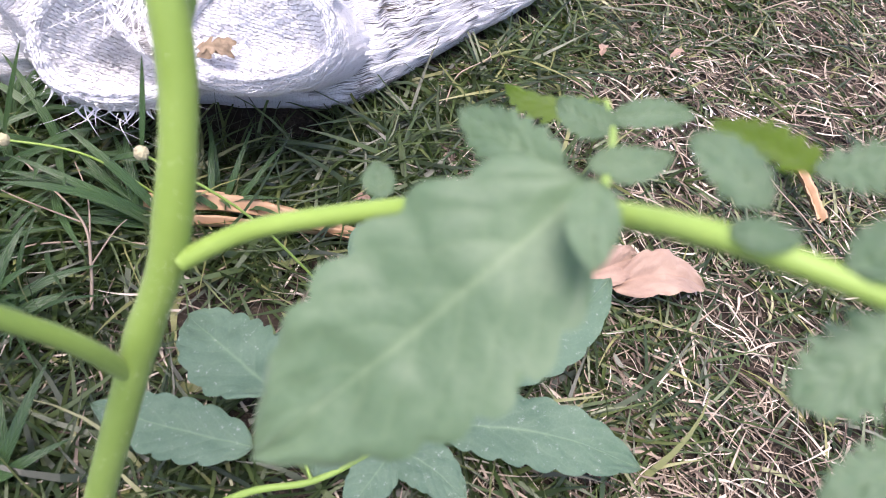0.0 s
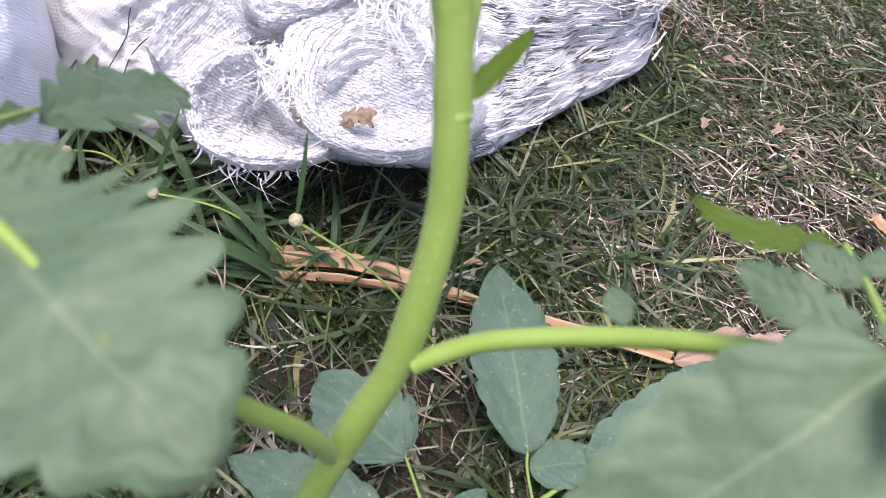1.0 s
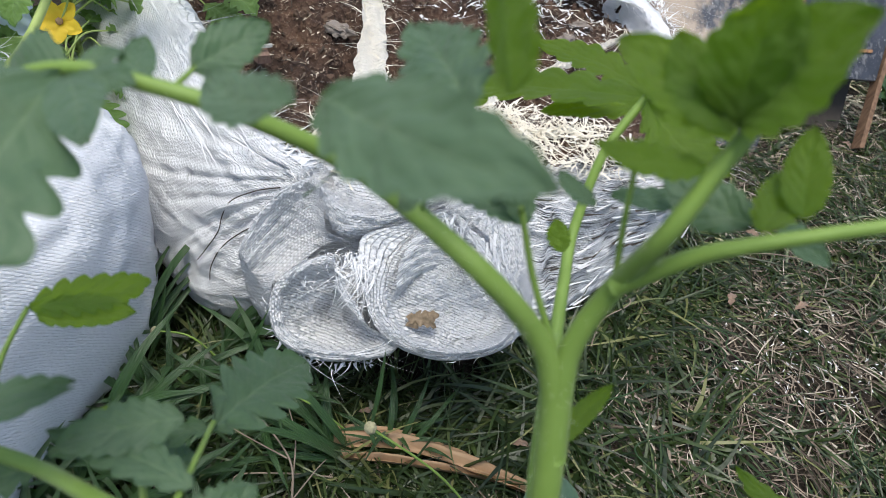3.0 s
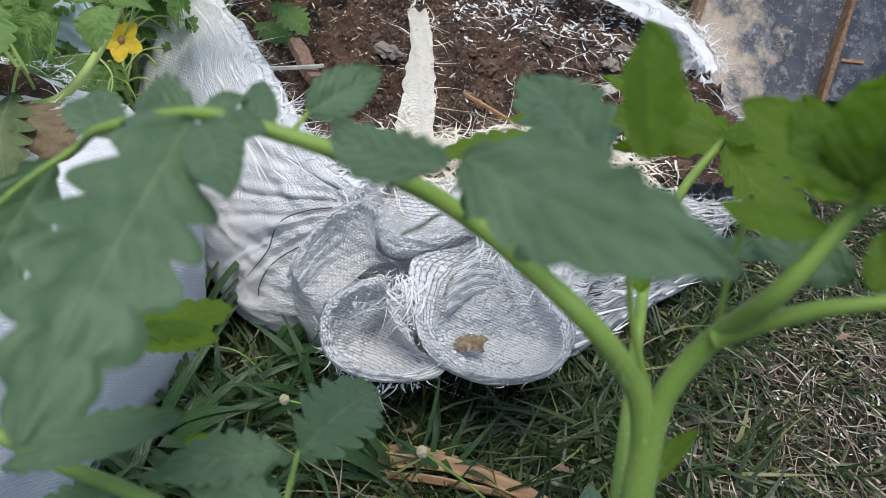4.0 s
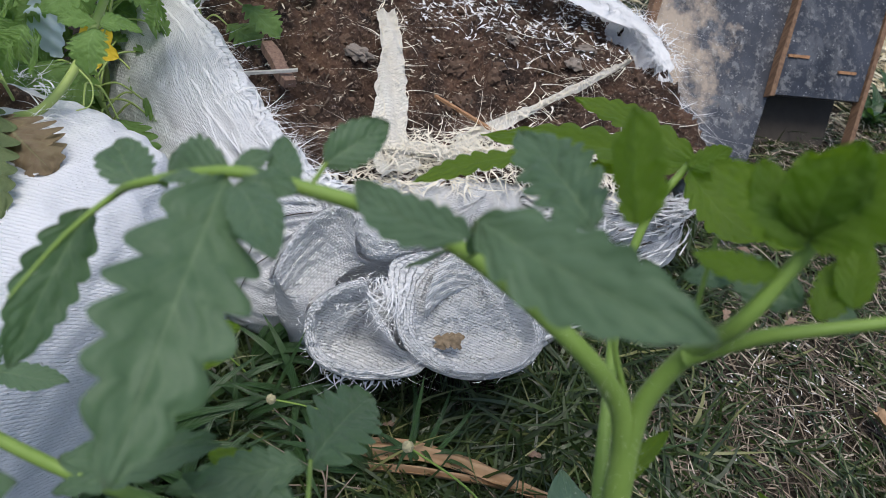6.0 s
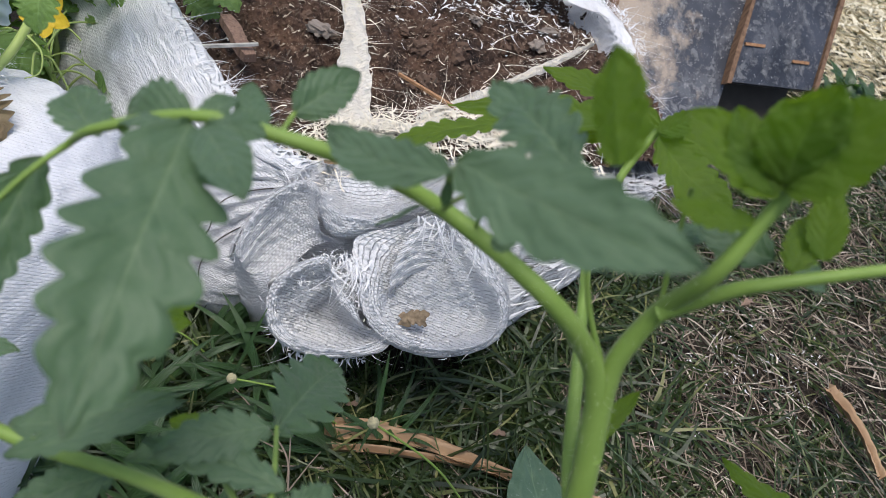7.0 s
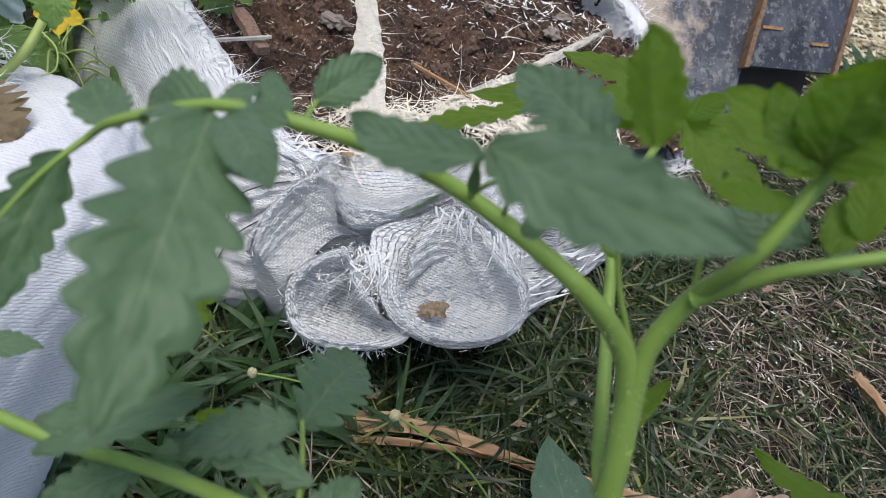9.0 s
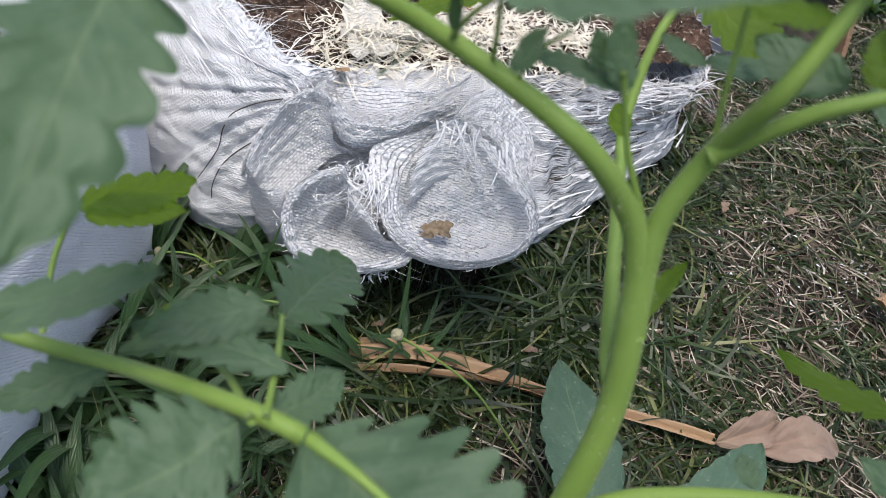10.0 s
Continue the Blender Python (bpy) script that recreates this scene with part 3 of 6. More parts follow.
open_sack = thing("open_sack", "torn white woven plastic sack full of brown soil", "sack")
side = sack_body(open_sack)
cloth("rolled_corner", open_sack, [
    [(-0.097, 0.439, 0.170), (-0.127, 0.427, 0.158), (-0.158, 0.417, 0.143), (-0.149, 0.386, 0.130), (-0.138, 0.362, 0.118), (-0.120, 0.349, 0.112), (-0.095, 0.344, 0.110), (-0.067, 0.348, 0.110), (-0.040, 0.362, 0.112), (-0.026, 0.385, 0.118), (-0.030, 0.404, 0.130), (-0.052, 0.418, 0.146), (-0.075, 0.431, 0.160)],
    [(-0.097, 0.436, 0.169), (-0.116, 0.429, 0.154), (-0.133, 0.411, 0.140), (-0.134, 0.384, 0.132), (-0.129, 0.366, 0.124), (-0.114, 0.353, 0.118), (-0.094, 0.346, 0.116), (-0.069, 0.349, 0.116), (-0.044, 0.362, 0.118), (-0.033, 0.380, 0.123), (-0.038, 0.394, 0.133), (-0.057, 0.406, 0.147), (-0.078, 0.423, 0.160)],
    [(-0.095, 0.437, 0.161), (-0.106, 0.426, 0.145), (-0.119, 0.406, 0.128), (-0.123, 0.391, 0.120), (-0.119, 0.379, 0.112), (-0.106, 0.370, 0.106), (-0.087, 0.365, 0.103), (-0.067, 0.368, 0.103), (-0.046, 0.378, 0.105), (-0.037, 0.392, 0.110), (-0.045, 0.401, 0.119), (-0.062, 0.408, 0.134), (-0.080, 0.424, 0.151)],
    [(-0.091, 0.434, 0.156), (-0.097, 0.421, 0.141), (-0.106, 0.403, 0.128), (-0.109, 0.392, 0.119), (-0.108, 0.385, 0.110), (-0.096, 0.378, 0.105), (-0.083, 0.374, 0.103), (-0.067, 0.377, 0.103), (-0.051, 0.384, 0.105), (-0.044, 0.395, 0.108), (-0.055, 0.400, 0.118), (-0.071, 0.404, 0.132), (-0.083, 0.419, 0.147)],
    [(-0.087, 0.417, 0.148), (-0.089, 0.404, 0.135), (-0.091, 0.397, 0.122), (-0.092, 0.394, 0.114), (-0.088, 0.392, 0.109), (-0.084, 0.392, 0.106), (-0.079, 0.393, 0.105), (-0.073, 0.394, 0.105), (-0.068, 0.396, 0.106), (-0.067, 0.399, 0.109), (-0.071, 0.400, 0.117), (-0.077, 0.406, 0.129), (-0.082, 0.412, 0.140)]], True, n=380, m=24)
cloth("rolled_edge", open_sack, [
    [(-0.158, 0.417, 0.143), (-0.149, 0.386, 0.130), (-0.138, 0.362, 0.118), (-0.120, 0.349, 0.112), (-0.095, 0.344, 0.110), (-0.067, 0.348, 0.110), (-0.040, 0.362, 0.112), (-0.026, 0.385, 0.118), (-0.030, 0.404, 0.130), (-0.052, 0.418, 0.146), (-0.075, 0.431, 0.160)],
    [(-0.158, 0.423, 0.135), (-0.149, 0.391, 0.122), (-0.137, 0.367, 0.110), (-0.120, 0.354, 0.104), (-0.093, 0.348, 0.102), (-0.066, 0.352, 0.102), (-0.038, 0.367, 0.104), (-0.023, 0.390, 0.110), (-0.028, 0.410, 0.122), (-0.050, 0.424, 0.138), (-0.073, 0.438, 0.152)],
    [(-0.159, 0.453, 0.113), (-0.149, 0.418, 0.100), (-0.137, 0.392, 0.088), (-0.119, 0.377, 0.082), (-0.091, 0.371, 0.080), (-0.061, 0.376, 0.080), (-0.032, 0.391, 0.082), (-0.016, 0.416, 0.088), (-0.021, 0.439, 0.100), (-0.044, 0.455, 0.116), (-0.069, 0.470, 0.130)],
    [(-0.167, 0.611, 0.008), (-0.154, 0.547, 0.008), (-0.140, 0.499, 0.008), (-0.117, 0.475, 0.008), (-0.084, 0.465, 0.008), (-0.048, 0.471, 0.008), (-0.012, 0.493, 0.008), (0.009, 0.531, 0.008), (0.008, 0.575, 0.008), (-0.016, 0.618, 0.008), (-0.044, 0.661, 0.008)]], False)
cloth("rolled_corner", open_sack, [
    [(-0.178, 0.393, 0.142), (-0.196, 0.385, 0.138), (-0.209, 0.375, 0.128), (-0.214, 0.366, 0.115), (-0.210, 0.354, 0.103), (-0.197, 0.343, 0.095), (-0.173, 0.339, 0.090), (-0.146, 0.341, 0.092), (-0.122, 0.347, 0.100), (-0.115, 0.354, 0.108), (-0.137, 0.356, 0.115), (-0.148, 0.366, 0.122), (-0.159, 0.376, 0.130), (-0.168, 0.387, 0.138)],
    [(-0.178, 0.386, 0.141), (-0.192, 0.380, 0.137), (-0.202, 0.373, 0.127), (-0.207, 0.366, 0.115), (-0.203, 0.356, 0.105), (-0.192, 0.347, 0.098), (-0.170, 0.343, 0.095), (-0.147, 0.346, 0.096), (-0.129, 0.352, 0.101), (-0.126, 0.357, 0.104), (-0.144, 0.361, 0.112), (-0.156, 0.367, 0.119), (-0.167, 0.376, 0.128), (-0.171, 0.384, 0.137)],
    [(-0.174, 0.397, 0.121), (-0.186, 0.390, 0.117), (-0.195, 0.383, 0.108), (-0.199, 0.376, 0.100), (-0.197, 0.368, 0.092), (-0.187, 0.363, 0.086), (-0.170, 0.360, 0.084), (-0.151, 0.362, 0.085), (-0.137, 0.367, 0.088), (-0.140, 0.372, 0.091), (-0.151, 0.378, 0.095), (-0.156, 0.383, 0.100), (-0.161, 0.390, 0.109), (-0.166, 0.393, 0.117)],
    [(-0.171, 0.395, 0.105), (-0.178, 0.389, 0.102), (-0.185, 0.384, 0.096), (-0.187, 0.380, 0.090), (-0.185, 0.377, 0.085), (-0.177, 0.375, 0.081), (-0.167, 0.375, 0.080), (-0.155, 0.377, 0.081), (-0.150, 0.380, 0.083), (-0.152, 0.383, 0.084), (-0.157, 0.388, 0.088), (-0.161, 0.392, 0.092), (-0.164, 0.394, 0.099), (-0.168, 0.394, 0.103)],
    [(-0.171, 0.402, 0.081), (-0.174, 0.399, 0.080), (-0.176, 0.397, 0.078), (-0.177, 0.395, 0.076), (-0.176, 0.392, 0.075), (-0.172, 0.390, 0.074), (-0.168, 0.390, 0.074), (-0.164, 0.391, 0.074), (-0.162, 0.393, 0.074), (-0.163, 0.395, 0.075), (-0.164, 0.398, 0.076), (-0.165, 0.399, 0.078), (-0.167, 0.400, 0.080), (-0.169, 0.401, 0.081)]], True, n=380, m=24)
cloth("rolled_edge", open_sack, [
    [(-0.196, 0.385, 0.138), (-0.209, 0.375, 0.128), (-0.214, 0.366, 0.115), (-0.210, 0.354, 0.103), (-0.197, 0.343, 0.095), (-0.173, 0.339, 0.090), (-0.146, 0.341, 0.092), (-0.122, 0.347, 0.100), (-0.115, 0.354, 0.108)],
    [(-0.196, 0.390, 0.130), (-0.210, 0.380, 0.120), (-0.215, 0.370, 0.107), (-0.211, 0.358, 0.095), (-0.198, 0.347, 0.087), (-0.173, 0.343, 0.082), (-0.146, 0.346, 0.084), (-0.121, 0.351, 0.092), (-0.114, 0.358, 0.100)],
    [(-0.200, 0.417, 0.108), (-0.214, 0.406, 0.098), (-0.219, 0.395, 0.085), (-0.215, 0.382, 0.073), (-0.201, 0.370, 0.065), (-0.175, 0.365, 0.060), (-0.146, 0.368, 0.062), (-0.120, 0.375, 0.070), (-0.113, 0.382, 0.078)],
    [(-0.220, 0.555, 0.008), (-0.236, 0.529, 0.008), (-0.240, 0.499, 0.008), (-0.232, 0.471, 0.008), (-0.215, 0.448, 0.008), (-0.184, 0.438, 0.008), (-0.151, 0.444, 0.008), (-0.120, 0.459, 0.008), (-0.111, 0.476, 0.008)]], False)
cloth("folded_petal", open_sack, [
    [(-0.247, 0.401, 0.112), (-0.248, 0.420, 0.120), (-0.239, 0.438, 0.135), (-0.226, 0.450, 0.148), (-0.209, 0.456, 0.158), (-0.196, 0.456, 0.158)],
    [(-0.247, 0.395, 0.125), (-0.243, 0.408, 0.137), (-0.234, 0.425, 0.150), (-0.222, 0.436, 0.161), (-0.207, 0.443, 0.168), (-0.195, 0.439, 0.167)],
    [(-0.242, 0.393, 0.122), (-0.236, 0.410, 0.128), (-0.226, 0.428, 0.138), (-0.215, 0.438, 0.148), (-0.203, 0.442, 0.154), (-0.192, 0.432, 0.157)],
    [(-0.236, 0.393, 0.105), (-0.226, 0.411, 0.108), (-0.215, 0.423, 0.118), (-0.204, 0.429, 0.128), (-0.194, 0.429, 0.136), (-0.184, 0.418, 0.142)],
    [(-0.219, 0.389, 0.098), (-0.209, 0.400, 0.105), (-0.199, 0.411, 0.115), (-0.191, 0.418, 0.122), (-0.181, 0.420, 0.130), (-0.164, 0.417, 0.138)]], False)
cloth("folded_petal", open_sack, [
    [(-0.247, 0.395, 0.125), (-0.234, 0.392, 0.108), (-0.217, 0.391, 0.118)],
    [(-0.248, 0.403, 0.098), (-0.230, 0.392, 0.092), (-0.214, 0.368, 0.114)],
    [(-0.244, 0.406, 0.060), (-0.229, 0.396, 0.055), (-0.213, 0.376, 0.075)],
    [(-0.246, 0.429, 0.010), (-0.230, 0.415, 0.008), (-0.213, 0.412, 0.010)]], False)
cloth("folded_petal", open_sack, [
    [(-0.209, 0.456, 0.158), (-0.225, 0.452, 0.150), (-0.238, 0.439, 0.136), (-0.249, 0.422, 0.120), (-0.252, 0.407, 0.108)],
    [(-0.214, 0.476, 0.140), (-0.236, 0.478, 0.125), (-0.252, 0.467, 0.108), (-0.262, 0.450, 0.090), (-0.260, 0.428, 0.080)],
    [(-0.221, 0.512, 0.100), (-0.248, 0.518, 0.080), (-0.266, 0.507, 0.060), (-0.275, 0.485, 0.040), (-0.265, 0.454, 0.030)]], False)
cloth("folded_band", open_sack, [
    [(-0.195, 0.476, 0.150), (-0.175, 0.479, 0.152), (-0.153, 0.481, 0.154), (-0.129, 0.478, 0.158), (-0.108, 0.483, 0.162), (-0.088, 0.501, 0.168)],
    [(-0.190, 0.462, 0.147), (-0.171, 0.457, 0.145), (-0.149, 0.457, 0.146), (-0.129, 0.465, 0.150), (-0.109, 0.474, 0.157), (-0.091, 0.491, 0.166)],
    [(-0.196, 0.440, 0.168), (-0.182, 0.432, 0.159), (-0.165, 0.429, 0.157), (-0.145, 0.431, 0.158), (-0.124, 0.445, 0.163), (-0.101, 0.460, 0.170)],
    [(-0.194, 0.432, 0.168), (-0.181, 0.424, 0.158), (-0.164, 0.422, 0.155), (-0.144, 0.427, 0.156), (-0.123, 0.442, 0.161), (-0.100, 0.457, 0.168)],
    [(-0.191, 0.430, 0.154), (-0.179, 0.421, 0.142), (-0.162, 0.421, 0.141), (-0.140, 0.431, 0.145), (-0.119, 0.445, 0.152), (-0.097, 0.456, 0.160)],
    [(-0.189, 0.446, 0.135), (-0.178, 0.433, 0.128), (-0.161, 0.432, 0.128), (-0.138, 0.442, 0.132), (-0.117, 0.454, 0.140), (-0.096, 0.461, 0.150)]], False)
cloth("folded_band", open_sack, [
    [(-0.100, 0.442, 0.170), (-0.090, 0.456, 0.176), (-0.071, 0.480, 0.172), (-0.054, 0.482, 0.160), (-0.034, 0.474, 0.142), (-0.025, 0.455, 0.128)],
    [(-0.098, 0.437, 0.168), (-0.086, 0.442, 0.172), (-0.069, 0.455, 0.165), (-0.054, 0.453, 0.152), (-0.040, 0.444, 0.138), (-0.031, 0.426, 0.128)],
    [(-0.094, 0.441, 0.160), (-0.078, 0.436, 0.162), (-0.065, 0.434, 0.154), (-0.053, 0.426, 0.145), (-0.041, 0.414, 0.134), (-0.031, 0.404, 0.128)]], False)
cloth("inner_fold", open_sack, [
    [(-0.105, 0.431, 0.167), (-0.101, 0.432, 0.172), (-0.093, 0.433, 0.167)],
    [(-0.116, 0.419, 0.158), (-0.101, 0.425, 0.161), (-0.085, 0.427, 0.156)],
    [(-0.125, 0.395, 0.146), (-0.106, 0.412, 0.150), (-0.077, 0.417, 0.146)],
    [(-0.124, 0.383, 0.128), (-0.106, 0.405, 0.134), (-0.077, 0.416, 0.136), (-0.063, 0.408, 0.130)],
    [(-0.122, 0.386, 0.122), (-0.104, 0.410, 0.126), (-0.075, 0.421, 0.128), (-0.061, 0.412, 0.122)],
    [(-0.117, 0.399, 0.105), (-0.100, 0.423, 0.108), (-0.073, 0.433, 0.110), (-0.060, 0.422, 0.108)]], False)
fray(open_sack, [(-0.209, 0.375, 0.128), (-0.214, 0.366, 0.115), (-0.210, 0.354, 0.103), (-0.197, 0.343, 0.095), (-0.173, 0.339, 0.090), (-0.146, 0.341, 0.092), (-0.122, 0.347, 0.100)], 45, (0, -0.3, -0.5), 0.005, 61, width=0.0007)
fray(open_sack, [(-0.137, 0.356, 0.115), (-0.148, 0.366, 0.122), (-0.159, 0.376, 0.130), (-0.168, 0.387, 0.138), (-0.178, 0.393, 0.142), (-0.196, 0.385, 0.138)], 60, (0.2, -0.3, 0.1), 0.004, 62, width=0.0008)
fray(open_sack, [(-0.158, 0.417, 0.143), (-0.149, 0.386, 0.130), (-0.138, 0.362, 0.118), (-0.120, 0.349, 0.112)], 30, (-0.3, -0.3, 0.2), 0.004, 63, width=0.0009)
fray(open_sack, [(-0.120, 0.349, 0.112), (-0.095, 0.344, 0.110), (-0.067, 0.348, 0.110), (-0.040, 0.362, 0.112), (-0.026, 0.385, 0.118)], 25, (0, -0.4, -0.3), 0.004, 64, width=0.0007)
fray(open_sack, [(-0.196, 0.440, 0.168), (-0.165, 0.428, 0.157), (-0.145, 0.431, 0.158), (-0.124, 0.444, 0.163)], 60, (0, -0.2, 0.3), 0.003, 67, width=0.0007)
fray(open_sack, [(-0.246, 0.396, 0.118), (-0.243, 0.408, 0.137), (-0.234, 0.425, 0.150), (-0.222, 0.436, 0.161), (-0.207, 0.443, 0.168)], 70, (-0.3, 0, 0.3), 0.004, 68, width=0.0007)
rim_left = [tuple(ring[int(N_RING * g / 13) % N_RING][5:8]) for g in (11.0, 11.5, 12.0, 12.5, 13.0, 13.4)]
rim_left_b = [tuple(ring[int(N_RING * g / 13) % N_RING][5:8]) for g in (0.0, 0.4, 0.8, 1.2)]
rim_right = [tuple(ring[int(N_RING * g / 13)][5:8]) for g in (3.0, 4.0, 5.0, 5.5, 6.0, 6.5, 7.0)]
rim_back = [tuple(ring[int(N_RING * g / 13)][5:8]) for g in (6.6, 7.2, 8.0, 8.6, 9.2, 10.0)]
fray(open_sack, rim_left, 170, (0.8, 0.3, 0.25), 0.022, 1)
fray(open_sack, rim_left_b, 120, (0.6, 0.5, 0.2), 0.020, 2)
fray(open_sack, rim_right, 300, (0.2, 0.1, 0.2), 0.026, 3)
fray(open_sack, rim_back, 420, (-0.2, -0.5, 0.1), 0.022, 4)
fray(open_sack, [(-0.232, 0.385, 0.132), (-0.222, 0.425, 0.152), (-0.208, 0.445, 0.168), (-0.19, 0.44, 0.160)], 60, (-0.1, 0.1, 0.5), 0.004, 9, width=0.0008)
fray(open_sack, [(-0.195, 0.375, 0.118), (-0.180, 0.392, 0.136), (-0.160, 0.398, 0.141), (-0.150, 0.385, 0.135)], 110, (0, -0.1, 0.6), 0.005, 10, width=0.0009)


def strands(parent, a, b, jitter_a, jitter_b, count, width, seed, material=None, sway=0.25):
    """Loose tapes pulled from one gathered spot and fanning out to a spread of ends."""
    rng = np.random.default_rng(seed)
    st = np.array(a) + rng.normal(0, 1, (count, 3)) * jitter_a
    en = np.array(b) + rng.uniform(-1, 1, (count, 3)) * jitter_b
    d = en - st
    le = np.linalg.norm(d, axis=1) * rng.uniform(0.6, 1.05, count)
    v, f = ribbons(st, d, le, width * rng.uniform(0.5, 1.5, count), rng.normal(0, sway, count), rng.normal(0.0, 0.12, count), 8, 0.6)
    return tagged(cloud("loose_tape", v, f, material or M_THREAD, parent), kind="stuff")


strands(open_sack, (-0.099, 0.428, 0.171), (-0.086, 0.400, 0.138), (0.012, 0.006, 0.004), (0.020, 0.010, 0.012), 16, 0.0013, 71, None, 0.7)
strands(open_sack, (-0.060, 0.425, 0.158), (-0.045, 0.400, 0.132), (0.006, 0.005, 0.004), (0.012, 0.008, 0.010), 18, 0.0016, 73, None, 0.5)
strands(open_sack, (-0.158, 0.392, 0.140), (-0.143, 0.366, 0.124), (0.008, 0.005, 0.003), (0.012, 0.008, 0.006), 46, 0.0013, 74, None, 1.2)
fray(open_sack, [(-0.205, 0.360, 0.090), (-0.185, 0.350, 0.080), (-0.160, 0.348, 0.077), (-0.135, 0.352, 0.080)], 60, (0.0, -0.35, -0.6), 0.006, 75, width=0.0015, droop=0.5)
fray(open_sack, [(-0.186, 0.352, 0.074), (-0.172, 0.352, 0.072)], 10, (0.0, -0.3, -0.8), 0.009, 77, width=0.0016, droop=0.4)


def side_tapes(parent, name, g0, g1, s0, s1, count, width, material, seed, lift, length, jitter=0.0007):
    """Loose tapes and dark gap-shade ribbons lying along the sack's side."""
    rng = np.random.default_rng(seed)
    st, d = [], []
    for _ in range(count):
        g, s = rng.uniform(g0, g1), rng.uniform(s0, s1)
        k = int(N_RING * g / 13) % N_RING
        p, out = sack_profile(k, s)
        p2, _ = sack_profile((k + 3) % N_RING, s)
        st.append(p + out * lift + np.array((0, 0, lift * 0.6)))
        d.append(p2 - p + rng.normal(0, jitter, 3))
    st, d = np.array(st), np.array(d)
    le = length * rng.uniform(0.5, 1.5, count)
    v, f = ribbons(st, d, le, width * rng.uniform(0.6, 1.5, count), rng.normal(0, 0.05, count), rng.normal(0, 0.04, count), 4)
    return tagged(cloud(name, v, f, material, parent), kind="stuff")


# dark ribbons laid on the cloth paint the shade in the tape gaps
side_tapes(open_sack, "gap_shade", 3.9, 6.2, 0.50, 0.97, 46, 0.0022, M_DARK, 51, 0.0072, 0.022)
side_tapes(open_sack, "loose_tape", 3.6, 6.4, 0.78, 1.0, 190, 0.0014, M_THREAD, 52, 0.0078, 0.024, 0.0012)
side_tapes(open_sack, "loose_tape", 3.7, 6.2, 0.30, 0.80, 90, 0.0016, M_THREAD, 55, 0.0080, 0.030, 0.0006)
side_tapes(open_sack, "loose_tape", 11.2, 13.6, 0.80, 1.0, 60, 0.0009, M_THREAD, 54, 0.0085, 0.050)
for pts in ([(-0.230, 0.449, 0.150), (-0.249, 0.446, 0.144), (-0.267, 0.441, 0.134), (-0.275, 0.439, 0.118), (-0.278, 0.435, 0.103), (-0.285, 0.428, 0.090), (-0.293, 0.423, 0.077)],
            [(-0.245, 0.434, 0.120), (-0.258, 0.432, 0.109), (-0.269, 0.429, 0.098), (-0.276, 0.425, 0.088), (-0.281, 0.420, 0.074), (-0.282, 0.418, 0.061)]):
    stalk("loose_thread", open_sack, pts, 0.0005, 0.0004, "dark loose sewing thread", M_DARK, 5)

# soil inside the open sack
poly = ring[::10, 5:7]


def inside(x, y):
    hit = False
    n = len(poly)
    for i in range(n):
        (x1, y1), (x2, y2) = poly[i], poly[(i + 1) % n]
        if (y1 > y) != (y2 > y) and x < (x2 - x1) * (y - y1) / (y2 - y1) + x1:
            hit = not hit
    return hit


def soil_z(x, y):
    z = 0.146 + 0.018 * fbm(x, y, 1.0, 9.0, 3) + 0.012 * fbm(x, y, 2.0, 30.0, 4) + 0.006 * abs(fbm(x, y, 3.0, 120.0, 3))
    lump = noise.voronoi(Vector((x * 42 + 2 * fbm(x, y, 4.0, 30.0, 2), y * 42, 0.3)))[0]
    fine = noise.voronoi(Vector((x * 110, y * 110, 0.7)))[0]
    z += 0.026 * max(0.0, 0.5 - lump[0]) * (1 + fbm(x, y, 6.0, 14.0, 2)) + 0.010 * max(0.0, 0.55 - fine[0])
    return z + 0.030 * (y - 0.6) - 0.030 * max(0.0, (x - 0.02) / 0.15) * max(0.0, (0.72 - y) / 0.15) ** 0.7


sx, sy = np.arange(-0.48, 0.19, 0.0031), np.arange(0.44, 1.06, 0.0031)
keep = np.array([[inside(x, y) for y in sy] for x in sx])
sf = [f for f in grid_faces(len(sx), len(sy)) if keep.ravel()[f[0]]]
soil = solid("soil", [(x, y, soil_z(x, y)) for x in sx for y in sy], sf, M_SOIL)
tagged(soil, "loose dark brown crumbly soil inside the torn sack", "soil", kind="stuff")


def clod_mesh(seed, material, size=1.0):
    rng = random.Random(seed)
    bm = bmesh.new()
    bmesh.ops.create_icosphere(bm, subdivisions=3, radius=1.0)
    for v in bm.verts:
        k = 1 + 0.55 * noise.noise(v.co * 1.5 + Vector((seed, 0, 0))) + 0.42 * noise.noise(v.co * 4.5 + Vector((0, seed, 0))) + 0.18 * noise.noise(v.co * 11)
        v.co *= k * size
    me = bpy.data.meshes.new("clod")
    bm.to_mesh(me)
    bm.free()
    me.materials.append(material)
    return me


def crumbs():
    """Small crumbs and white flakes scattered on the soil."""
    rng = np.random.default_rng(21)
    n = 4200
    x, y = rng.uniform(-0.44, 0.17, n), rng.uniform(0.46, 1.03, n)
    ok = np.array([inside(a, b) for a, b in zip(x, y)])
    x, y = x[ok], y[ok]
    st = np.array([(a, b, soil_z(a, b) + 0.003) for a, b in zip(x, y)])
    d = rng.normal(0, 1, (len(x), 3)) * (1, 1, 0.25)
    v, f = ribbons(st, d, rng.uniform(0.002, 0.010, len(x)), rng.uniform(0.001, 0.0028, len(x)), rng.normal(0, 0.5, len(x)), rng.uniform(-0.1, 0.3, len(x)), 2)
    ob = cloud("soil_litter", v, f, M_STRAW)
    return tagged(ob, "pale straw bits and flakes on soil", "litter", kind="stuff")


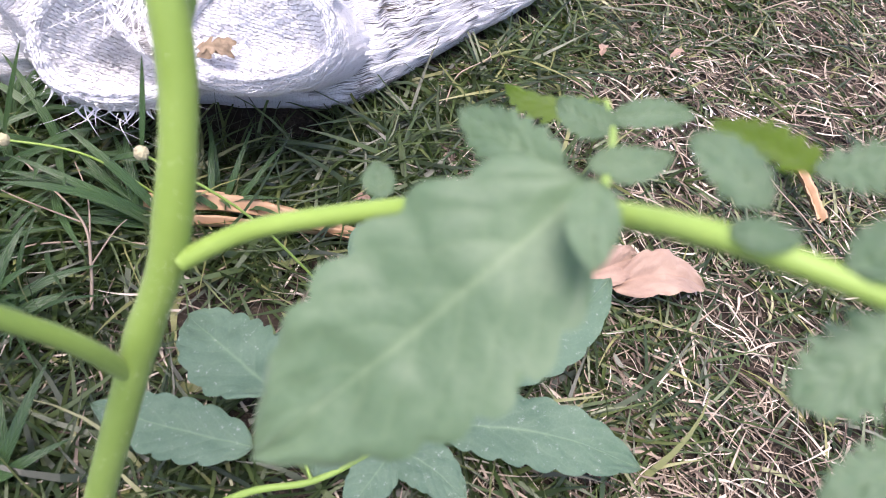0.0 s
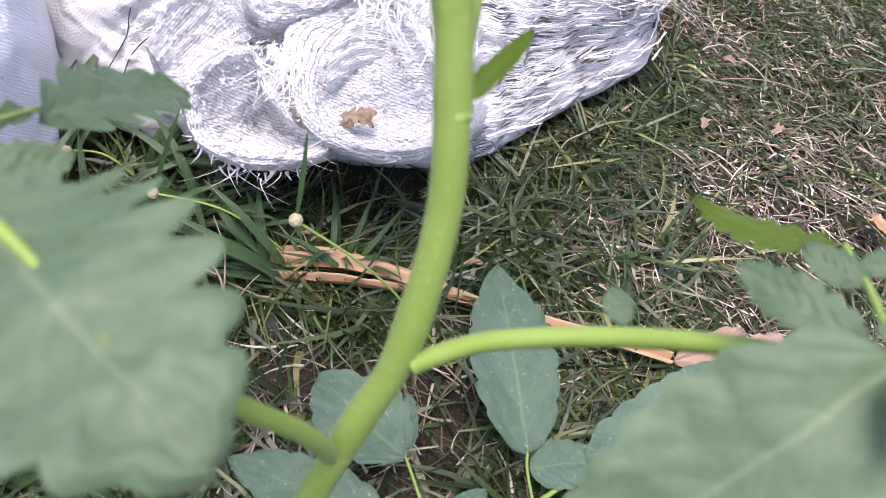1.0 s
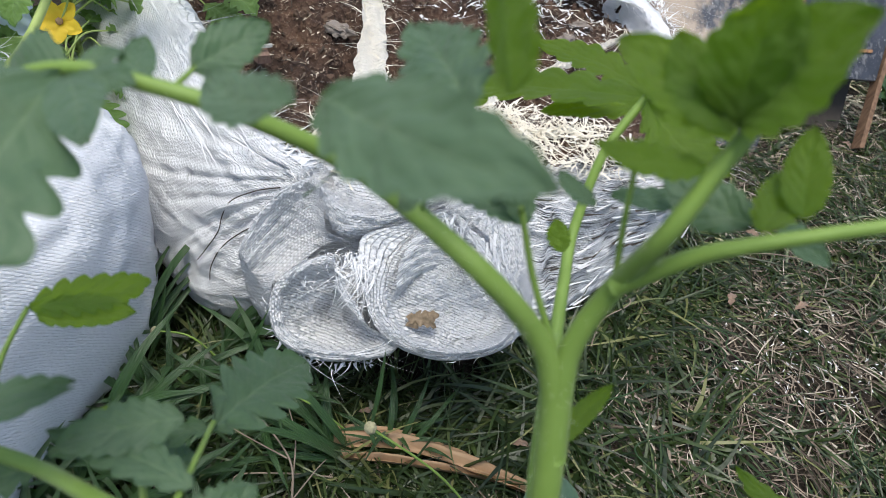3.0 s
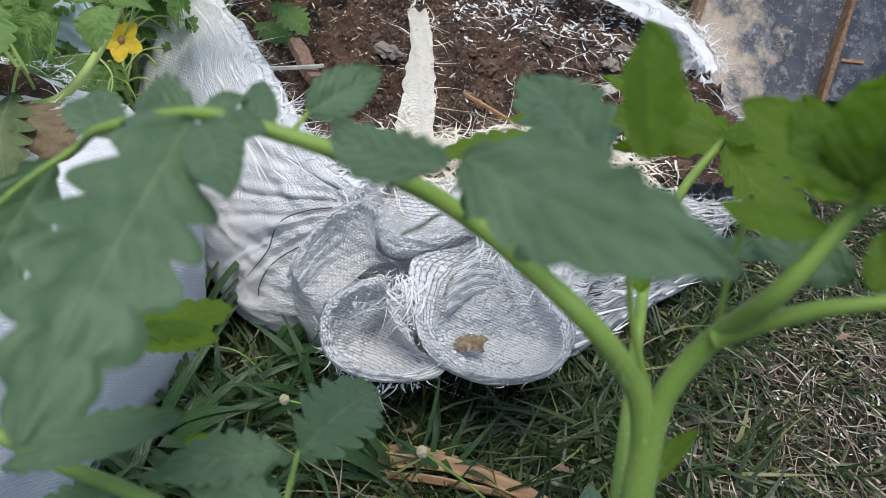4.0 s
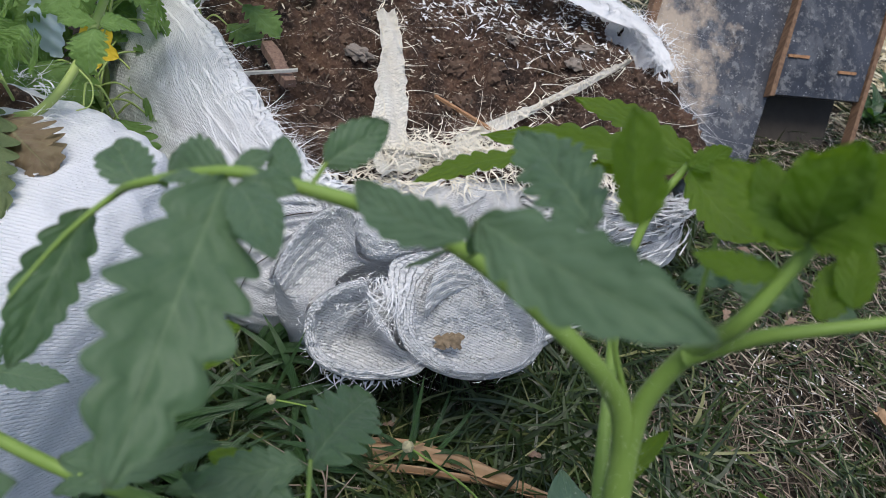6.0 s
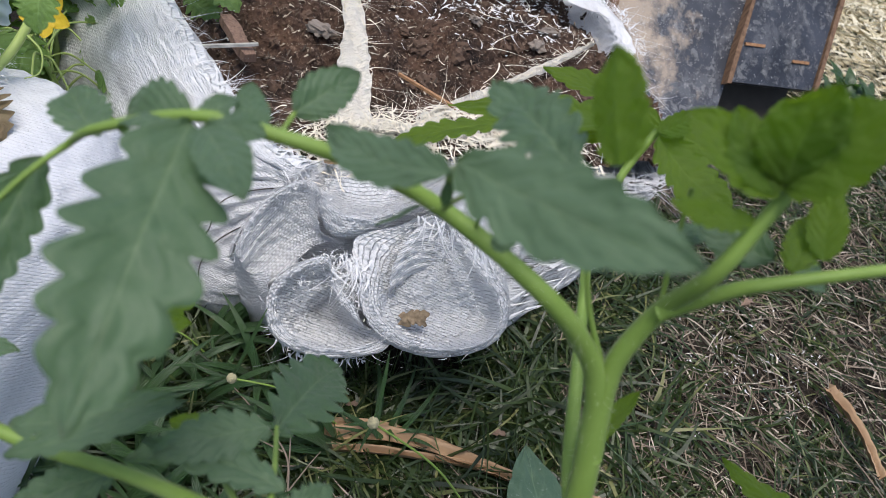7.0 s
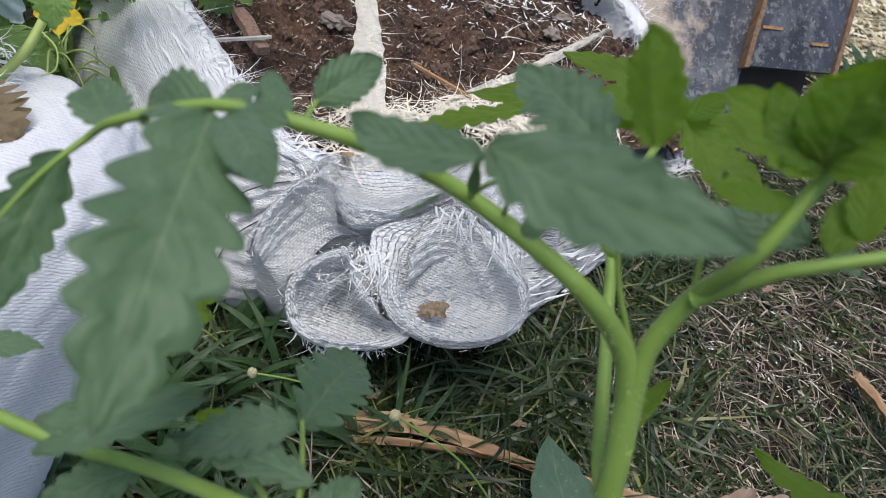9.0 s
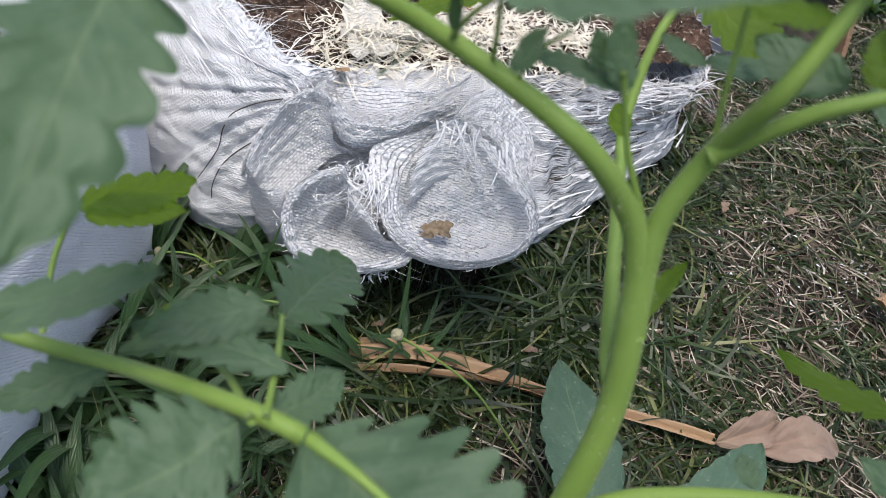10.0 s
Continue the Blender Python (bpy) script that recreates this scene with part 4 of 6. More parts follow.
crumbs()
rngs = random.Random(5)
clods = [clod_mesh(i, M_CLOD) for i in range(4)]
stones = [clod_mesh(10 + i, M_STONE) for i in range(2)]
for i in range(330):
    x, y = rngs.uniform(-0.42, 0.10) - 0.10 * rngs.random() ** 3, rngs.uniform(0.50, 0.94)
    if inside(x, y) and inside(x + 0.03, y) and inside(x - 0.03, y):
        r = rngs.choice((0.003, 0.003, 0.004, 0.005, 0.006, 0.008, 0.011))
        ob = new("clod", clods[i % 4])
        ob.matrix_world = Matrix.Translation((x, y, soil_z(x, y) - 0.15 * r)) @ Euler((rngs.random() * 3, rngs.random() * 3, 0)).to_matrix().to_4x4() @ Matrix.Diagonal((r, r * 0.8, r * 0.7, 1))
        tagged(ob, "crumbly brown clod on the loose soil", "soil clod", "clods on the soil")
for i, (x, y, r) in enumerate(((-0.236, 0.680, 0.010), (0.004, 0.785, 0.009), (-0.075, 0.80, 0.008), (0.02, 0.83, 0.010))):
    ob = new("pebble", stones[i % 2])
    ob.matrix_world = Matrix.Translation((x, y, soil_z(x, y) + 0.4 * r)) @ Euler((0.3 * i, 0.2, i)).to_matrix().to_4x4() @ Matrix.Diagonal((r * 1.3, r, r * 0.7, 1))
    tagged(ob, "rounded grey-brown stone half sunk in soil", "stone", "stones in the soil")


def chip(name, a, b, w, h, material, label, category):
    """A split wooden chip lying from a to b."""
    a, b = np.array(a), np.array(b)
    ax = nrm(b - a)
    side_v = nrm(np.cross(ax, (0, 0, 1)))
    up = np.cross(side_v, ax)
    verts = []
    for i in range(7):
        q = i / 6
        ww = w * (0.75 + 0.25 * math.sin(math.pi * q)) / 2
        for du, dv in ((-1, -1), (1, -0.8), (0.8, 1), (-0.9, 0.9)):
            verts.append(a + (b - a) * q + side_v * du * ww * (1 + 0.15 * math.sin(9 * q + du)) + up * dv * h / 2)
    f = grid_faces(7, 4, True) + [(3, 2, 1, 0), (24, 25, 26, 27)]
    return tagged(solid(name, verts, f, material, smooth=False), label, category)


chip("wood_chip", (-0.325, 0.650, 0.176), (-0.288, 0.595, 0.172), 0.016, 0.009, M_CHIP, "reddish brown split wood chip on the soil", "wood chip")
chip("twig", (-0.345, 0.578, 0.178), (-0.283, 0.606, 0.182), 0.0034, 0.003, M_TORN, "short pale dry twig stuck in the sack edge", "twig")
chip("twig", (-0.150, 0.640, 0.166), (-0.045, 0.575, 0.165), 0.004, 0.003, M_WOOD, "thin brown dry twig on the soil", "twig")
chip("wood_chip", (-0.196, 0.498, 0.150), (-0.188, 0.478, 0.166), 0.009, 0.003, M_STRIP, "orange brown bark flake tucked in the cloth", "bark flake")


def torn_strip(label, pts, w0, w1, seed, material=None, threads=70):
    """A strip torn from the sack, draped on the soil, with split ends."""
    root = thing("torn_strip", label, "torn strip")
    p = spline(pts, 50)
    verts, uvs = [], []
    for i in range(50):
        q = i / 49
        t = nrm(p[min(i + 1, 49)] - p[max(i - 1, 0)])
        s = nrm(np.cross(t, (0, 0, 1)))
        w = w0 + (w1 - w0) * q
        for j in range(9):
            v = (j - 4) / 4
            z = 0.006 * abs(fbm(q * 3, v, seed, 4.0, 3)) + 0.003 * math.sin(v * 5 + q * 12)
            verts.append(p[i] + s * v * w / 2 * (1 + 0.25 * fbm(q * 4, seed, v * 0.3, 4.0, 3)) + np.array((0, 0, z)))
            uvs.append((v * w / 2, q * 0.2))
    solid("strip", verts, grid_faces(50, 9), material or M_TORN, root, uvs=uvs)
    for off in (-0.4, 0.4):
        edge = [(x + off * (w0 + (w1 - w0) * i / len(pts)), y, z + 0.004) for i, (x, y, z) in enumerate(pts)]
        fray(root, edge, threads, (off, 0, 0.2), 0.016, seed + int(off * 10), name="loose_threads", material=material or M_SHRED, spread=1.0)


torn_strip("yellowed torn sack strip lying across the soil", [(-0.225, 0.775, 0.178), (-0.205, 0.70, 0.174), (-0.193, 0.62, 0.170), (-0.180, 0.54, 0.162), (-0.165, 0.515, 0.160)], 0.020, 0.042, 31)
torn_strip("frayed pale sack strip stretched over soil", [(0.070, 0.800, 0.172), (0.0, 0.715, 0.166), (-0.06, 0.645, 0.162), (-0.12, 0.575, 0.160)], 0.004, 0.016, 32)
torn_strip("shredded yellow-white sack edge lying on soil", [(-0.17, 0.545, 0.160), (-0.11, 0.560, 0.163), (-0.05, 0.575, 0.160), (0.01, 0.60, 0.155)], 0.018, 0.022, 33)
torn_strip("loose shredded sack tapes heaped on soil", [(-0.20, 0.53, 0.165), (-0.15, 0.54, 0.166), (-0.10, 0.548, 0.168), (-0.04, 0.565, 0.164)], 0.006, 0.006, 35, None, 120)
torn_strip("white frayed sack flap at the rim", [(-0.075, 0.930, 0.196), (-0.02, 0.905, 0.194), (0.045, 0.885, 0.190), (0.095, 0.860, 0.182), (0.120, 0.805, 0.168)], 0.075, 0.014, 34, M_THREAD, 320)

rh = np.random.default_rng(87)
hk = rh.uniform(0, 1, 1100)
hx, hy = -0.215 + 0.26 * hk + rh.normal(0, 0.012, 1100), 0.522 + 0.075 * hk + rh.normal(0, 0.024, 1100)
hs = np.array([(a, b, soil_z(a, b) + 0.012 + 0.006 * c) for a, b, c in zip(hx, hy, rh.random(1100))])
hvv, hff = ribbons(hs, rh.normal(0, 1, (1100, 3)) * (1, 1, 0.2), rh.uniform(0.008, 0.030, 1100), rh.uniform(0.0010, 0.0032, 1100), rh.normal(0, 1.8, 1100), rh.uniform(-0.2, 0.4, 1100), 6)
tagged(cloud("sack_shreds", hvv, hff, M_SHRED), "heap of cream sack shreds along the soil edge", "shreds", kind="stuff")
rw = np.random.default_rng(88)
wn = 1100
wk = rw.random(wn)
wx = np.where(wk < 0.5, rw.uniform(-0.38, 0.05, wn), rw.normal(-0.10, 0.085, wn))
wy = np.where(wk < 0.5, rw.normal(0.91, 0.05, wn), rw.normal(0.88, 0.055, wn))
ws = np.array([(a, b, soil_z(a, b) + 0.004) for a, b in zip(wx, wy)])
wv, wf = ribbons(ws, rw.normal(0, 1, (wn, 3)) * (1, 1, 0.2), rw.uniform(0.003, 0.013, wn), rw.uniform(0.001, 0.005, wn), rw.normal(0, 2.0, wn), rw.uniform(-0.1, 0.3, wn), 3)
tagged(cloud("sack_shreds", wv, wf, M_THREAD), "white shreds of sack scattered on the soil", "shreds", kind="stuff")
cn = 34
cx, cy = rw.normal(-0.02, 0.09, cn), rw.normal(0.80, 0.07, cn)
cs = np.array([(a, b, soil_z(a, b) + 0.006) for a, b in zip(cx, cy)])
cv, cf = ribbons(cs, rw.normal(0, 1, (cn, 3)) * (1, 1, 0.25), rw.uniform(0.02, 0.05, cn), rw.uniform(0.0010, 0.0020, cn), rw.normal(0, 1.4, cn), rw.uniform(-0.1, 0.2, cn), 10)
tagged(cloud("sack_shreds", cv, cf, M_SHRED), "long pale curled sack threads lying on the soil", "shreds", kind="stuff")
# dead leaf crumb lying in the rolled corner
crumb_leaf = thing("dry_flake", "crumpled brown dry leaf in a cloth fold", "dry leaf")
lv, lf, lu = blade_mesh((-0.113, 0.371, 0.116), (-0.089, 0.367, 0.117), 0.013, (0, -0.4, 0.9), 0.006, 0.6, 0.9, 0.004, 20, 5, 4)
solid("blade", lv, lf, M_FLAKE, crumb_leaf, uvs=lu)
lv, lf, lu = blade_mesh((-0.112, 0.364, 0.114), (-0.090, 0.377, 0.116), 0.013, (0.3, -0.2, 0.9), 0.007, -0.6, 0.9, -0.004, 18, 5, 4)
solid("blade", lv, lf, M_FLAKE, crumb_leaf, uvs=lu)


# ---- the closed sack with a plant growing out of it ----
def pillow(parent):
    c, hx, hy, zc, hz = (-0.60, 0.225), 0.285, 0.285, 0.088, 0.122
    nu, nv = 110, 240
    verts, uvs = [], []

    def sp(v, e):
        return math.copysign(abs(v) ** e, v)

    for i in range(nu + 1):
        a = -math.pi / 2 + math.pi * i / nu
        for k in range(nv):
            b = 2 * math.pi * k / nv
            r = sp(math.cos(a), 0.30)
            x = c[0] + hx * r * sp(math.cos(b), 0.45)
            y = c[1] + hy * r * sp(math.sin(b), 0.45)
            z = zc + hz * sp(math.sin(a), 0.50)
            x -= 0.026 * min(1.0, max(0.0, (0.37 - y) / 0.09))
            w = 0.005 * fbm(x, y, z, 9.0, 3) + 0.0022 * fbm(x, y, z, 50.0, 3) * (0.4 + r)
            side_w = 0.0012 * math.sin(b * 40 + 4 * math.sin(b * 5)) * max(0.0, -math.sin(a) + 0.4)
            x, y, z = x + (w + side_w) * math.cos(b), y + (w + side_w) * math.sin(b), z + w
            verts.append((x, y, max(z, -0.003)))
            uvs.append((x - 0.7 * z, y + 0.9 * z))
    return solid("sack_body", verts, grid_faces(nu + 1, nv, True), M_CLOTH_B, parent, uvs=uvs)


def fold_faces_out(ob):
    bm = bmesh.new()
    bm.from_mesh(ob.data)
    bmesh.ops.recalc_face_normals(bm, faces=bm.faces)
    bm.to_mesh(ob.data)
    bm.free()


closed_sack = thing("closed_sack", "plump white woven plastic sack lying on the grass", "sack")
fold_faces_out(pillow(closed_sack))
hv, hf = [], []
for i in range(13):
    for k in range(24):
        a, r = 2 * math.pi * k / 24, i / 12
        rr = r * (1 + 0.2 * math.sin(3 * a + 1))
        hx_, hy_ = -0.476 + 0.036 * rr * math.cos(a), 0.444 + 0.026 * rr * math.sin(a)
        hv.append((hx_, hy_, 0.209 - 0.25 * max(0.0, hy_ - 0.452) + 0.010 * (1 - r * r) - 0.010 * r + 0.004 * fbm(rr * math.cos(a), rr * math.sin(a), 0, 5.0, 3)))
hole = solid("soil_opening", hv, grid_faces(13, 24, True), M_SOIL, closed_sack, "dark soil showing through a torn opening")
fold_faces_out(hole)
fray(closed_sack, [(-0.515, 0.425, 0.212), (-0.500, 0.465, 0.208), (-0.470, 0.474, 0.206), (-0.440, 0.460, 0.207), (-0.430, 0.435, 0.210), (-0.425, 0.415, 0.211), (-0.44, 0.405, 0.213)], 200, (0.1, 0, 0.3), 0.012, 41)

# ---- tomato plant ----
tomato = thing("tomato_plant", "young green tomato plant with hairy stems and toothed leaves", "tomato plant")
stem_pts = [(-0.118, 0.060, -0.004), (-0.108, 0.072, 0.05), (-0.094, 0.088, 0.11), (-0.078, 0.103, 0.165), (-0.066, 0.114, 0.205), (-0.055, 0.124, 0.240), (-0.050, 0.143, 0.285), (-0.0545, 0.1585, 0.322), (-0.0585, 0.1655, 0.342)]
sv, sff = tube_mesh(spline(stem_pts, 90), 0.0062, 0.0048, 16, ((0.50, 0.10), (0.66, 0.10)))
solid("stem", sv, sff, M_STEM, tomato)
# right lower leaf
right_leaf = stalk("leaf_stalk", tomato, [(-0.0507, 0.1213, 0.2388), (-0.0297, 0.1250, 0.2524), (0.0061, 0.1210, 0.2713), (0.0342, 0.1078, 0.2934), (0.0486, 0.0866, 0.3175), (0.0578, 0.0733, 0.3302), (0.0686, 0.0661, 0.3340), (0.0822, 0.0589, 0.3356)], 0.0033, 0.0022)
leaflet(right_leaf, (0.0440, 0.0924, 0.3199), (-0.0182, 0.0542, 0.2660), 0.0458, (-0.27, -0.61, 0.74), 0.003, 0.1, 0.20, 0.0)
leaflet(right_leaf, (0.0414, 0.0873, 0.3257), (0.0409, 0.0703, 0.3203), 0.0101, (-0.30, -0.28, 0.91), 0.0, 0.15, 0.2, 0.0)
leaflet(right_leaf, (0.0393, 0.0971, 0.3177), (0.0203, 0.1222, 0.3087), 0.0139, (-0.57, -0.14, 0.81), 0.0, 0.15, 0.4, 0.0)
stalk("side_stalk", right_leaf, [(0.0468, 0.0886, 0.3162), (0.0511, 0.1030, 0.3113), (0.0604, 0.1286, 0.3007), (0.0629, 0.1464, 0.2956)], 0.0012, 0.0009)
leaflet(right_leaf, (0.0632, 0.1487, 0.2936), (0.0487, 0.2069, 0.2484), 0.0150, (0.61, -0.38, -0.69), 0.004, 0.3, 0.8, 0.0, M_YOUNG)
leaflet(right_leaf, (0.0614, 0.1285, 0.3007), (0.0483, 0.1430, 0.2971), 0.0109, (-0.48, -0.22, 0.85), 0.0, 0.15, 0.3, 0.0)
leaflet(right_leaf, (0.0464, 0.1034, 0.3134), (0.0654, 0.1061, 0.3159), 0.0090, (-0.06, -0.42, 0.90), 0.0, 0.15, 0.3, 0.0)
leaflet(right_leaf, (0.0618, 0.1367, 0.2982), (0.0852, 0.1392, 0.2998), 0.0089, (-0.01, -0.46, 0.89), 0.0, 0.15, 0.3, 0.0)
leaflet(right_leaf, (0.0844, 0.0900, 0.3318), (0.0804, 0.1237, 0.3126), 0.0113, (-0.63, 0.32, 0.70), 0.0, 0.4, 0.6, 0.0, M_YOUNG)
leaflet(right_leaf, (0.0668, 0.0750, 0.3355), (0.0568, 0.0918, 0.3353), 0.0102, (-0.43, -0.25, 0.87), 0.0, 0.15, 0.4, 0.0)
leaflet(right_leaf, (0.0590, 0.0709, 0.3349), (0.0681, 0.0662, 0.3390), 0.0062, (-0.52, -0.29, 0.80), 0.0, 0.15, 0.3, 0.0)
leaflet(right_leaf, (0.0810, 0.0887, 0.3329), (0.0950, 0.0843, 0.3418), 0.0110, (-0.57, -0.20, 0.80), 0.0, 0.15, 0.6, 0.0)
leaflet(right_leaf, (0.0750, 0.0624, 0.3372), (0.0856, 0.0660, 0.3454), 0.0103, (-0.46, -0.41, 0.79), 0.0, 0.15, 0.4, 0.0)
leaflet(right_leaf, (0.0933, 0.0605, 0.3297), (0.0743, 0.0503, 0.3152), 0.0178, (-0.46, -0.31, 0.83), 0.0, 0.15, 0.5, 0.0)
leaflet(right_leaf, (0.0972, 0.0427, 0.3167), (0.0787, 0.0361, 0.3088), 0.0130, (-0.34, -0.17, 0.93), 0.0, 0.15, 0.5, 0.0)
leaflet(right_leaf, (0.0056, 0.1247, 0.2715), (0.0026, 0.1372, 0.2730), 0.0096, (-0.13, -0.15, 0.98), 0.0, 0.15, 0.3, 0.0)
# left lower leaf
left_leaf = stalk("leaf_stalk", tomato, [(-0.0720, 0.1080, 0.1900), (-0.0800, 0.1000, 0.2250), (-0.1050, 0.0900, 0.2680), (-0.1300, 0.0950, 0.2970), (-0.1540, 0.1040, 0.3110), (-0.1900, 0.1180, 0.3020), (-0.2180, 0.1310, 0.2860), (-0.2500, 0.1350, 0.2880), (-0.2850, 0.1400, 0.3000), (-0.3250, 0.1480, 0.3180), (-0.3700, 0.1550, 0.3300)], 0.0034, 0.0022)
leaflet(left_leaf, (-0.1500, 0.1040, 0.3120), (-0.0850, 0.0530, 0.3140), 0.0600, (-0.09, -0.07, 0.99), 0.006, 0.1, 0.45, 0.0)
midrib = stalk("midrib", left_leaf, [(-0.1540, 0.1040, 0.3115), (-0.1420, 0.0960, 0.3155), (-0.1280, 0.0860, 0.3175), (-0.1080, 0.0710, 0.3175)], 0.0024, 0.0006)
leaflet(left_leaf, (-0.1691, 0.1018, 0.3174), (-0.1980, 0.0750, 0.3170), 0.0380, (0.20, -0.23, 0.95), 0.0, 0.15, 0.5, 0.0)
stalk("side_stalk", left_leaf, [(-0.1625, 0.1049, 0.3143), (-0.1649, 0.1300, 0.3027), (-0.1697, 0.1607, 0.2825)], 0.0012, 0.0009)
leaflet(left_leaf, (-0.1700, 0.1610, 0.2790), (-0.1510, 0.2220, 0.2430), 0.0360, (0.35, 0.39, 0.85), 0.003, 0.15, 0.75, 0.0)
leaflet(left_leaf, (-0.1704, 0.1591, 0.2810), (-0.2209, 0.1395, 0.2777), 0.0156, (0.03, -0.24, 0.97), 0.0, 0.3, 0.7, 0.0)
leaflet(left_leaf, (-0.1622, 0.1099, 0.3053), (-0.1452, 0.1345, 0.2957), 0.0163, (0.43, 0.06, 0.90), 0.0, 0.15, 0.4, 0.0)
leaflet(left_leaf, (-0.1728, 0.1468, 0.2697), (-0.1912, 0.1589, 0.2649), 0.0103, (-0.28, -0.05, 0.96), 0.0, 0.15, 0.3, 0.0)
stalk("side_stalk", left_leaf, [(-0.1662, 0.1043, 0.3133), (-0.1807, 0.1290, 0.2933), (-0.1950, 0.1438, 0.2778)], 0.0014, 0.0008)
stalk("side_stalk", left_leaf, [(-0.2507, 0.1483, 0.2686), (-0.2532, 0.1708, 0.2817), (-0.2496, 0.1876, 0.2931)], 0.0012, 0.0009)
leaflet(left_leaf, (-0.2495, 0.1875, 0.2929), (-0.2157, 0.2167, 0.2867), 0.0190, (0.27, -0.12, 0.95), 0.0, 0.2, 0.6, 0.0, M_YOUNG)
leaflet(left_leaf, (-0.2469, 0.1868, 0.2900), (-0.2149, 0.2001, 0.2854), 0.0150, (0.24, -0.27, 0.93), 0.0, 0.2, 0.2, 0.0, M_YOUNG)
leaflet(left_leaf, (-0.2496, 0.1283, 0.3114), (-0.1967, 0.1360, 0.3339), 0.0151, (-0.36, -0.22, 0.91), 0.0, 0.15, 0.5, 0.0)
leaflet(left_leaf, (-0.2214, 0.1373, 0.2757), (-0.2523, 0.1166, 0.2737), 0.0174, (0.15, -0.32, 0.94), 0.0, 0.15, 0.5, 0.0)
leaflet(left_leaf, (-0.2431, 0.1143, 0.3195), (-0.1942, 0.1315, 0.3376), 0.0097, (-0.27, -0.22, 0.94), 0.0, 0.15, 0.4, 0.0)
leaflet(left_leaf, (-0.3927, 0.2229, 0.2291), (-0.3544, 0.2400, 0.2601), 0.0297, (-0.21, -0.72, 0.66), 0.0, 0.15, 0.5, 0.0)
stalk("side_stalk", left_leaf, [(-0.3189, 0.1600, 0.2603), (-0.3214, 0.1765, 0.2562), (-0.3201, 0.1938, 0.2526)], 0.0016, 0.001)
leaflet(left_leaf, (-0.3215, 0.1927, 0.2515), (-0.3585, 0.2142, 0.2472), 0.0225, (-0.14, -0.04, 0.99), 0.0, 0.15, 0.35, 0.0)
leaflet(left_leaf, (-0.3227, 0.1925, 0.2514), (-0.2839, 0.1886, 0.2598), 0.0143, (-0.22, -0.11, 0.97), 0.0, 0.15, 0.35, 0.0)
leaflet(left_leaf, (-0.2676, 0.0921, 0.3456), (-0.2386, 0.1011, 0.3537), 0.0168, (-0.09, -0.49, 0.87), 0.0, 0.15, 0.15, 0.0)
leaflet(left_leaf, (-0.1694, 0.1420, 0.3146), (-0.2046, 0.1280, 0.3086), 0.0180, (-0.03, -0.34, 0.94), 0.0, 0.15, 0.5, 0.0)
leaflet(left_leaf, (-0.2079, 0.1518, 0.2893), (-0.1821, 0.1524, 0.2942), 0.0094, (-0.18, -0.16, 0.97), 0.0, 0.15, 0.2, 0.0, M_YOUNG)
leaflet(left_leaf, (-0.1599, 0.1226, 0.3105), (-0.2108, 0.1338, 0.3060), 0.0149, (-0.11, -0.13, 0.98), 0.0, 0.15, 0.5, 0.0)
# long upper leaf
upper_leaf = stalk("leaf_stalk", tomato, [(-0.0525, 0.1550, 0.3140), (-0.0590, 0.1640, 0.3380), (-0.0680, 0.1680, 0.3540), (-0.0910, 0.1700, 0.3760), (-0.1280, 0.1890, 0.3860), (-0.1590, 0.1830, 0.4020), (-0.1840, 0.1800, 0.4080), (-0.2060, 0.1790, 0.4090), (-0.2340, 0.1800, 0.3960), (-0.2460, 0.1830, 0.3840), (-0.2530, 0.1660, 0.3810), (-0.2580, 0.1420, 0.3770)], 0.0046, 0.0004)
leaflet(upper_leaf, (-0.2060, 0.1780, 0.4080), (-0.2050, 0.0890, 0.3870), 0.0375, (0.28, -0.22, 0.94), 0.006, 0.12, 0.55, 0.0)
leaflet(upper_leaf, (-0.2007, 0.1716, 0.4118), (-0.1819, 0.1416, 0.4157), 0.0147, (-0.29, -0.06, 0.96), 0.0, 0.15, 0.15, 0.0)
leaflet(upper_leaf, (-0.2008, 0.1765, 0.4096), (-0.1831, 0.1705, 0.4136), 0.0113, (-0.31, -0.33, 0.89), 0.0, 0.15, 0.2, 0.0)
leaflet(upper_leaf, (-0.2059, 0.1812, 0.4064), (-0.2309, 0.1843, 0.3982), 0.0185, (-0.33, -0.26, 0.91), 0.003, 1.0, 0.30, 0.008)
leaflet(upper_leaf, (-0.2050, 0.1815, 0.4068), (-0.1971, 0.1923, 0.4122), 0.0080, (-0.10, -0.38, 0.92), 0.0, 0.15, 0.3, 0.005)
leaflet(upper_leaf, (-0.1869, 0.1789, 0.4073), (-0.1955, 0.2023, 0.4084), 0.0108, (-0.07, -0.07, 0.99), 0.0, 0.15, 0.2, 0.0)
leaflet(upper_leaf, (-0.2373, 0.1880, 0.3864), (-0.2556, 0.2108, 0.3853), 0.0185, (-0.12, -0.05, 0.99), 0.0, 0.5, 0.25, 0.0)
leaflet(upper_leaf, (-0.2520, 0.1800, 0.3810), (-0.2640, 0.1390, 0.3449), 0.0210, (0.45, -0.45, 0.77), 0.0, 0.35, 0.40, 0.0)
stalk("side_stalk", upper_leaf, [(-0.1830, 0.1872, 0.4020), (-0.1812, 0.1973, 0.4026), (-0.1806, 0.2006, 0.4033)], 0.0009, 0.0008)
leaflet(upper_leaf, (-0.1810, 0.1990, 0.4030), (-0.1636, 0.2172, 0.4119), 0.0154, (0.20, -0.58, 0.79), 0.0, 0.15, 0.25, 0.0)
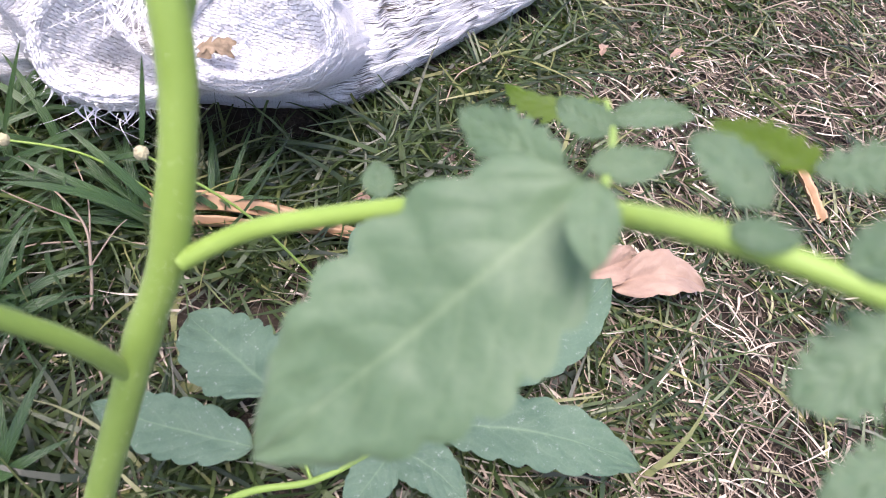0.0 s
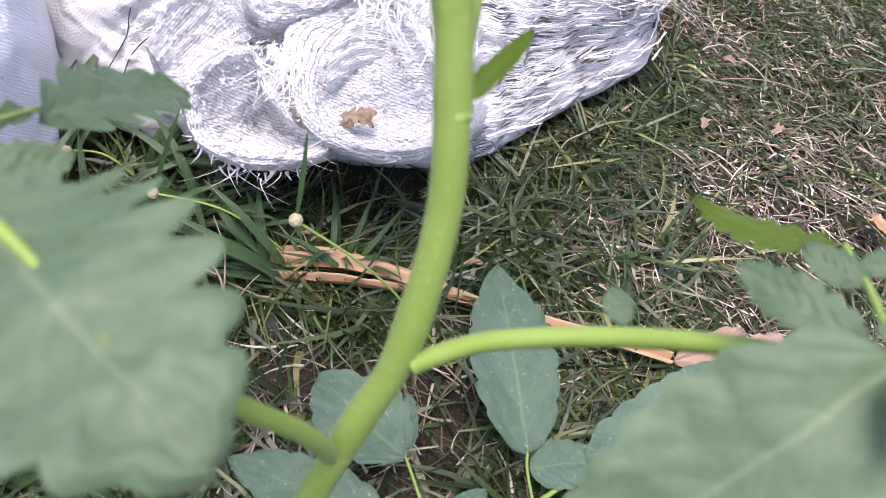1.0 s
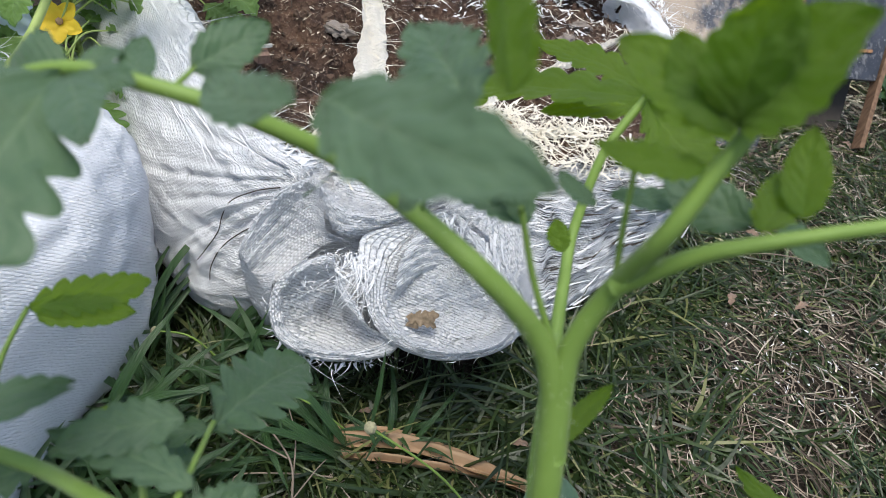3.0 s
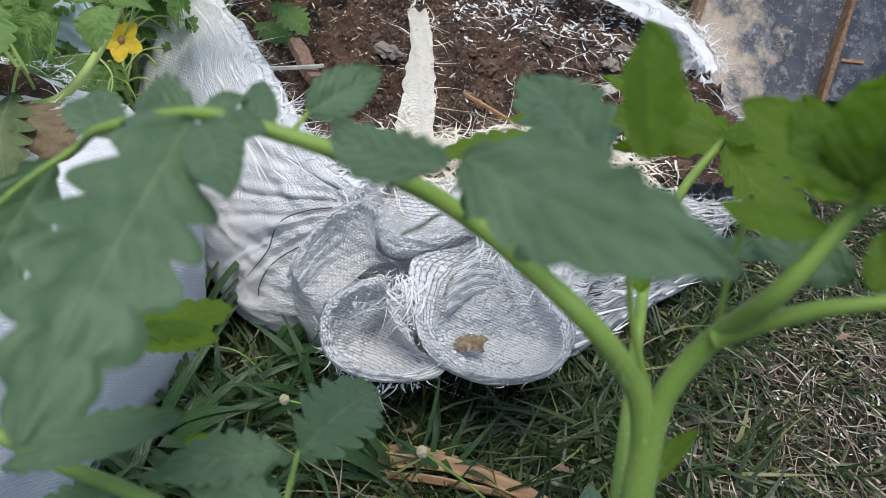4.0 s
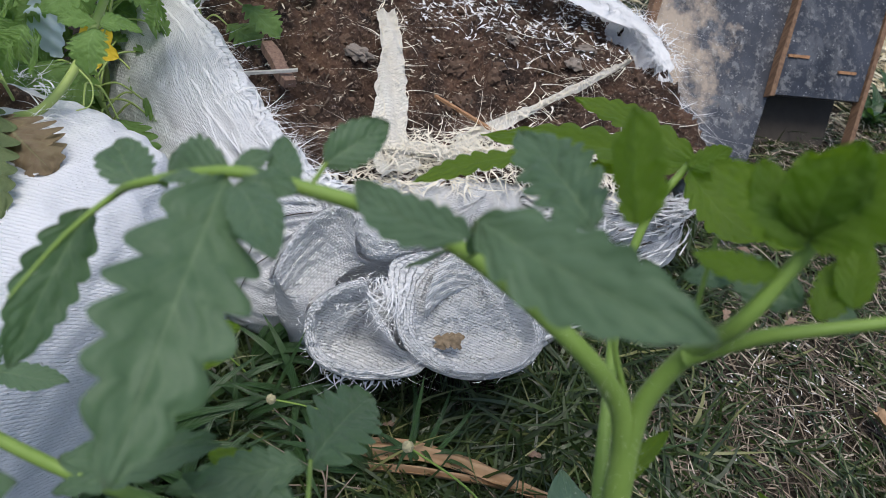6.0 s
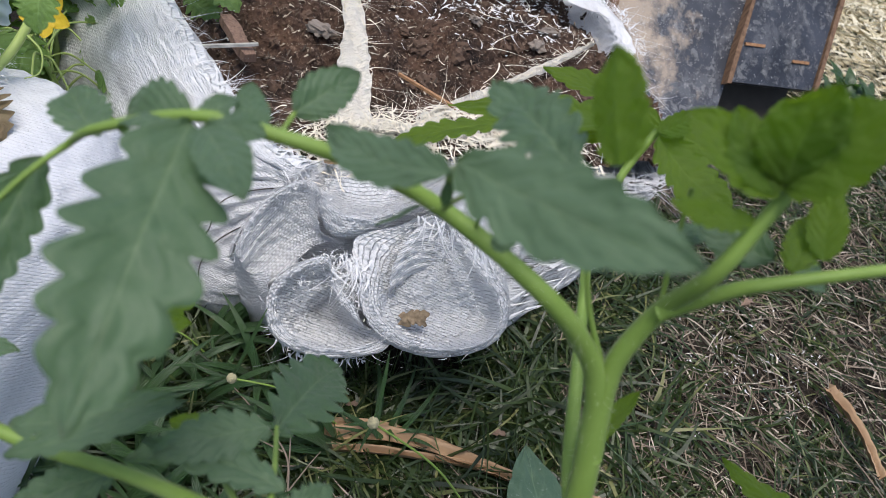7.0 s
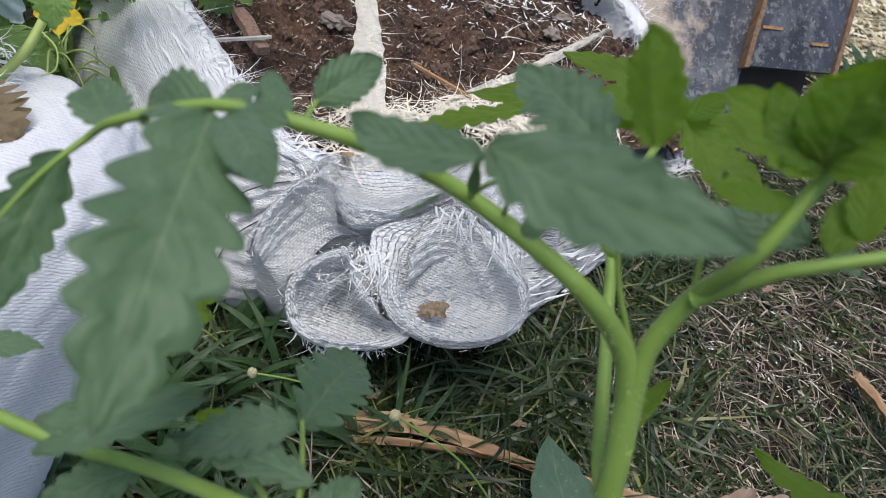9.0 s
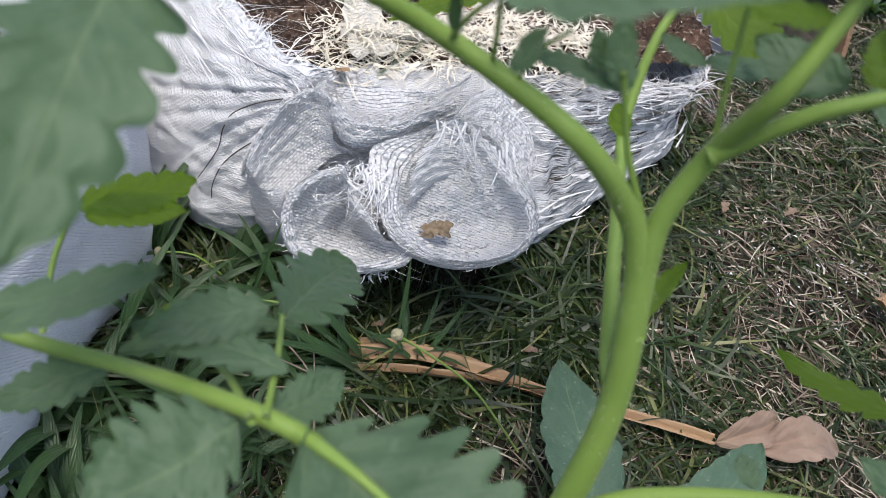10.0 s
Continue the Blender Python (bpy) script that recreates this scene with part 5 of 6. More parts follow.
leaflet(upper_leaf, (-0.1354, 0.1403, 0.4381), (-0.1685, 0.1776, 0.4162), 0.0145, (-0.69, -0.21, 0.69), 0.0, 0.15, 0.35, 0.0)
stalk("side_stalk", upper_leaf, [(-0.1280, 0.1890, 0.3870), (-0.1310, 0.1750, 0.4120), (-0.1300, 0.1550, 0.4310)], 0.0012, 0.001)
leaflet(upper_leaf, (-0.1330, 0.1550, 0.4310), (-0.0880, 0.1090, 0.4530), 0.0240, (-0.63, -0.27, 0.73), 0.002, 0.15, 0.32, 0.0)
leaflet(upper_leaf, (-0.1024, 0.1610, 0.4319), (-0.1211, 0.2114, 0.4232), 0.0236, (-0.56, -0.06, 0.83), 0.0, 0.15, 0.6, 0.0)
leaflet(upper_leaf, (-0.1147, 0.1644, 0.3970), (-0.1090, 0.1628, 0.4108), 0.0086, (-0.84, -0.46, 0.29), 0.0, 0.15, 0.2, 0.0)
leaflet(upper_leaf, (-0.1358, 0.1904, 0.3841), (-0.1485, 0.1999, 0.3628), 0.0057, (-0.77, 0.27, 0.58), 0.0, 0.15, 0.3, 0.0)
leaflet(upper_leaf, (-0.1294, 0.1794, 0.3956), (-0.1304, 0.1775, 0.4080), 0.0040, (0.08, -0.99, -0.15), 0.0, 0.15, 0.2, 0.0)
leaflet(upper_leaf, (-0.0894, 0.1741, 0.3706), (-0.0892, 0.1747, 0.3756), 0.0029, (-0.37, -0.92, 0.13), 0.0, 0.15, 0.2, 0.0)
stalk("side_stalk", upper_leaf, [(-0.1295, 0.1823, 0.3914), (-0.1263, 0.1774, 0.4013), (-0.1217, 0.1675, 0.4136)], 0.0009, 0.0007)
stalk("side_stalk", upper_leaf, [(-0.1168, 0.1845, 0.3856), (-0.1188, 0.1768, 0.4020), (-0.1213, 0.1686, 0.4148)], 0.0008, 0.0006)
stalk("side_stalk", upper_leaf, [(-0.1096, 0.1820, 0.3798), (-0.1074, 0.1759, 0.3956), (-0.1015, 0.1712, 0.4063)], 0.0007, 0.0005)
# upper stem and its young leaves
top_stem = stalk("upper_stem", tomato, [(-0.0520, 0.1540, 0.3120), (-0.0560, 0.1640, 0.3380), (-0.0560, 0.1695, 0.3540), (-0.0500, 0.1740, 0.3750), (-0.0470, 0.1660, 0.4020), (-0.0400, 0.1720, 0.4210), (-0.0300, 0.1820, 0.4400)], 0.0047, 0.0020)
side_branch = stalk("leaf_stalk", tomato, [(-0.0510, 0.1720, 0.3760), (-0.0360, 0.1700, 0.3940), (-0.0220, 0.1680, 0.4050), (0.0200, 0.1700, 0.4240)], 0.0030, 0.0017)
leaflet(top_stem, (-0.0946, 0.1543, 0.4408), (-0.1016, 0.1749, 0.4612), 0.0186, (0.85, 0.49, -0.21), 0.0, 0.25, 0.25, 0.0, M_YOUNG)
leaflet(top_stem, (-0.0436, 0.1702, 0.4223), (-0.0727, 0.1652, 0.4267), 0.0095, (0.21, -0.47, 0.86), 0.0, 0.15, 0.3, 0.0, M_YOUNG)
leaflet(top_stem, (-0.0410, 0.1715, 0.4314), (-0.0704, 0.1868, 0.4424), 0.0190, (0.02, -0.56, 0.83), 0.0, 0.25, 0.25, 0.0, M_YOUNG)
leaflet(top_stem, (-0.0412, 0.1721, 0.4319), (-0.0576, 0.1882, 0.4460), 0.0175, (-0.03, -0.67, 0.74), 0.0, 0.25, 0.25, 0.0, M_YOUNG)
leaflet(top_stem, (-0.0406, 0.1726, 0.4326), (-0.0447, 0.1908, 0.4509), 0.0185, (-0.23, -0.72, 0.66), 0.0, 0.25, 0.25, 0.0, M_YOUNG)
leaflet(top_stem, (-0.0398, 0.1727, 0.4328), (-0.0429, 0.1764, 0.4653), 0.0230, (-0.38, -0.92, 0.07), 0.0, 0.25, 0.25, 0.0, M_YOUNG)
leaflet(top_stem, (-0.0400, 0.1732, 0.4333), (-0.0296, 0.1633, 0.4684), 0.0250, (-0.93, -0.31, 0.19), 0.0, 0.25, 0.25, 0.0, M_YOUNG)
leaflet(side_branch, (-0.0124, 0.1745, 0.4102), (-0.0138, 0.1914, 0.4276), 0.0120, (-0.45, -0.66, 0.60), 0.0, 0.25, 0.2, 0.0, M_YOUNG)
leaflet(side_branch, (-0.0225, 0.1701, 0.4069), (-0.0139, 0.1917, 0.4133), 0.0130, (-0.15, -0.23, 0.96), 0.0, 0.25, 0.3, 0.0, M_YOUNG)
leaflet(side_branch, (-0.0156, 0.1885, 0.3952), (-0.0395, 0.2065, 0.3954), 0.0171, (-0.39, -0.53, 0.75), 0.0, 0.15, 0.3, 0.0)
leaflet(side_branch, (-0.0049, 0.1958, 0.3908), (0.0249, 0.2053, 0.3728), 0.0102, (0.54, -0.62, 0.57), 0.0, 0.15, 0.3, 0.0)
twig_v = stalk("leaf_stalk", tomato, [(-0.0510, 0.1740, 0.3780), (-0.0530, 0.1800, 0.3920), (-0.0550, 0.1900, 0.4150)], 0.001, 0.0008)
twig_e = stalk("leaf_stalk", tomato, [(-0.0620, 0.1680, 0.3510), (-0.0730, 0.1750, 0.3700), (-0.0820, 0.1800, 0.3920)], 0.0012, 0.0009)
leaflet(twig_e, (-0.0801, 0.1783, 0.3870), (-0.0857, 0.1885, 0.4049), 0.0100, (0.12, -0.85, 0.52), 0.0, 0.15, 0.3, 0.0)
leaflet(twig_e, (-0.0802, 0.1789, 0.3875), (-0.1082, 0.1929, 0.3860), 0.0087, (-0.17, -0.23, 0.96), 0.0, 0.15, 0.4, 0.0)
leaflet(twig_v, (-0.0641, 0.1743, 0.4015), (-0.0735, 0.1892, 0.4002), 0.0060, (-0.42, -0.19, 0.89), 0.0, 0.15, 0.4, 0.0)
leaflet(twig_v, (-0.0561, 0.1931, 0.3923), (-0.0214, 0.2196, 0.3797), 0.0090, (0.45, -0.17, 0.88), 0.0, 0.15, 0.3, 0.0)
leaflet(twig_e, (-0.0799, 0.1891, 0.3816), (-0.0907, 0.1907, 0.3973), 0.0126, (0.58, -0.66, 0.47), 0.0, 0.15, 0.4, 0.0)
# axillary shoot behind the fork
shoot = stalk("side_shoot", tomato, [(-0.0500, 0.1430, 0.2860), (-0.0525, 0.1600, 0.2920), (-0.0500, 0.2050, 0.3060), (-0.0480, 0.2350, 0.3140), (-0.0460, 0.2580, 0.3230), (-0.0400, 0.2800, 0.3500), (-0.0270, 0.2970, 0.3700)], 0.0034, 0.0018)
leaflet(shoot, (-0.0270, 0.2970, 0.3700), (-0.1180, 0.3800, 0.3060), 0.0260, (-0.60, -0.04, 0.80), 0.0, 0.3, 0.5, 0.0, M_YOUNG)
leaflet(shoot, (-0.0284, 0.2907, 0.3717), (0.0045, 0.2592, 0.3633), 0.0264, (-0.15, -0.40, 0.91), -0.004, 0.15, 0.4, 0.0, M_YOUNG)
leaflet(shoot, (-0.0293, 0.2914, 0.3722), (-0.0145, 0.2914, 0.3864), 0.0127, (-0.59, -0.52, 0.62), 0.0, 0.15, 0.3, 0.0, M_YOUNG)
leaflet(shoot, (-0.0130, 0.3261, 0.3551), (-0.0725, 0.3745, 0.3479), 0.0209, (-0.31, -0.24, 0.92), 0.0, 0.15, 0.5, 0.0, M_YOUNG)
leaflet(shoot, (-0.0152, 0.3238, 0.3526), (-0.0650, 0.3235, 0.3376), 0.0157, (-0.27, -0.36, 0.89), 0.0, 0.15, 0.4, 0.0, M_YOUNG)
leaflet(shoot, (-0.0905, 0.3329, 0.3329), (-0.1529, 0.3055, 0.3181), 0.0147, (-0.10, -0.29, 0.95), 0.0, 0.15, 0.5, 0.0, M_YOUNG)
leaflet(shoot, (-0.0143, 0.3180, 0.3611), (0.0102, 0.2820, 0.3668), 0.0210, (-0.45, -0.17, 0.88), 0.0, 0.15, 0.4, 0.0, M_YOUNG)
leaflet(shoot, (-0.0536, 0.2320, 0.3323), (-0.0586, 0.2411, 0.3410), 0.0097, (-0.03, -0.70, 0.71), 0.0, 0.15, 0.3, 0.0, M_YOUNG)
# lowest leaf, lying near the ground
low_leaf = stalk("leaf_stalk", tomato, [(-0.0950, 0.0850, 0.0500), (-0.0480, 0.1180, 0.0350), (-0.0110, 0.1290, 0.0300), (0.0280, 0.1520, 0.0320), (0.0540, 0.1710, 0.0350), (0.0730, 0.1890, 0.0350)], 0.0022, 0.0014)
stalk("side_stalk", low_leaf, [(0.0400, 0.1610, 0.0330), (0.0340, 0.1780, 0.0420), (0.0340, 0.1900, 0.0450)], 0.001, 0.0008)
stalk("side_stalk", low_leaf, [(-0.0130, 0.1280, 0.0300), (-0.0300, 0.1600, 0.0400), (-0.0400, 0.1780, 0.0450)], 0.001, 0.0008)
leaflet(low_leaf, (0.0340, 0.1860, 0.0450), (0.0100, 0.3160, 0.0530), 0.0560, (-0.03, -0.07, 1.00), 0.006, 0.15, 0.17, 0.0)
leaflet(low_leaf, (0.0720, 0.1880, 0.0360), (0.1780, 0.2820, 0.0300), 0.0460, (0.07, -0.01, 1.00), 0.004, 0.15, 0.20, 0.0)
leaflet(low_leaf, (0.0560, 0.1650, 0.0300), (0.1780, 0.1460, 0.0280), 0.0450, (0.00, -0.10, 0.99), 0.006, 0.15, 0.28, 0.0)
leaflet(low_leaf, (0.0290, 0.1500, 0.0300), (0.0720, 0.1220, 0.0280), 0.0300, (-0.01, -0.09, 1.00), 0.003, 0.15, 0.10, 0.0)
leaflet(low_leaf, (-0.0380, 0.1720, 0.0450), (-0.0970, 0.2220, 0.0350), 0.0520, (-0.14, 0.03, 0.99), 0.004, 0.15, 0.23, 0.0)
leaflet(low_leaf, (-0.0460, 0.1420, 0.0400), (-0.1380, 0.1650, 0.0300), 0.0360, (-0.12, -0.05, 0.99), 0.004, 0.15, 0.17, 0.0)
leaflet(low_leaf, (-0.0380, 0.1780, 0.0450), (-0.0400, 0.2160, 0.0400), 0.0180, (0.01, 0.13, 0.99), 0.0, 0.15, 0.10, 0.0)
leaflet(low_leaf, (0.0300, 0.1480, 0.0300), (0.0060, 0.1120, 0.0300), 0.0260, (0.03, -0.02, 1.00), 0.0, 0.15, 0.10, 0.0)
leaflet(low_leaf, (-0.0120, 0.1300, 0.0300), (0.0120, 0.1650, 0.0350), 0.0220, (-0.02, -0.13, 0.99), 0.0, 0.15, 0.10, 0.0)
leaflet(low_leaf, (0.0360, 0.1780, 0.0400), (0.0860, 0.1920, 0.0360), 0.0300, (0.10, -0.07, 0.99), 0.0, 0.15, 0.15, 0.0)
leaflet(tomato, (-0.050, 0.160, 0.312), (-0.033, 0.179, 0.323), 0.0085, (-0.4, -0.3, 0.85), -0.002, 0.5, 0.25, -0.003, M_YOUNG)


def hairs(parent, path, radius, count, seed):
    """Fine pale hairs on a stem."""
    rng = np.random.default_rng(seed)
    p = spline(path, 300)
    i = rng.integers(2, 298, count)
    t = p[i + 1] - p[i - 1]
    d = np.cross(t, rng.normal(0, 1, (count, 3)))
    d /= np.linalg.norm(d, axis=1)[:, None]
    v, f = ribbons(p[i] + d * radius, d, rng.uniform(0.0010, 0.0034, count), np.full(count, 0.00010), rng.normal(0, 0.2, count), rng.uniform(0, 0.3, count), 2)
    return tagged(cloud("stem_hairs", v, f, M_HAIR, parent), kind="stuff")


M_HAIR = plain_material("pale_hair", (0.6, 0.66, 0.45), (0.7, 0.75, 0.55), 50.0, 0.6, (0.6, 0.66, 0.45), 0.5)
hairs(tomato, stem_pts[1:], 0.0050, 500, 3)
hairs(tomato, [(-0.062, 0.167, 0.347), (-0.091, 0.170, 0.376), (-0.128, 0.189, 0.386), (-0.184, 0.180, 0.408)], 0.0022, 700, 4)
hairs(tomato, [(-0.060, 0.168, 0.346), (-0.050, 0.174, 0.375), (-0.047, 0.166, 0.402)], 0.0028, 160, 5)

# ---- vine in the closed sack, its flower, and the plants behind ----
vine = thing("flowering_vine", "pale green vine with lobed leaves growing from the sack", "vine")
VS = [(-0.446, 0.424, 0.206), (-0.428, 0.432, 0.214), (-0.415, 0.465, 0.236), (-0.405, 0.530, 0.290), (-0.395, 0.575, 0.325), (-0.385, 0.620, 0.370)]
stalk("vine_stem", vine, VS, 0.0034, 0.0030, material=M_YSTEM)
stalk("tendril", vine, [(-0.416, 0.462, 0.234), (-0.402, 0.455, 0.226), (-0.400, 0.445, 0.215), (-0.408, 0.438, 0.212)], 0.0008, 0.0004, material=M_YSTEM)
stalk("side_stalk", vine, [(-0.400, 0.560, 0.312), (-0.365, 0.590, 0.330), (-0.325, 0.610, 0.340), (-0.285, 0.595, 0.330)], 0.0014, 0.0008, material=M_YSTEM)
def vl(parent, base, tip, w, n, sag=0.004, lobe=0.65, material=None):
    return leaflet(parent, base, tip, w, n, sag, 0.15, lobe, 0.004, material or M_VINE, "leaf")


vl(vine, (-0.300, 0.605, 0.335), (-0.262, 0.575, 0.318), 0.016, (-0.3, -0.5, 0.8), lobe=0.4)
vl(vine, (-0.275, 0.590, 0.328), (-0.250, 0.545, 0.300), 0.013, (-0.2, -0.6, 0.8), lobe=0.4)
vl(vine, (-0.405, 0.520, 0.286), (-0.440, 0.470, 0.270), 0.040, (-0.1, -0.5, 0.8))
vl(vine, (-0.402, 0.545, 0.300), (-0.450, 0.545, 0.300), 0.038, (-0.1, -0.5, 0.8))
vl(vine, (-0.395, 0.570, 0.322), (-0.350, 0.540, 0.305), 0.030, (0.1, -0.6, 0.7))
vl(vine, (-0.490, 0.450, 0.262), (-0.500, 0.392, 0.232), 0.062, (-0.1, -0.6, 0.7))
stalk("side_stalk", vine, [(-0.460, 0.446, 0.206), (-0.480, 0.455, 0.24), (-0.490, 0.450, 0.262)], 0.0015, 0.001, material=M_YSTEM)

vl(vine, (-0.469, 0.432, 0.275), (-0.453, 0.385, 0.245), 0.054, (-0.1, -0.45, 0.85), lobe=0.45)
vl(vine, (-0.344, 0.371, 0.330), (-0.361, 0.359, 0.335), 0.016, (-0.1, -0.45, 0.85), lobe=0.3)
vl(vine, (-0.342, 0.370, 0.330), (-0.326, 0.385, 0.325), 0.017, (-0.1, -0.45, 0.85), lobe=0.3)
vl(vine, (-0.342, 0.366, 0.330), (-0.340, 0.345, 0.315), 0.024, (-0.1, -0.45, 0.85), lobe=0.5)
vl(vine, (-0.536, 0.484, 0.262), (-0.532, 0.484, 0.236), 0.04, (-0.1, -0.45, 0.85), lobe=0.8)
vl(vine, (-0.519, 0.493, 0.266), (-0.530, 0.487, 0.240), 0.044, (-0.1, -0.45, 0.85), lobe=0.8)
vl(vine, (-0.489, 0.489, 0.270), (-0.484, 0.490, 0.244), 0.048, (-0.1, -0.45, 0.85), lobe=0.8)
vl(vine, (-0.459, 0.474, 0.274), (-0.483, 0.488, 0.236), 0.052, (-0.1, -0.45, 0.85), lobe=0.8)
vl(vine, (-0.468, 0.463, 0.262), (-0.459, 0.459, 0.240), 0.04, (-0.1, -0.45, 0.85), lobe=0.8)
vl(vine, (-0.441, 0.454, 0.266), (-0.447, 0.443, 0.244), 0.044, (-0.1, -0.45, 0.85), lobe=0.8)
vl(vine, (-0.450, 0.504, 0.270), (-0.451, 0.518, 0.236), 0.048, (-0.1, -0.45, 0.85), lobe=0.8)
vl(vine, (-0.417, 0.431, 0.274), (-0.435, 0.439, 0.240), 0.052, (-0.1, -0.45, 0.85), lobe=0.8)
vl(vine, (-0.452, 0.539, 0.262), (-0.435, 0.525, 0.244), 0.04, (-0.1, -0.45, 0.85), lobe=0.8)
vl(vine, (-0.424, 0.550, 0.266), (-0.434, 0.548, 0.236), 0.044, (-0.1, -0.45, 0.85), lobe=0.8)
vl(vine, (-0.391, 0.540, 0.270), (-0.384, 0.548, 0.240), 0.048, (-0.1, -0.45, 0.85), lobe=0.8)
vl(vine, (-0.370, 0.515, 0.274), (-0.380, 0.516, 0.244), 0.052, (-0.1, -0.45, 0.85), lobe=0.8)
vl(vine, (-0.501, 0.443, 0.262), (-0.498, 0.444, 0.236), 0.04, (-0.1, -0.45, 0.85), lobe=0.8)
vl(vine, (-0.438, 0.430, 0.266), (-0.448, 0.426, 0.240), 0.044, (-0.1, -0.45, 0.85), lobe=0.8)
stalk("leaf_stalk", vine, [(-0.462, 0.446, 0.206), (-0.487, 0.453, 0.240), (-0.469, 0.432, 0.275)], 0.0016, 0.0011, material=M_YSTEM)

flower = thing("yellow_flower", "small open yellow flower with five petals", "flower")
FC = np.array((-0.436, 0.532, 0.208))
fn = nrm((0.25, -0.75, 0.5))
fa = nrm(np.cross(fn, (0, 0, 1)))
fb = np.cross(fn, fa)
for k in range(5):
    a = 2 * math.pi * k / 5 + 0.2
    d = fa * math.cos(a) + fb * math.sin(a)
    v, f, uv = blade_mesh(FC, FC + d * 0.019 + fn * 0.003, 0.013, fn, 0.001, 0.2, 0.12, -0.002, 14, 4, 3, 0.6)
    solid("petal", v, f, M_PETAL, flower, uvs=uv)
bm = bmesh.new()
bmesh.ops.create_icosphere(bm, subdivisions=2, radius=0.003)
bmesh.ops.translate(bm, verts=bm.verts, vec=tuple(FC + fn * 0.002))
me = bpy.data.meshes.new("flower_centre")
bm.to_mesh(me)
bm.free()
me.materials.append(M_STRIP)
fc = new("flower_centre", me)
fc.parent = flower
stalk("flower_stalk", flower, [tuple(FC - fn * 0.001), tuple(FC + np.array((0.010, 0.004, 0.022))), (-0.405, 0.530, 0.290)], 0.0008, 0.0009, material=M_YSTEM)

wilt = thing("wilted_leaf", "wilted leaf, green and brown, hanging over the sack", "leaf")
for (b, t, w, m) in (((-0.466, 0.428, 0.228), (-0.418, 0.340, 0.215), 0.040, M_LIMP), ((-0.470, 0.422, 0.222), (-0.456, 0.358, 0.216), 0.056, M_WILT), ((-0.460, 0.422, 0.224), (-0.410, 0.390, 0.216), 0.054, M_WILT)):
    shift = np.array((0.018, -0.020, -0.003))
    v, f, uv = blade_mesh(tuple(np.array(b) + shift), tuple(np.array(t) + shift), w, (0.1, -0.5, 0.85), 0.006, -0.5, 0.75, 0.006)
    solid("blade", v, f, m, wilt, uvs=uv)
stalk("leaf_stalk", wilt, [(-0.455, 0.440, 0.206), (-0.456, 0.432, 0.230), (-0.448, 0.408, 0.225)], 0.0013, 0.0010, material=M_YSTEM)


def bushy(x, y, h, seed, label, spread=0.09, count=14, size=0.06):
    """A low leafy plant: a stem with lobed leaves on stalks."""
    rng = random.Random(seed)
    root = thing("leafy_plant", label, "plant", "plants behind the sacks")
    st = [(x, y, 0.0), (x + 0.01, y, h * 0.5), (x - 0.005, y - 0.01, h)]
    main = stalk("stem", root, st, 0.004, 0.002, material=M_YSTEM)
    p = spline(st, 40)
    for i in range(count):
        q = p[rng.randint(10, 39)]
        a = rng.random() * 2 * math.pi
        d = np.array((math.cos(a), math.sin(a), rng.uniform(-0.1, 0.5)))
        e = q + d * spread * rng.uniform(0.5, 1.2)
        stalk("leaf_stalk", root, [tuple(q), tuple((q + e) / 2 + np.array((0, 0, 0.012))), tuple(e)], 0.0012, 0.0008, material=M_YSTEM, seg=6)
        tip = e + nrm(d * (1, 1, 0) + np.array((0, 0, -0.35))) * size * rng.uniform(0.7, 1.25)
        vl(root, tuple(e), tuple(tip), size * rng.uniform(0.7, 0.95), (d[0] * 0.3, d[1] * 0.3 - 0.2, 1.0))
    return root


BUSH = "bright green lobed-leaf plant behind the white sack"
for i, (x, y, h) in enumerate(((-0.545, 0.545, 0.27), (-0.49, 0.62, 0.27), (-0.42, 0.70, 0.28), (-0.56, 0.66, 0.30), (-0.62, 0.56, 0.27), (-0.66, 0.66, 0.30), (-0.50, 0.76, 0.30), (-0.46, 0.565, 0.17), (-0.60, 0.80, 0.32), (-0.74, 0.60, 0.28), (-0.40, 0.86, 0.30))):
    bushy(x, y, h, 60 + i, BUSH if i != 7 else "low green leafy plant between two sacks", 0.055, 26, 0.052)
film_bag = drape(None, "plastic_film", [(-0.520, 0.575, 0.205), (-0.505, 0.585, 0.215), (-0.485, 0.58, 0.205)], [(-0.520, 0.560, 0.17), (-0.505, 0.565, 0.165), (-0.485, 0.56, 0.17)], (0, -0.008, 0.008), 30, 14, M_BLUE, 2.0, 0.003)
tagged(film_bag, "crumpled pale blue plastic film among leaves", "plastic film")

# ---- leaning panel behind ----
PK = 0.92
PO = np.array((0.332, 0.976, 0.0427))
PD = nrm((0.153, 0.039, 0.0))
PU = nrm((0.15, 1.0, 1.0))
PN = nrm(np.cross(PD, PU))


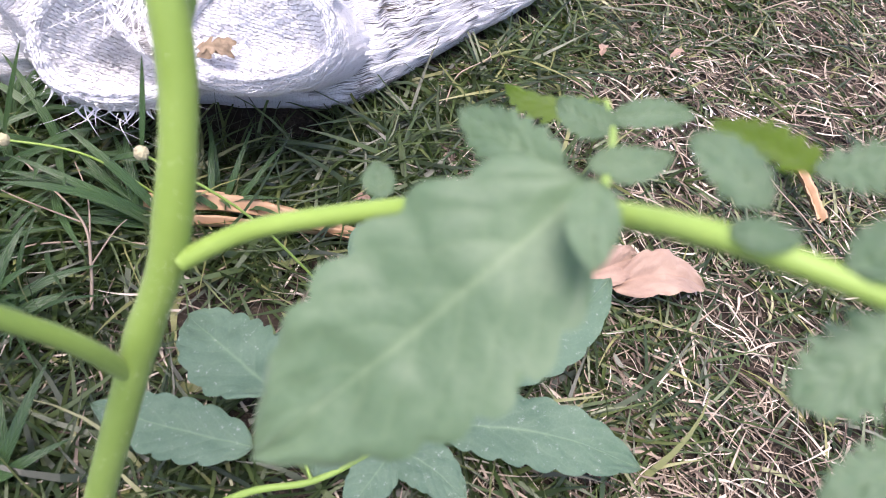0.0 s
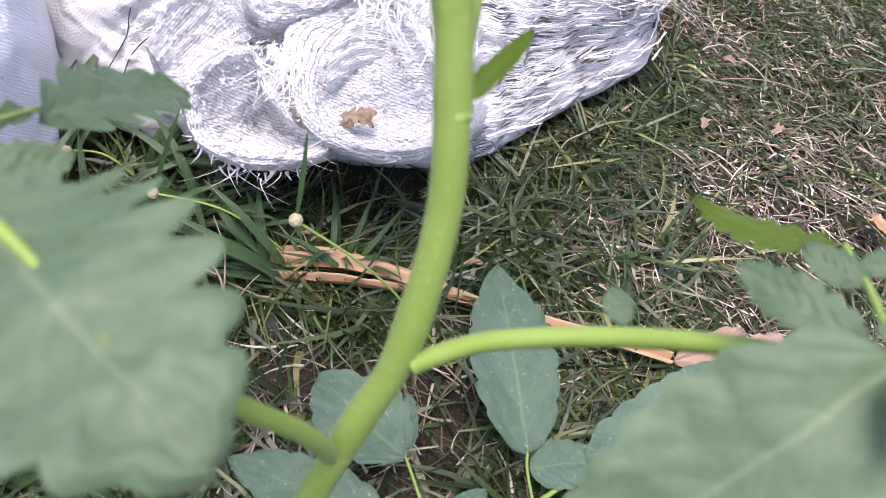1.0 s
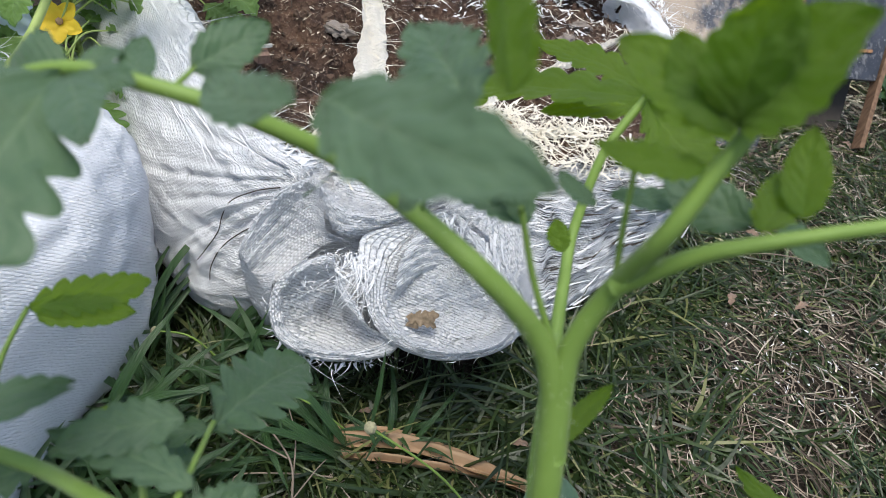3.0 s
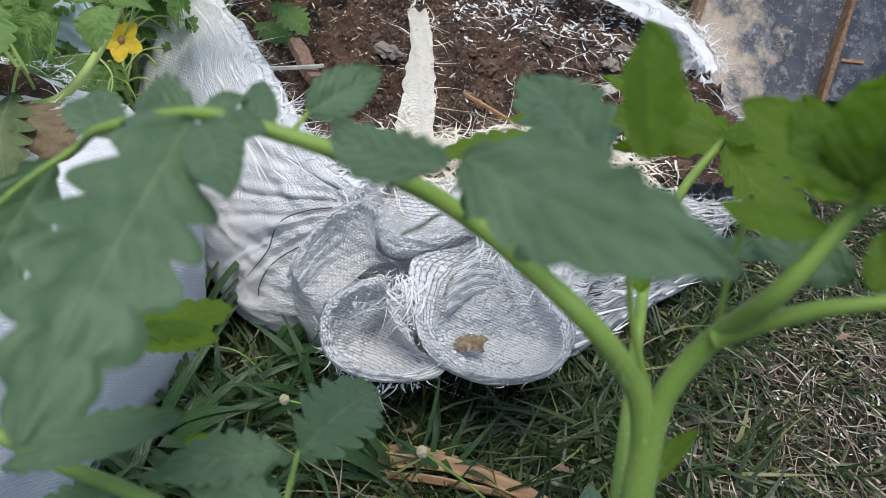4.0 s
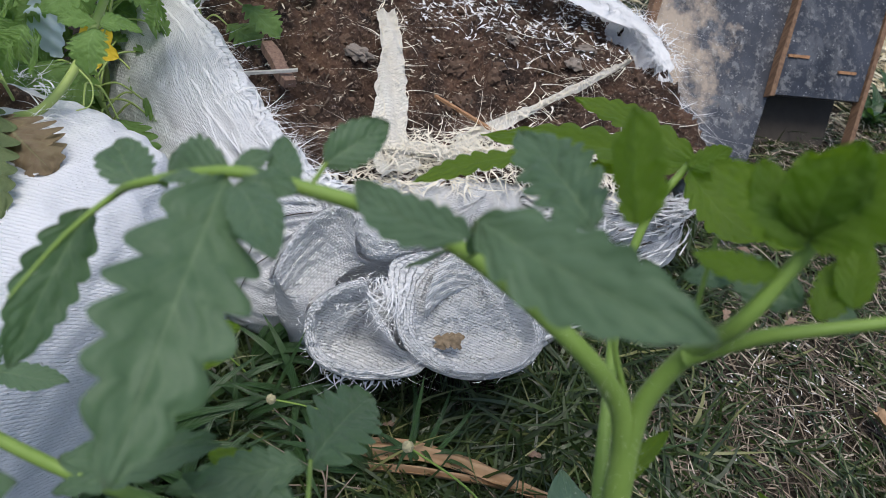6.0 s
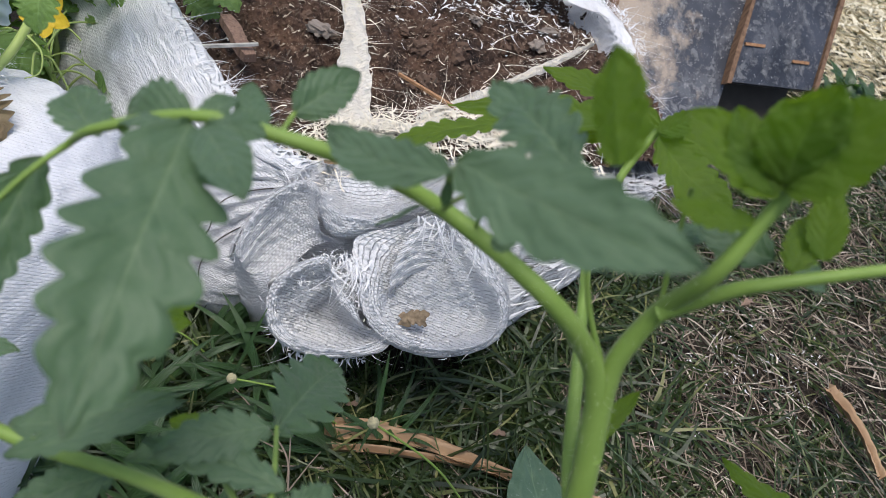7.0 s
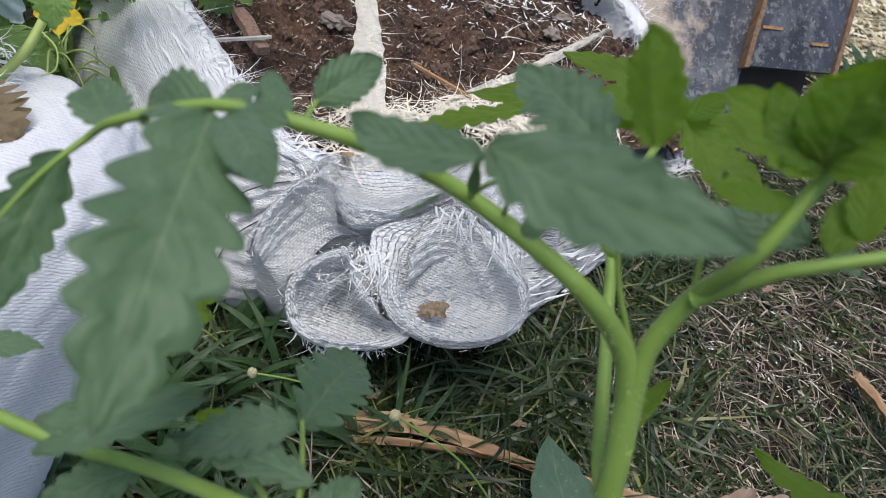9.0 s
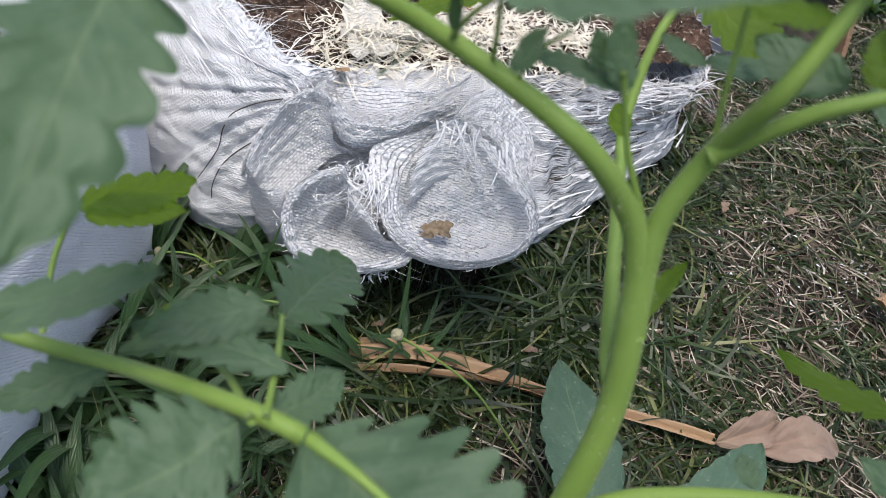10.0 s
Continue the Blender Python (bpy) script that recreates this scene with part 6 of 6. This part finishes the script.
def slab(name, parent, u0, u1, z0, z1, off, thick, material, label="", lean=0.0):
    """A board in the panel's plane, between two stretches, off in front of it; slightly uneven edges."""
    bm = bmesh.new()
    rng = random.Random(int((u0 + z1 + 5) * 1000))
    for z in np.linspace(z0, z1, 9):
        for (u, o) in ((u0, off), (u1, off), (u1, off - thick), (u0, off - thick)):
            j = rng.uniform(-0.0012, 0.0012)
            p = PO + PD * PK * (u + j + lean * (z - z0)) + PN * PK * (o + j * 0.3) + PU * PK * z
            bm.verts.new(p)
    bm.verts.ensure_lookup_table()
    for f in grid_faces(9, 4, True) + [(3, 2, 1, 0), (32, 33, 34, 35)]:
        bm.faces.new([bm.verts[k] for k in f])
    bmesh.ops.recalc_face_normals(bm, faces=bm.faces)
    me = bpy.data.meshes.new(name)
    bm.to_mesh(me)
    bm.free()
    me.materials.append(material)
    ob = new(name, me)
    ob.parent = parent
    if label:
        ob["label"] = label
    return ob


panel = thing("leaning_panel", "dark weathered panel with wooden battens standing on grass", "panel")
slab("sheet", panel, -0.23, 0.012, -0.085, 0.60, 0.0, 0.012, M_PANEL)
slab("door_sheet", panel, 0.012, 0.185, 0.040, 0.60, 0.010, 0.010, M_DOOR)
slab("batten", panel, 0.003, 0.011, 0.035, 0.60, 0.018, 0.016, M_BATTEN)
slab("batten", panel, 0.186, 0.194, -0.075, 0.60, 0.014, 0.018, M_BATTEN)
slab("batten", panel, -0.245, -0.231, -0.085, 0.60, 0.010, 0.020, M_BATTEN)
# added dark sheet, stands in for the shade in the hollow under the door
slab("shade_backing", panel, 0.012, 0.186, -0.075, 0.56, -0.050, 0.010, M_DARK)
slab("cleat", panel, 0.020, 0.060, 0.105, 0.110, 0.013, 0.004, M_WOOD)
slab("cleat", panel, 0.125, 0.160, 0.085, 0.090, 0.013, 0.004, M_WOOD)

# ---- on the ground ----
dead = thing("dead_leaf", "curled pale brown dead leaf on the grass", "dead leaf")
for b, t, w, n in (((0.150, 0.287, 0.012), (0.214, 0.316, 0.018), 0.028, (0.3, -0.4, 1)), ((0.184, 0.284, 0.016), (0.268, 0.300, 0.008), 0.036, (0.0, -0.2, 1))):
    v, f, uv = blade_mesh(b, t, w, n, 0.010, 0.75, 0.22, 0.008, 40, 8, 4, 0.5)
    solid("blade", v, f, M_DEAD, dead, uvs=uv)
rng_l = random.Random(8)
for i in range(16):
    x, y = rng_l.uniform(-0.22, 0.75), rng_l.uniform(0.14, 1.0)
    if inside(x, y) or x < -0.2 and y > 0.3:
        continue
    a, le = rng_l.random() * 6.28, rng_l.uniform(0.010, 0.024)
    v, f, uv = blade_mesh((x, y, 0.008), (x + le * math.cos(a), y + le * math.sin(a), 0.010), le * 0.45, (rng_l.uniform(-0.4, 0.4), rng_l.uniform(-0.4, 0.4), 1), 0.004, 0.7, 0.8, 0.005, 16, 4, 3)
    tagged(solid("leaf_scrap", v, f, M_DEAD, uvs=uv), "small dry brown leaf scrap among grass", "leaf scrap", "leaf scraps on the lawn")


def dried_strip(pts, w0, w1, label):
    """A long dried blade, folded along its length and split at the end."""
    p = spline(pts, 60)
    verts, uvs = [], []
    for i in range(60):
        q = i / 59
        t = nrm(p[min(i + 1, 59)] - p[max(i - 1, 0)])
        s = nrm(np.cross(t, (0, 0, 1)))
        w = w0 + (w1 - w0) * q
        for j in range(9):
            v = (j - 4) / 4
            z = 0.004 * math.cos(v * 4.5 + q * 3) + 0.002 * fbm(q * 6, v, 0.0, 2.0, 3)
            ragged = 0.006 * math.sin(v * 9) * (1 if i == 0 else 0)
            verts.append(p[i] + s * v * w / 2 + np.array((0, 0, z)) - t * ragged)
            uvs.append((q, 0.5 + v / 2))
    ob = solid("dried_blade", verts, grid_faces(60, 9), M_STRIP, uvs=uvs)
    return tagged(ob, label, "dried blade")


dried_strip([(-0.164, 0.320, 0.012), (-0.110, 0.330, 0.016), (-0.050, 0.326, 0.012), (0.014, 0.312, 0.008), (0.080, 0.302, 0.010), (0.150, 0.290, 0.010)], 0.024, 0.010, "long folded tan dried leaf blade on the ground")
dried_strip([(-0.150, 0.312, 0.010), (-0.09, 0.316, 0.010), (-0.02, 0.316, 0.008), (0.03, 0.306, 0.007)], 0.010, 0.006, "narrow tan dried leaf blade on the ground")
dried_strip([(0.372, 0.480, 0.010), (0.382, 0.430, 0.014), (0.390, 0.380, 0.006)], 0.020, 0.010, "short tan dried leaf blade on the grass")

twig = thing("dry_twig", "thin pale branching dry twig on the ground", "twig")
for pts, r in (([(-0.164, 0.238, 0.006), (-0.168, 0.262, 0.02), (-0.176, 0.285, 0.034), (-0.205, 0.310, 0.042), (-0.226, 0.326, 0.046)], 0.0012),
               ([(-0.170, 0.268, 0.022), (-0.176, 0.30, 0.040), (-0.19, 0.325, 0.048)], 0.0008), ([(-0.168, 0.262, 0.02), (-0.156, 0.280, 0.034), (-0.150, 0.290, 0.036)], 0.0007),
               ([(-0.178, 0.286, 0.034), (-0.214, 0.296, 0.038), (-0.236, 0.304, 0.040)], 0.0007)):
    stalk("twig_arm", twig, pts, r, r * 0.4, material=M_STRAW, seg=6)


def sedge(head, foot, bracts, seed):
    """A sedge stem with one round head and thin bracts."""
    root = thing("sedge", "thin green sedge stem with one round cream head", "sedge", "sedges by the sacks")
    h, f0 = np.array(head), np.array(foot)
    mid = (h + f0) / 2 + np.array((0.0, 0.0, 0.02))
    stalk("stem", root, [tuple(f0), tuple(mid), tuple(h)], 0.0009, 0.0008, seg=6)
    bm = bmesh.new()
    bmesh.ops.create_icosphere(bm, subdivisions=3, radius=0.0040)
    for v in bm.verts:
        v.co *= 1 + 0.14 * noise.noise(v.co * 1400 + Vector((seed, 0, 0)))
        v.co.z *= 1.12
    bmesh.ops.translate(bm, verts=bm.verts, vec=head)
    me = bpy.data.meshes.new("seed_head")
    bm.to_mesh(me)
    bm.free()
    me.materials.append(M_HEAD)
    o = new("seed_head", me)
    o.parent = root
    for d, le in bracts:
        e = h + np.array(d) * le
        v, f, uv = blade_mesh(head, tuple(e), 0.0030, (0.2, -0.7, 0.5), 0.0, 0.5, 0.0, 0.004, 16, 2)
        solid("bract", v, f, M_WEED, root, uvs=uv)


sedge((-0.120, 0.269, 0.123), (-0.010, 0.262, 0.0), (((0.02, 0.45, 0.75), 0.060), ((-0.65, -0.1, -0.25), 0.028), ((0.3, -0.5, -0.3), 0.02)), 1)
sedge((-0.227, 0.321, 0.066), (-0.130, 0.330, 0.0), (((0.25, 0.35, 0.8), 0.075), ((-0.8, 0.1, 0.1), 0.045), ((-0.6, -0.4, -0.2), 0.03)), 2)
sedge((-0.313, 0.374, 0.036), (-0.250, 0.372, 0.0), (((0.15, 0.3, 0.9), 0.050), ((-0.7, -0.3, 0.1), 0.03)), 3)


def broad_weed(x, y, seed, count, length, width, label="broad-bladed green grass tuft beside the sack", lean=None):
    rng = random.Random(seed)
    root = thing("grass_tuft", label, "grass tuft", "grass tufts by the sacks")
    for i in range(count):
        a = rng.random() * 6.28 if lean is None else lean + rng.uniform(-0.9, 0.9)
        le = length * rng.uniform(0.6, 1.25)
        up = rng.uniform(0.35, 1.1)
        d = nrm((math.cos(a), math.sin(a), up))
        b = np.array((x + rng.uniform(-0.01, 0.01), y + rng.uniform(-0.01, 0.01), 0.0))
        e = b + d * le
        n = nrm(np.cross(np.cross(d, (0, 0, 1)), d) + np.array((0, -0.2, 0.1)))
        v, f, uv = blade_mesh(tuple(b), tuple(e), width * rng.uniform(0.7, 1.2), tuple(n), 0.12 * le, 0.4, 0.0, 0.1 * le, 18, 2, 5, 0.35)
        solid("blade", v, f, M_WEED, root, uvs=uv)


for i, (x, y, le, w, ln) in enumerate(((-0.145, 0.315, 0.075, 0.012, 2.6), (-0.215, 0.355, 0.070, 0.012, None), (-0.262, 0.395, 0.080, 0.014, 0.4), (-0.330, 0.372, 0.11, 0.012, 1.7), (-0.250, 0.33, 0.06, 0.011, None),
                                       (-0.30, 0.33, 0.07, 0.012, None), (-0.205, 0.300, 0.045, 0.007, None), (-0.24, 0.27, 0.05, 0.008, None), (-0.285, 0.27, 0.06, 0.009, None), (-0.20, 0.235, 0.04, 0.006, None),
                                       (-0.265, 0.215, 0.05, 0.009, None), (-0.31, 0.26, 0.06, 0.010, None), (-0.235, 0.175, 0.05, 0.009, None), (-0.29, 0.15, 0.06, 0.011, None), (-0.10, 0.335, 0.05, 0.008, None),
                                       (-0.34, 0.20, 0.06, 0.012, None), (-0.19, 0.13, 0.05, 0.012, None),
                                       (-0.318, 0.29, 0.08, 0.020, 0.3), (-0.322, 0.235, 0.07, 0.022, None), (-0.312, 0.175, 0.07, 0.022, None), (-0.275, 0.235, 0.06, 0.018, None), (-0.255, 0.14, 0.06, 0.020, None),
                                       (-0.225, 0.225, 0.05, 0.014, None))):
    broad_weed(x, y, 50 + i, 13, le * 1.25, w * 0.50, lean=ln)


for i, (x, y) in enumerate(((0.64, 1.17), (0.70, 1.17), (0.60, 1.13), (0.68, 1.22))):
    broad_weed(x, y, 90 + i, 10, 0.055, 0.018, "bushy green weed in sunlit dry grass")


def lawn():
    rng = np.random.default_rng(77)

    def scatter(n, x0, x1, y0, y1):
        x, y = rng.uniform(x0, x1, n), rng.uniform(y0, y1, n)
        ok = ~((x < -0.345) & (y < 0.52)) & ~((x > -0.5) & (x < 0.19) & (y > 0.62 + 0.0 * x) & (y < 1.0) & (x < 0.19))
        front = 0.37 + np.maximum(0, (x + 0.05)) * 1.15 + np.maximum(0, -0.24 - x) * 0.9
        ok &= ~((x < 0.19) & (y > front + 0.02) & (y < 1.0))
        if x1 == 0.95:
            ok &= x < 0.95 - 0.30 * rng.random(n) ** 2
        return x[ok], y[ok]

    def tuft_field(x, y, s, o):
        return np.array([fbm(a, b, o, s, 3) for a, b in zip(x, y)])

    def blades(name, x, y, length, width, upright, label, material, drop, spread_z=0.3):
        n = len(x)
        a = rng.uniform(0, 2 * np.pi, n)
        d = np.stack([np.cos(a), np.sin(a), upright * rng.uniform(0.3, 1.7, n)], 1)
        st = np.stack([x, y, np.array([ground_z(p, q) for p, q in zip(x, y)]) - 0.001 + rng.uniform(0, 0.006, n) * spread_z], 1)
        v, f = ribbons(st, d, length * rng.uniform(0.45, 1.5, n), width * rng.uniform(0.6, 1.4, n), rng.normal(0, 0.35, n), drop * rng.uniform(0.2, 1.3, n), 5, 0.75)
        return tagged(cloud(name, v, f, material), label, "grass", kind="stuff")

    # dry thatch
    x, y = scatter(34000, -0.42, 0.95, 0.06, 1.15)
    ok = (x > 0.06) | (y > 0.5) | (rng.random(len(x)) < 0.38)
    x, y = x[ok], y[ok]
    blades("dry_thatch", x, y, 0.032, 0.0016, 0.14, "tangled dry tan grass thatch covering the earth", M_STRAW, 0.15, 1.4)
    # far thatch, its sunlight painted in by the pale straw colour
    x, y = scatter(34000, -1.2, 3.4, 1.08, 3.8)
    edge = np.maximum(np.abs((x - 1.1) / 2.2), np.abs((y - 1.3) / 2.3)) + 0.25 * tuft_field(x, y, 2.0, 5.0)
    ok = edge < 0.75 + rng.normal(0, 0.12, len(x))
    x, y = x[ok], y[ok]
    blades("dry_thatch", x, y, 0.06, 0.0035, 0.2, "dry grass thatch farther off, coloured pale as if sunlit", M_SUNLIT_STRAW, 0.2, 1.5)
    # extra flat straw for the brightest ground, sunlight again in the colour
    x, y = rng.normal(1.0, 0.28, 7000), rng.normal(1.70, 0.30, 7000)
    ok = (y > 1.24) & (x > 0.55)
    x, y = x[ok], y[ok]
    blades("dry_thatch", x, y, 0.06, 0.006, 0.06, "flat straw behind the panel, coloured pale as if sunlit", M_SUNLIT_STRAW, 0.1, 3.0)
    # sparse coarse grass all round
    n = 26000
    rad, ang = 0.5 + 4.5 * rng.random(n) ** 0.8, rng.uniform(0, 2 * np.pi, n)
    x, y = 0.1 + rad * np.cos(ang), 0.5 + rad * np.sin(ang)
    ok = ~((x > -0.92) & (x < 0.2) & (y > -0.1) & (y < 1.15)) & ~((x > -0.25) & (x < 0.95) & (y > 0.06) & (y < 1.15))
    ok &= ~((x > -0.5) & (x < 0.3) & (y < 0.3) & (y > -0.35))
    half = rng.random(n) < 0.5
    blades("rough_grass", x[ok & half], y[ok & half], 0.085, 0.006, 0.5, "rough green grass round about", M_GRASS, 0.5)
    blades("dry_thatch", x[ok & ~half], y[ok & ~half], 0.085, 0.005, 0.2, "dry grass thatch round about", M_STRAW, 0.3)
    # green lawn blades, in tufts
    x, y = scatter(42000, -0.42, 0.95, 0.06, 1.15)
    t = tuft_field(x, y, 11.0, 3.0) + 0.35 * np.exp(-((y - 0.40 - np.maximum(0, x) * 1.0) / 0.09) ** 2) + 0.25 * (x < -0.18)
    t = t - 0.30 * np.exp(-(((x + 0.06) / 0.11) ** 2 + ((y - 0.235) / 0.045) ** 2))
    t = t - 0.22 * np.exp(-(((x - 0.31) / 0.13) ** 2 + ((y - 0.47) / 0.14) ** 2)) + 0.03 * (x > 0.1)
    ok = t > 0.03 + rng.normal(0, 0.12, len(x))
    blades("lawn_grass", x[ok], y[ok], 0.042, 0.0028, 0.50, "short green lawn grass growing in tufts", M_GRASS, 0.45)
    # long dark grass at the foot of the sacks
    x, y = scatter(11000, -0.36, 0.22, 0.26, 0.72)
    ok = np.abs(y - (0.365 + np.maximum(0, (x + 0.05)) * 1.15)) < 0.075
    blades("long_grass", x[ok], y[ok], 0.074, 0.0034, 0.55, "longer green grass at the foot of the sack", M_GRASS, 0.6)
    x, y = scatter(7000, -0.36, 0.20, 0.06, 0.46)
    ok = tuft_field(x, y, 16.0, 8.0) - 0.40 * np.exp(-(((x + 0.06) / 0.11) ** 2 + ((y - 0.235) / 0.045) ** 2)) > rng.normal(-0.05, 0.15, len(x))
    blades("long_grass", x[ok], y[ok], 0.066, 0.0040, 0.40, "loose green grass in front of the sack", M_GRASS, 0.5)
    x, y = scatter(2600, 0.03, 0.8, 0.2, 0.95)
    blades("long_grass", x, y, 0.050, 0.0028, 0.35, "scattered longer green grass blades in the lawn", M_GRASS, 0.4)
    x, y = scatter(15000, -0.5, 2.4, 1.0, 3.2)
    blades("lawn_grass", x, y, 0.06, 0.003, 0.6, "green grass farther off", M_GRASS, 0.4)



def ash():
    rng = np.random.default_rng(91)
    n = 150
    x, y = rng.normal(0.295, 0.055, n), rng.normal(0.505, 0.045, n)
    st = np.stack([x, y, np.array([ground_z(a, b) for a, b in zip(x, y)]) + rng.uniform(0.003, 0.009, n)], 1)
    v, f = ribbons(st, rng.normal(0, 1, (n, 3)) * (1, 1, 0.15), rng.uniform(0.0015, 0.008, n), rng.uniform(0.0006, 0.0022, n) * rng.choice((0.6, 1.0, 1.6), n), rng.normal(0, 0.8, n), rng.uniform(-0.1, 0.3, n), 2)
    return tagged(cloud("white_flecks", v, f, M_THREAD), "white plastic and ash flecks among the dry grass", "flecks", kind="stuff")


lawn()
ash()
# long runner stems in the lawn
rr = random.Random(9)
for i in range(16):
    x, y, a = rr.uniform(-0.15, 0.5), rr.uniform(0.25, 0.75), rr.random() * 6.28
    if inside(x, y):
        continue
    p = [(x + 0.035 * k * math.cos(a + 0.25 * k * rr.uniform(-1, 1)), y + 0.035 * k * math.sin(a), 0.008 + 0.010 * math.sin(k)) for k in range(4)]
    tagged(stalk("grass_runner", None, p, 0.0008, 0.0006, material=M_STRAW if i % 2 else M_WEED, seg=6), "thin creeping grass runner over the thatch", "grass runner", "runners in the lawn")
